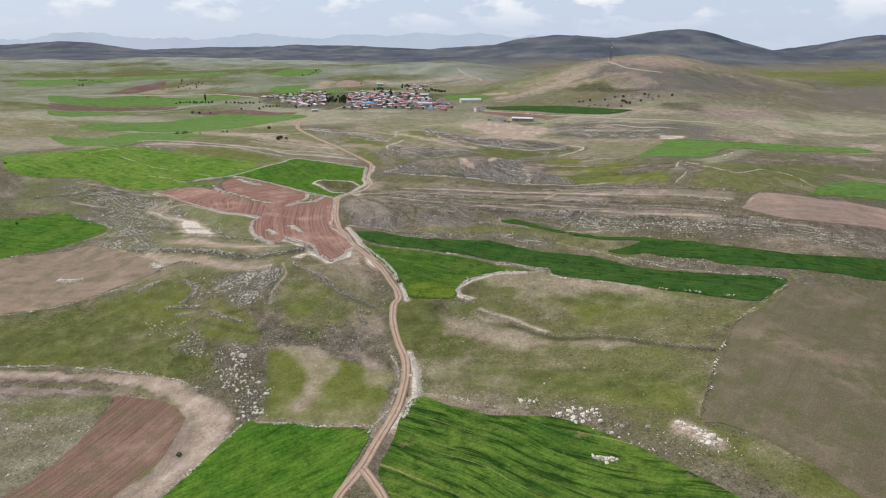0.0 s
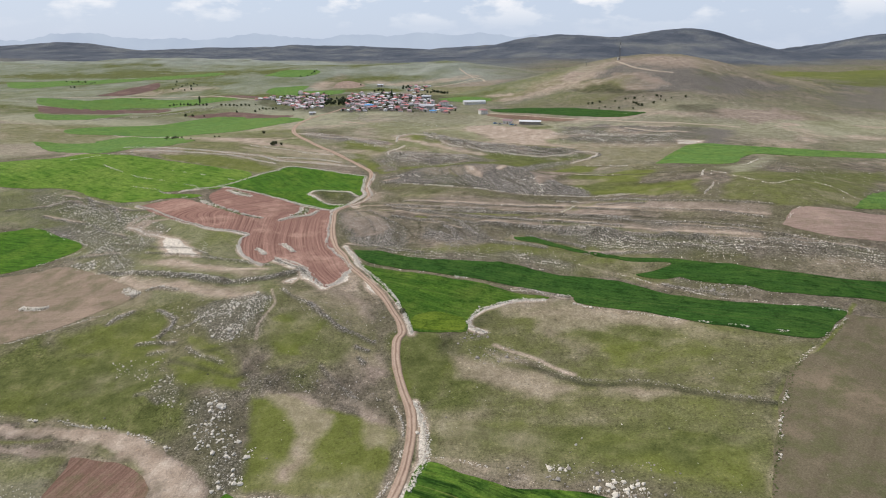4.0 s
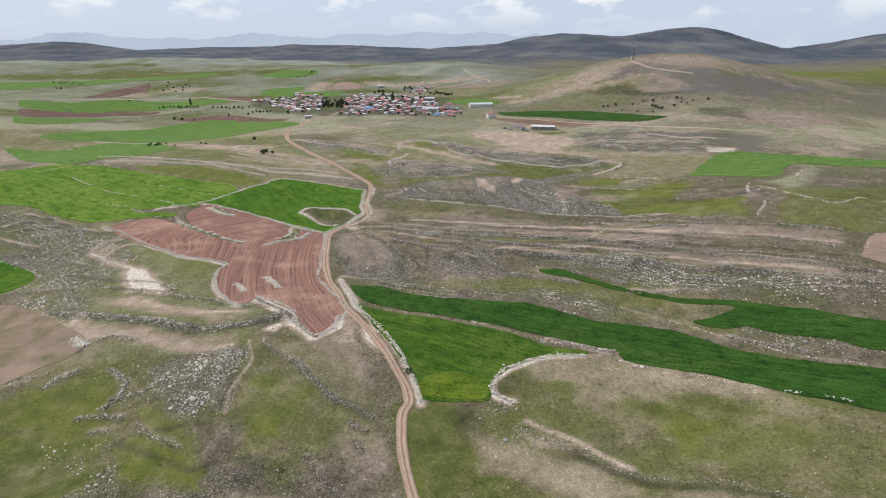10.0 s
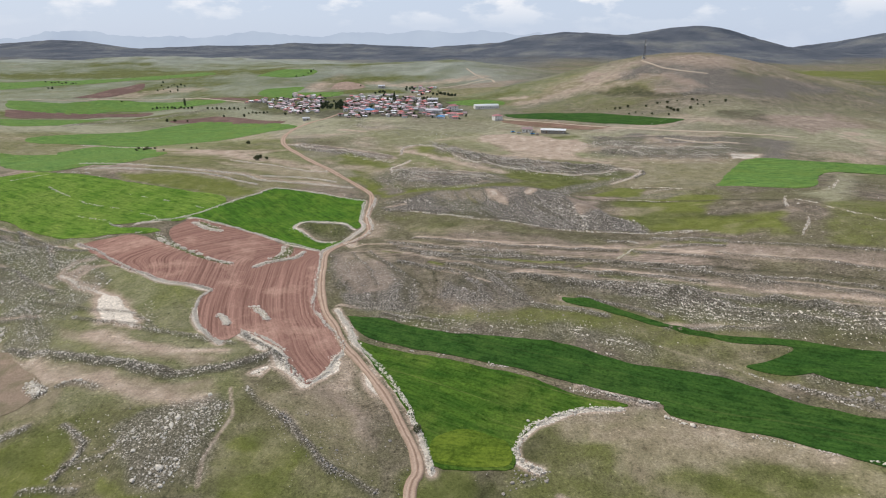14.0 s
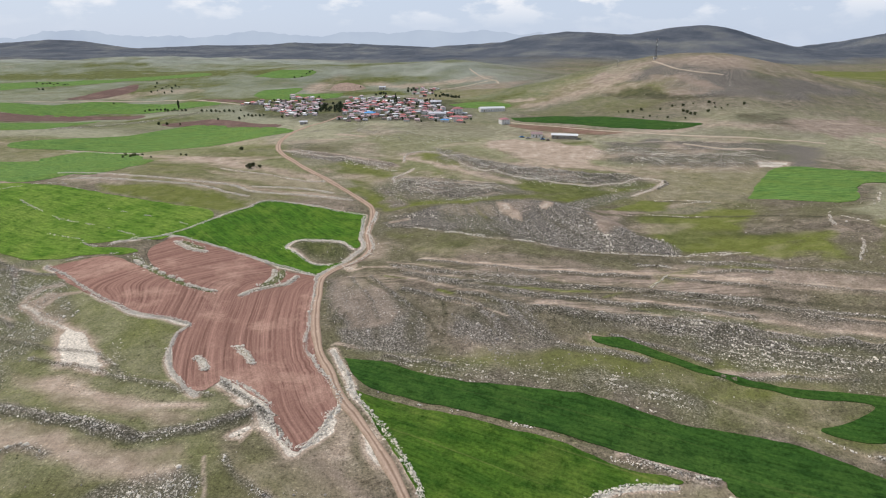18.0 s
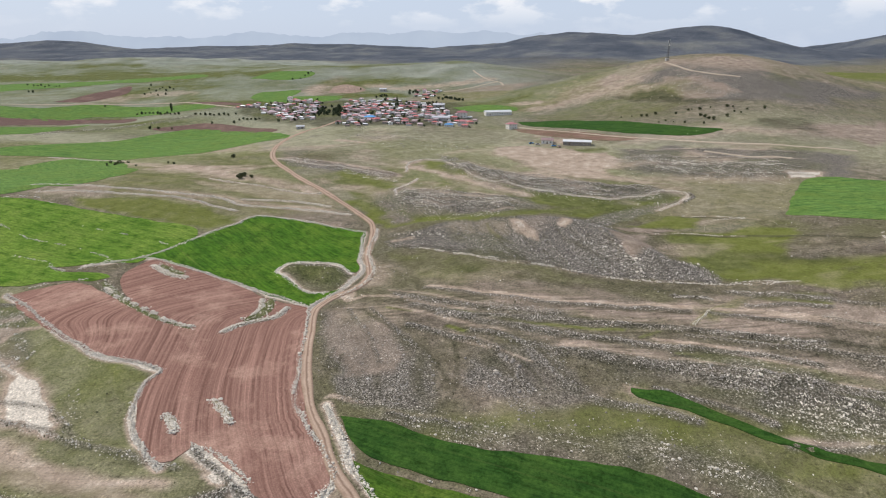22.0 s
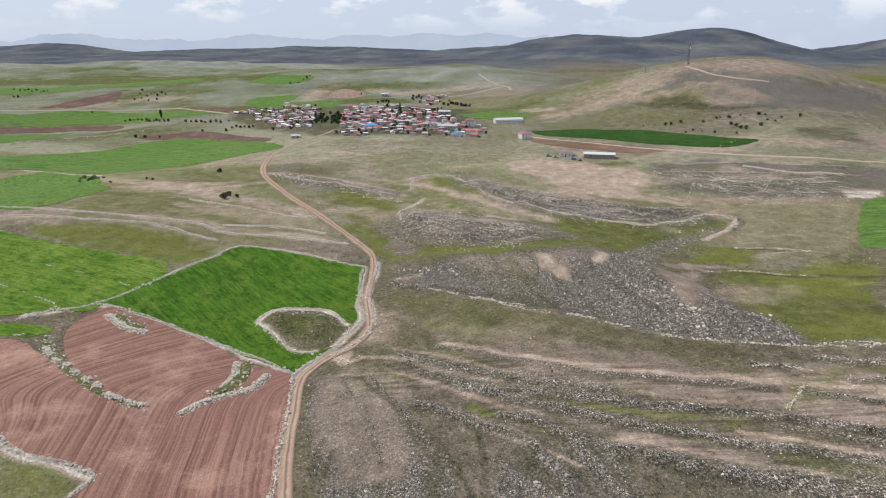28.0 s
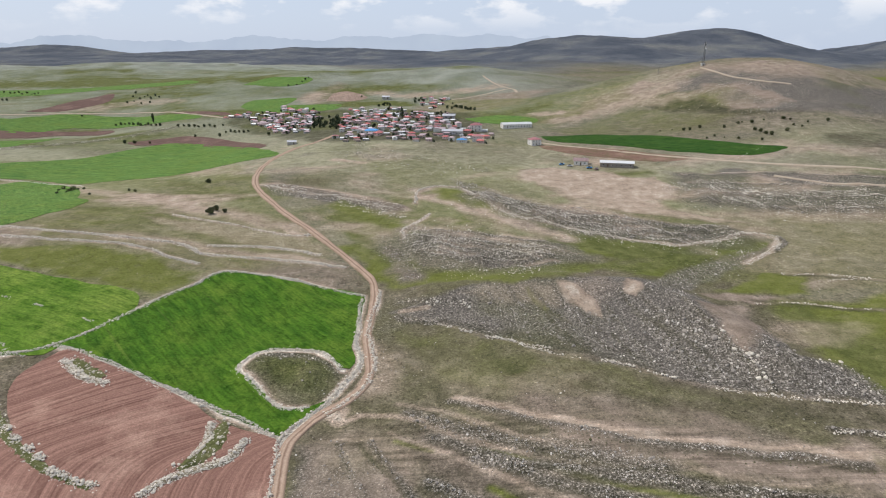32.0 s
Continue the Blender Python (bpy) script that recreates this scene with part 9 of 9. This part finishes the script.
for k, z in enumerate((24.2, 22.5, 19.0)):
    a = 0.5 + 2.09 * k
    x, y = math.cos(a) * 0.9, math.sin(a) * 0.9
    part("antenna", box((x - 0.2, y - 0.2, z - 1.1), (x + 0.2, y + 0.2, z + 1.1)), FRAME, mast, "white panel antenna")
dish = bar((0.2, -1.25, 17.5), (0.2, -0.7, 17.5), 0.75, sides=14)
part("dish", dish, FRAME, mast, "white drum dish")
mast.matrix_basis = settle(mast, 268, 992, 0)
small = copy_thing(mast, settle(mast, 220, 1000, 30, 0.35))
small["label"] = "small lattice mast on the hilltop"
cabin = house(3.6, 2.6, 2.2, 0.0, "flat", PLASTERS[0], ROOFS[3], "small white equipment cabin beside the mast", 1)
cabin.matrix_basis = settle(cabin, 266, 988, 0)


# ---- trees ----
LEAVES = [leaf_material("dusty_leaves", (0.062, 0.074, 0.038), (0.155, 0.164, 0.084)), leaf_material("dark_leaves", (0.042, 0.060, 0.036), (0.105, 0.130, 0.070))]


def tree(kind, seed, height, width, leaves, label, category="tree"):
    rng = np.random.default_rng(seed)
    thing = tagged(new(kind), label, category, kind.replace("_", " ") + "s")
    bm = bmesh.new()
    stem = height * (0.13 if kind != "bush" else 0.1)
    bar((0, 0, -0.4), (0.05 * height * rng.uniform(-1, 1), 0.03 * height, stem), 0.035 * height, bm, 7)
    for k in range(0 if kind == "conifer" else 6 if kind != "poplar" else 2):
        a, r = k * 1.05 + rng.uniform(-0.3, 0.3), width * 0.34 * rng.uniform(0.6, 1.1)
        bar((0, 0, stem * 0.85), (r * math.cos(a), r * math.sin(a), height * rng.uniform(0.55, 0.8)), 0.013 * height, bm, 4)
    part("trunk", bm, BARK, thing)
    n = 520 if kind != "bush" else 220
    d = rng.normal(0, 1, (n, 3))
    d /= np.linalg.norm(d, axis=1)[:, None]
    lobes = rng.normal(0, 1, (8, 3))
    lobes /= np.linalg.norm(lobes, axis=1)[:, None]
    swell = 0.45 + 0.70 * np.max(d @ lobes.T, axis=1) ** 2
    if kind == "conifer":
        up = rng.random(n) ** 1.4
        p = np.column_stack([d[:, 0] * width / 2 * (1.05 - up), d[:, 1] * width / 2 * (1.05 - up), 0.12 * height + up * 0.88 * height])
    else:
        r = swell * rng.uniform(0.55, 1.0, n) ** 0.5
        p = np.column_stack([d[:, 0] * r * width / 2, d[:, 1] * r * width / 2, stem + (height - stem) * (0.40 + 0.50 * d[:, 2] * r)])
    size = rng.uniform(0.055, 0.11, n) * (width if kind != "poplar" else width * 1.8)
    a, b = rng.normal(0, 1, (n, 3)), rng.normal(0, 1, (n, 3))
    a /= np.linalg.norm(a, axis=1)[:, None]
    b -= a * (a * b).sum(1)[:, None]
    b /= np.linalg.norm(b, axis=1)[:, None]
    s = size[:, None]
    quads = np.stack([p - a * s, p - b * s * 0.7, p + a * s, p + b * s * 0.7], 1).reshape(-1, 3)
    me = quick_mesh("crown", quads, np.arange(4 * n).reshape(-1, 4), leaves)
    crown = new("crown", me)
    crown.parent = thing
    return thing


GROVE = [
    tree("tree", 1, 5.2, 5.2, LEAVES[0], "small round olive-green tree on dry grass"), tree("tree", 2, 4.6, 5.0, LEAVES[0], "small spreading tree with dusty green leaves"),
    tree("tree", 3, 6.0, 5.4, LEAVES[1], "dark green broad-leaved tree"), tree("tree", 4, 7.5, 6.0, LEAVES[1], "tall dark tree between the houses"),
]
SHRUBS = [tree("bush", 5, 2.2, 2.6, LEAVES[0], "low dusty green bush", "bush"), tree("bush", 6, 1.8, 2.4, LEAVES[1], "low dark green bush on dry grass", "bush")]
new_tree, new_bush = [True] * len(GROVE), [True] * len(SHRUBS)
for spots_, kinds, low, high in ((TREES, (0, 1), 0.5, 0.85), (VILLAGE_TREES, (2, 3), 0.6, 0.95), (FAR_TREES, (0, 2), 0.5, 0.85)):
    for points, _, _ in spots_:
        for x, y in points:
            place(GROVE, new_tree, random.choice(kinds), x, y, random.uniform(0, 360), random.uniform(low, high))
            if spots_ is VILLAGE_TREES:
                place(GROVE, new_tree, random.choice(kinds), x + random.uniform(-6, 6), y + random.uniform(4, 14), random.uniform(0, 360), random.uniform(low, high))
for points, _, _ in BUSHES:
    for x, y in points:
        place(SHRUBS, new_bush, random.randrange(2), x, y, random.uniform(0, 360), random.uniform(0.8, 1.3))
rng = np.random.default_rng(23)
for k in range(170):
    spot = taken[int(rng.integers(0, len(taken)))] + rng.normal(0, 6, 2)
    place(GROVE, new_tree, int(rng.integers(2, 4)), spot[0], spot[1], float(rng.uniform(0, 360)), float(rng.uniform(0.35, 0.75)))
for k in range(34):
    spot = VILLAGE_TREES[0][0][:8].mean(0) + rng.normal(0, 1, 2) * (26, 24)
    place(GROVE, new_tree, int(rng.integers(2, 4)), spot[0], spot[1], float(rng.uniform(0, 360)), float(rng.uniform(0.6, 0.95)))
poplar = tree("poplar", 8, 13.0, 3.2, LEAVES[1], "tall slim poplar beside a row of trees", "tree")
poplar.matrix_basis = settle(poplar, -404, 1032, 0)
fir = tree("conifer", 9, 13.0, 6.0, LEAVES[1], "dark conifer among the village houses", "tree")
fir.matrix_basis = settle(fir, -80, 936, 0)
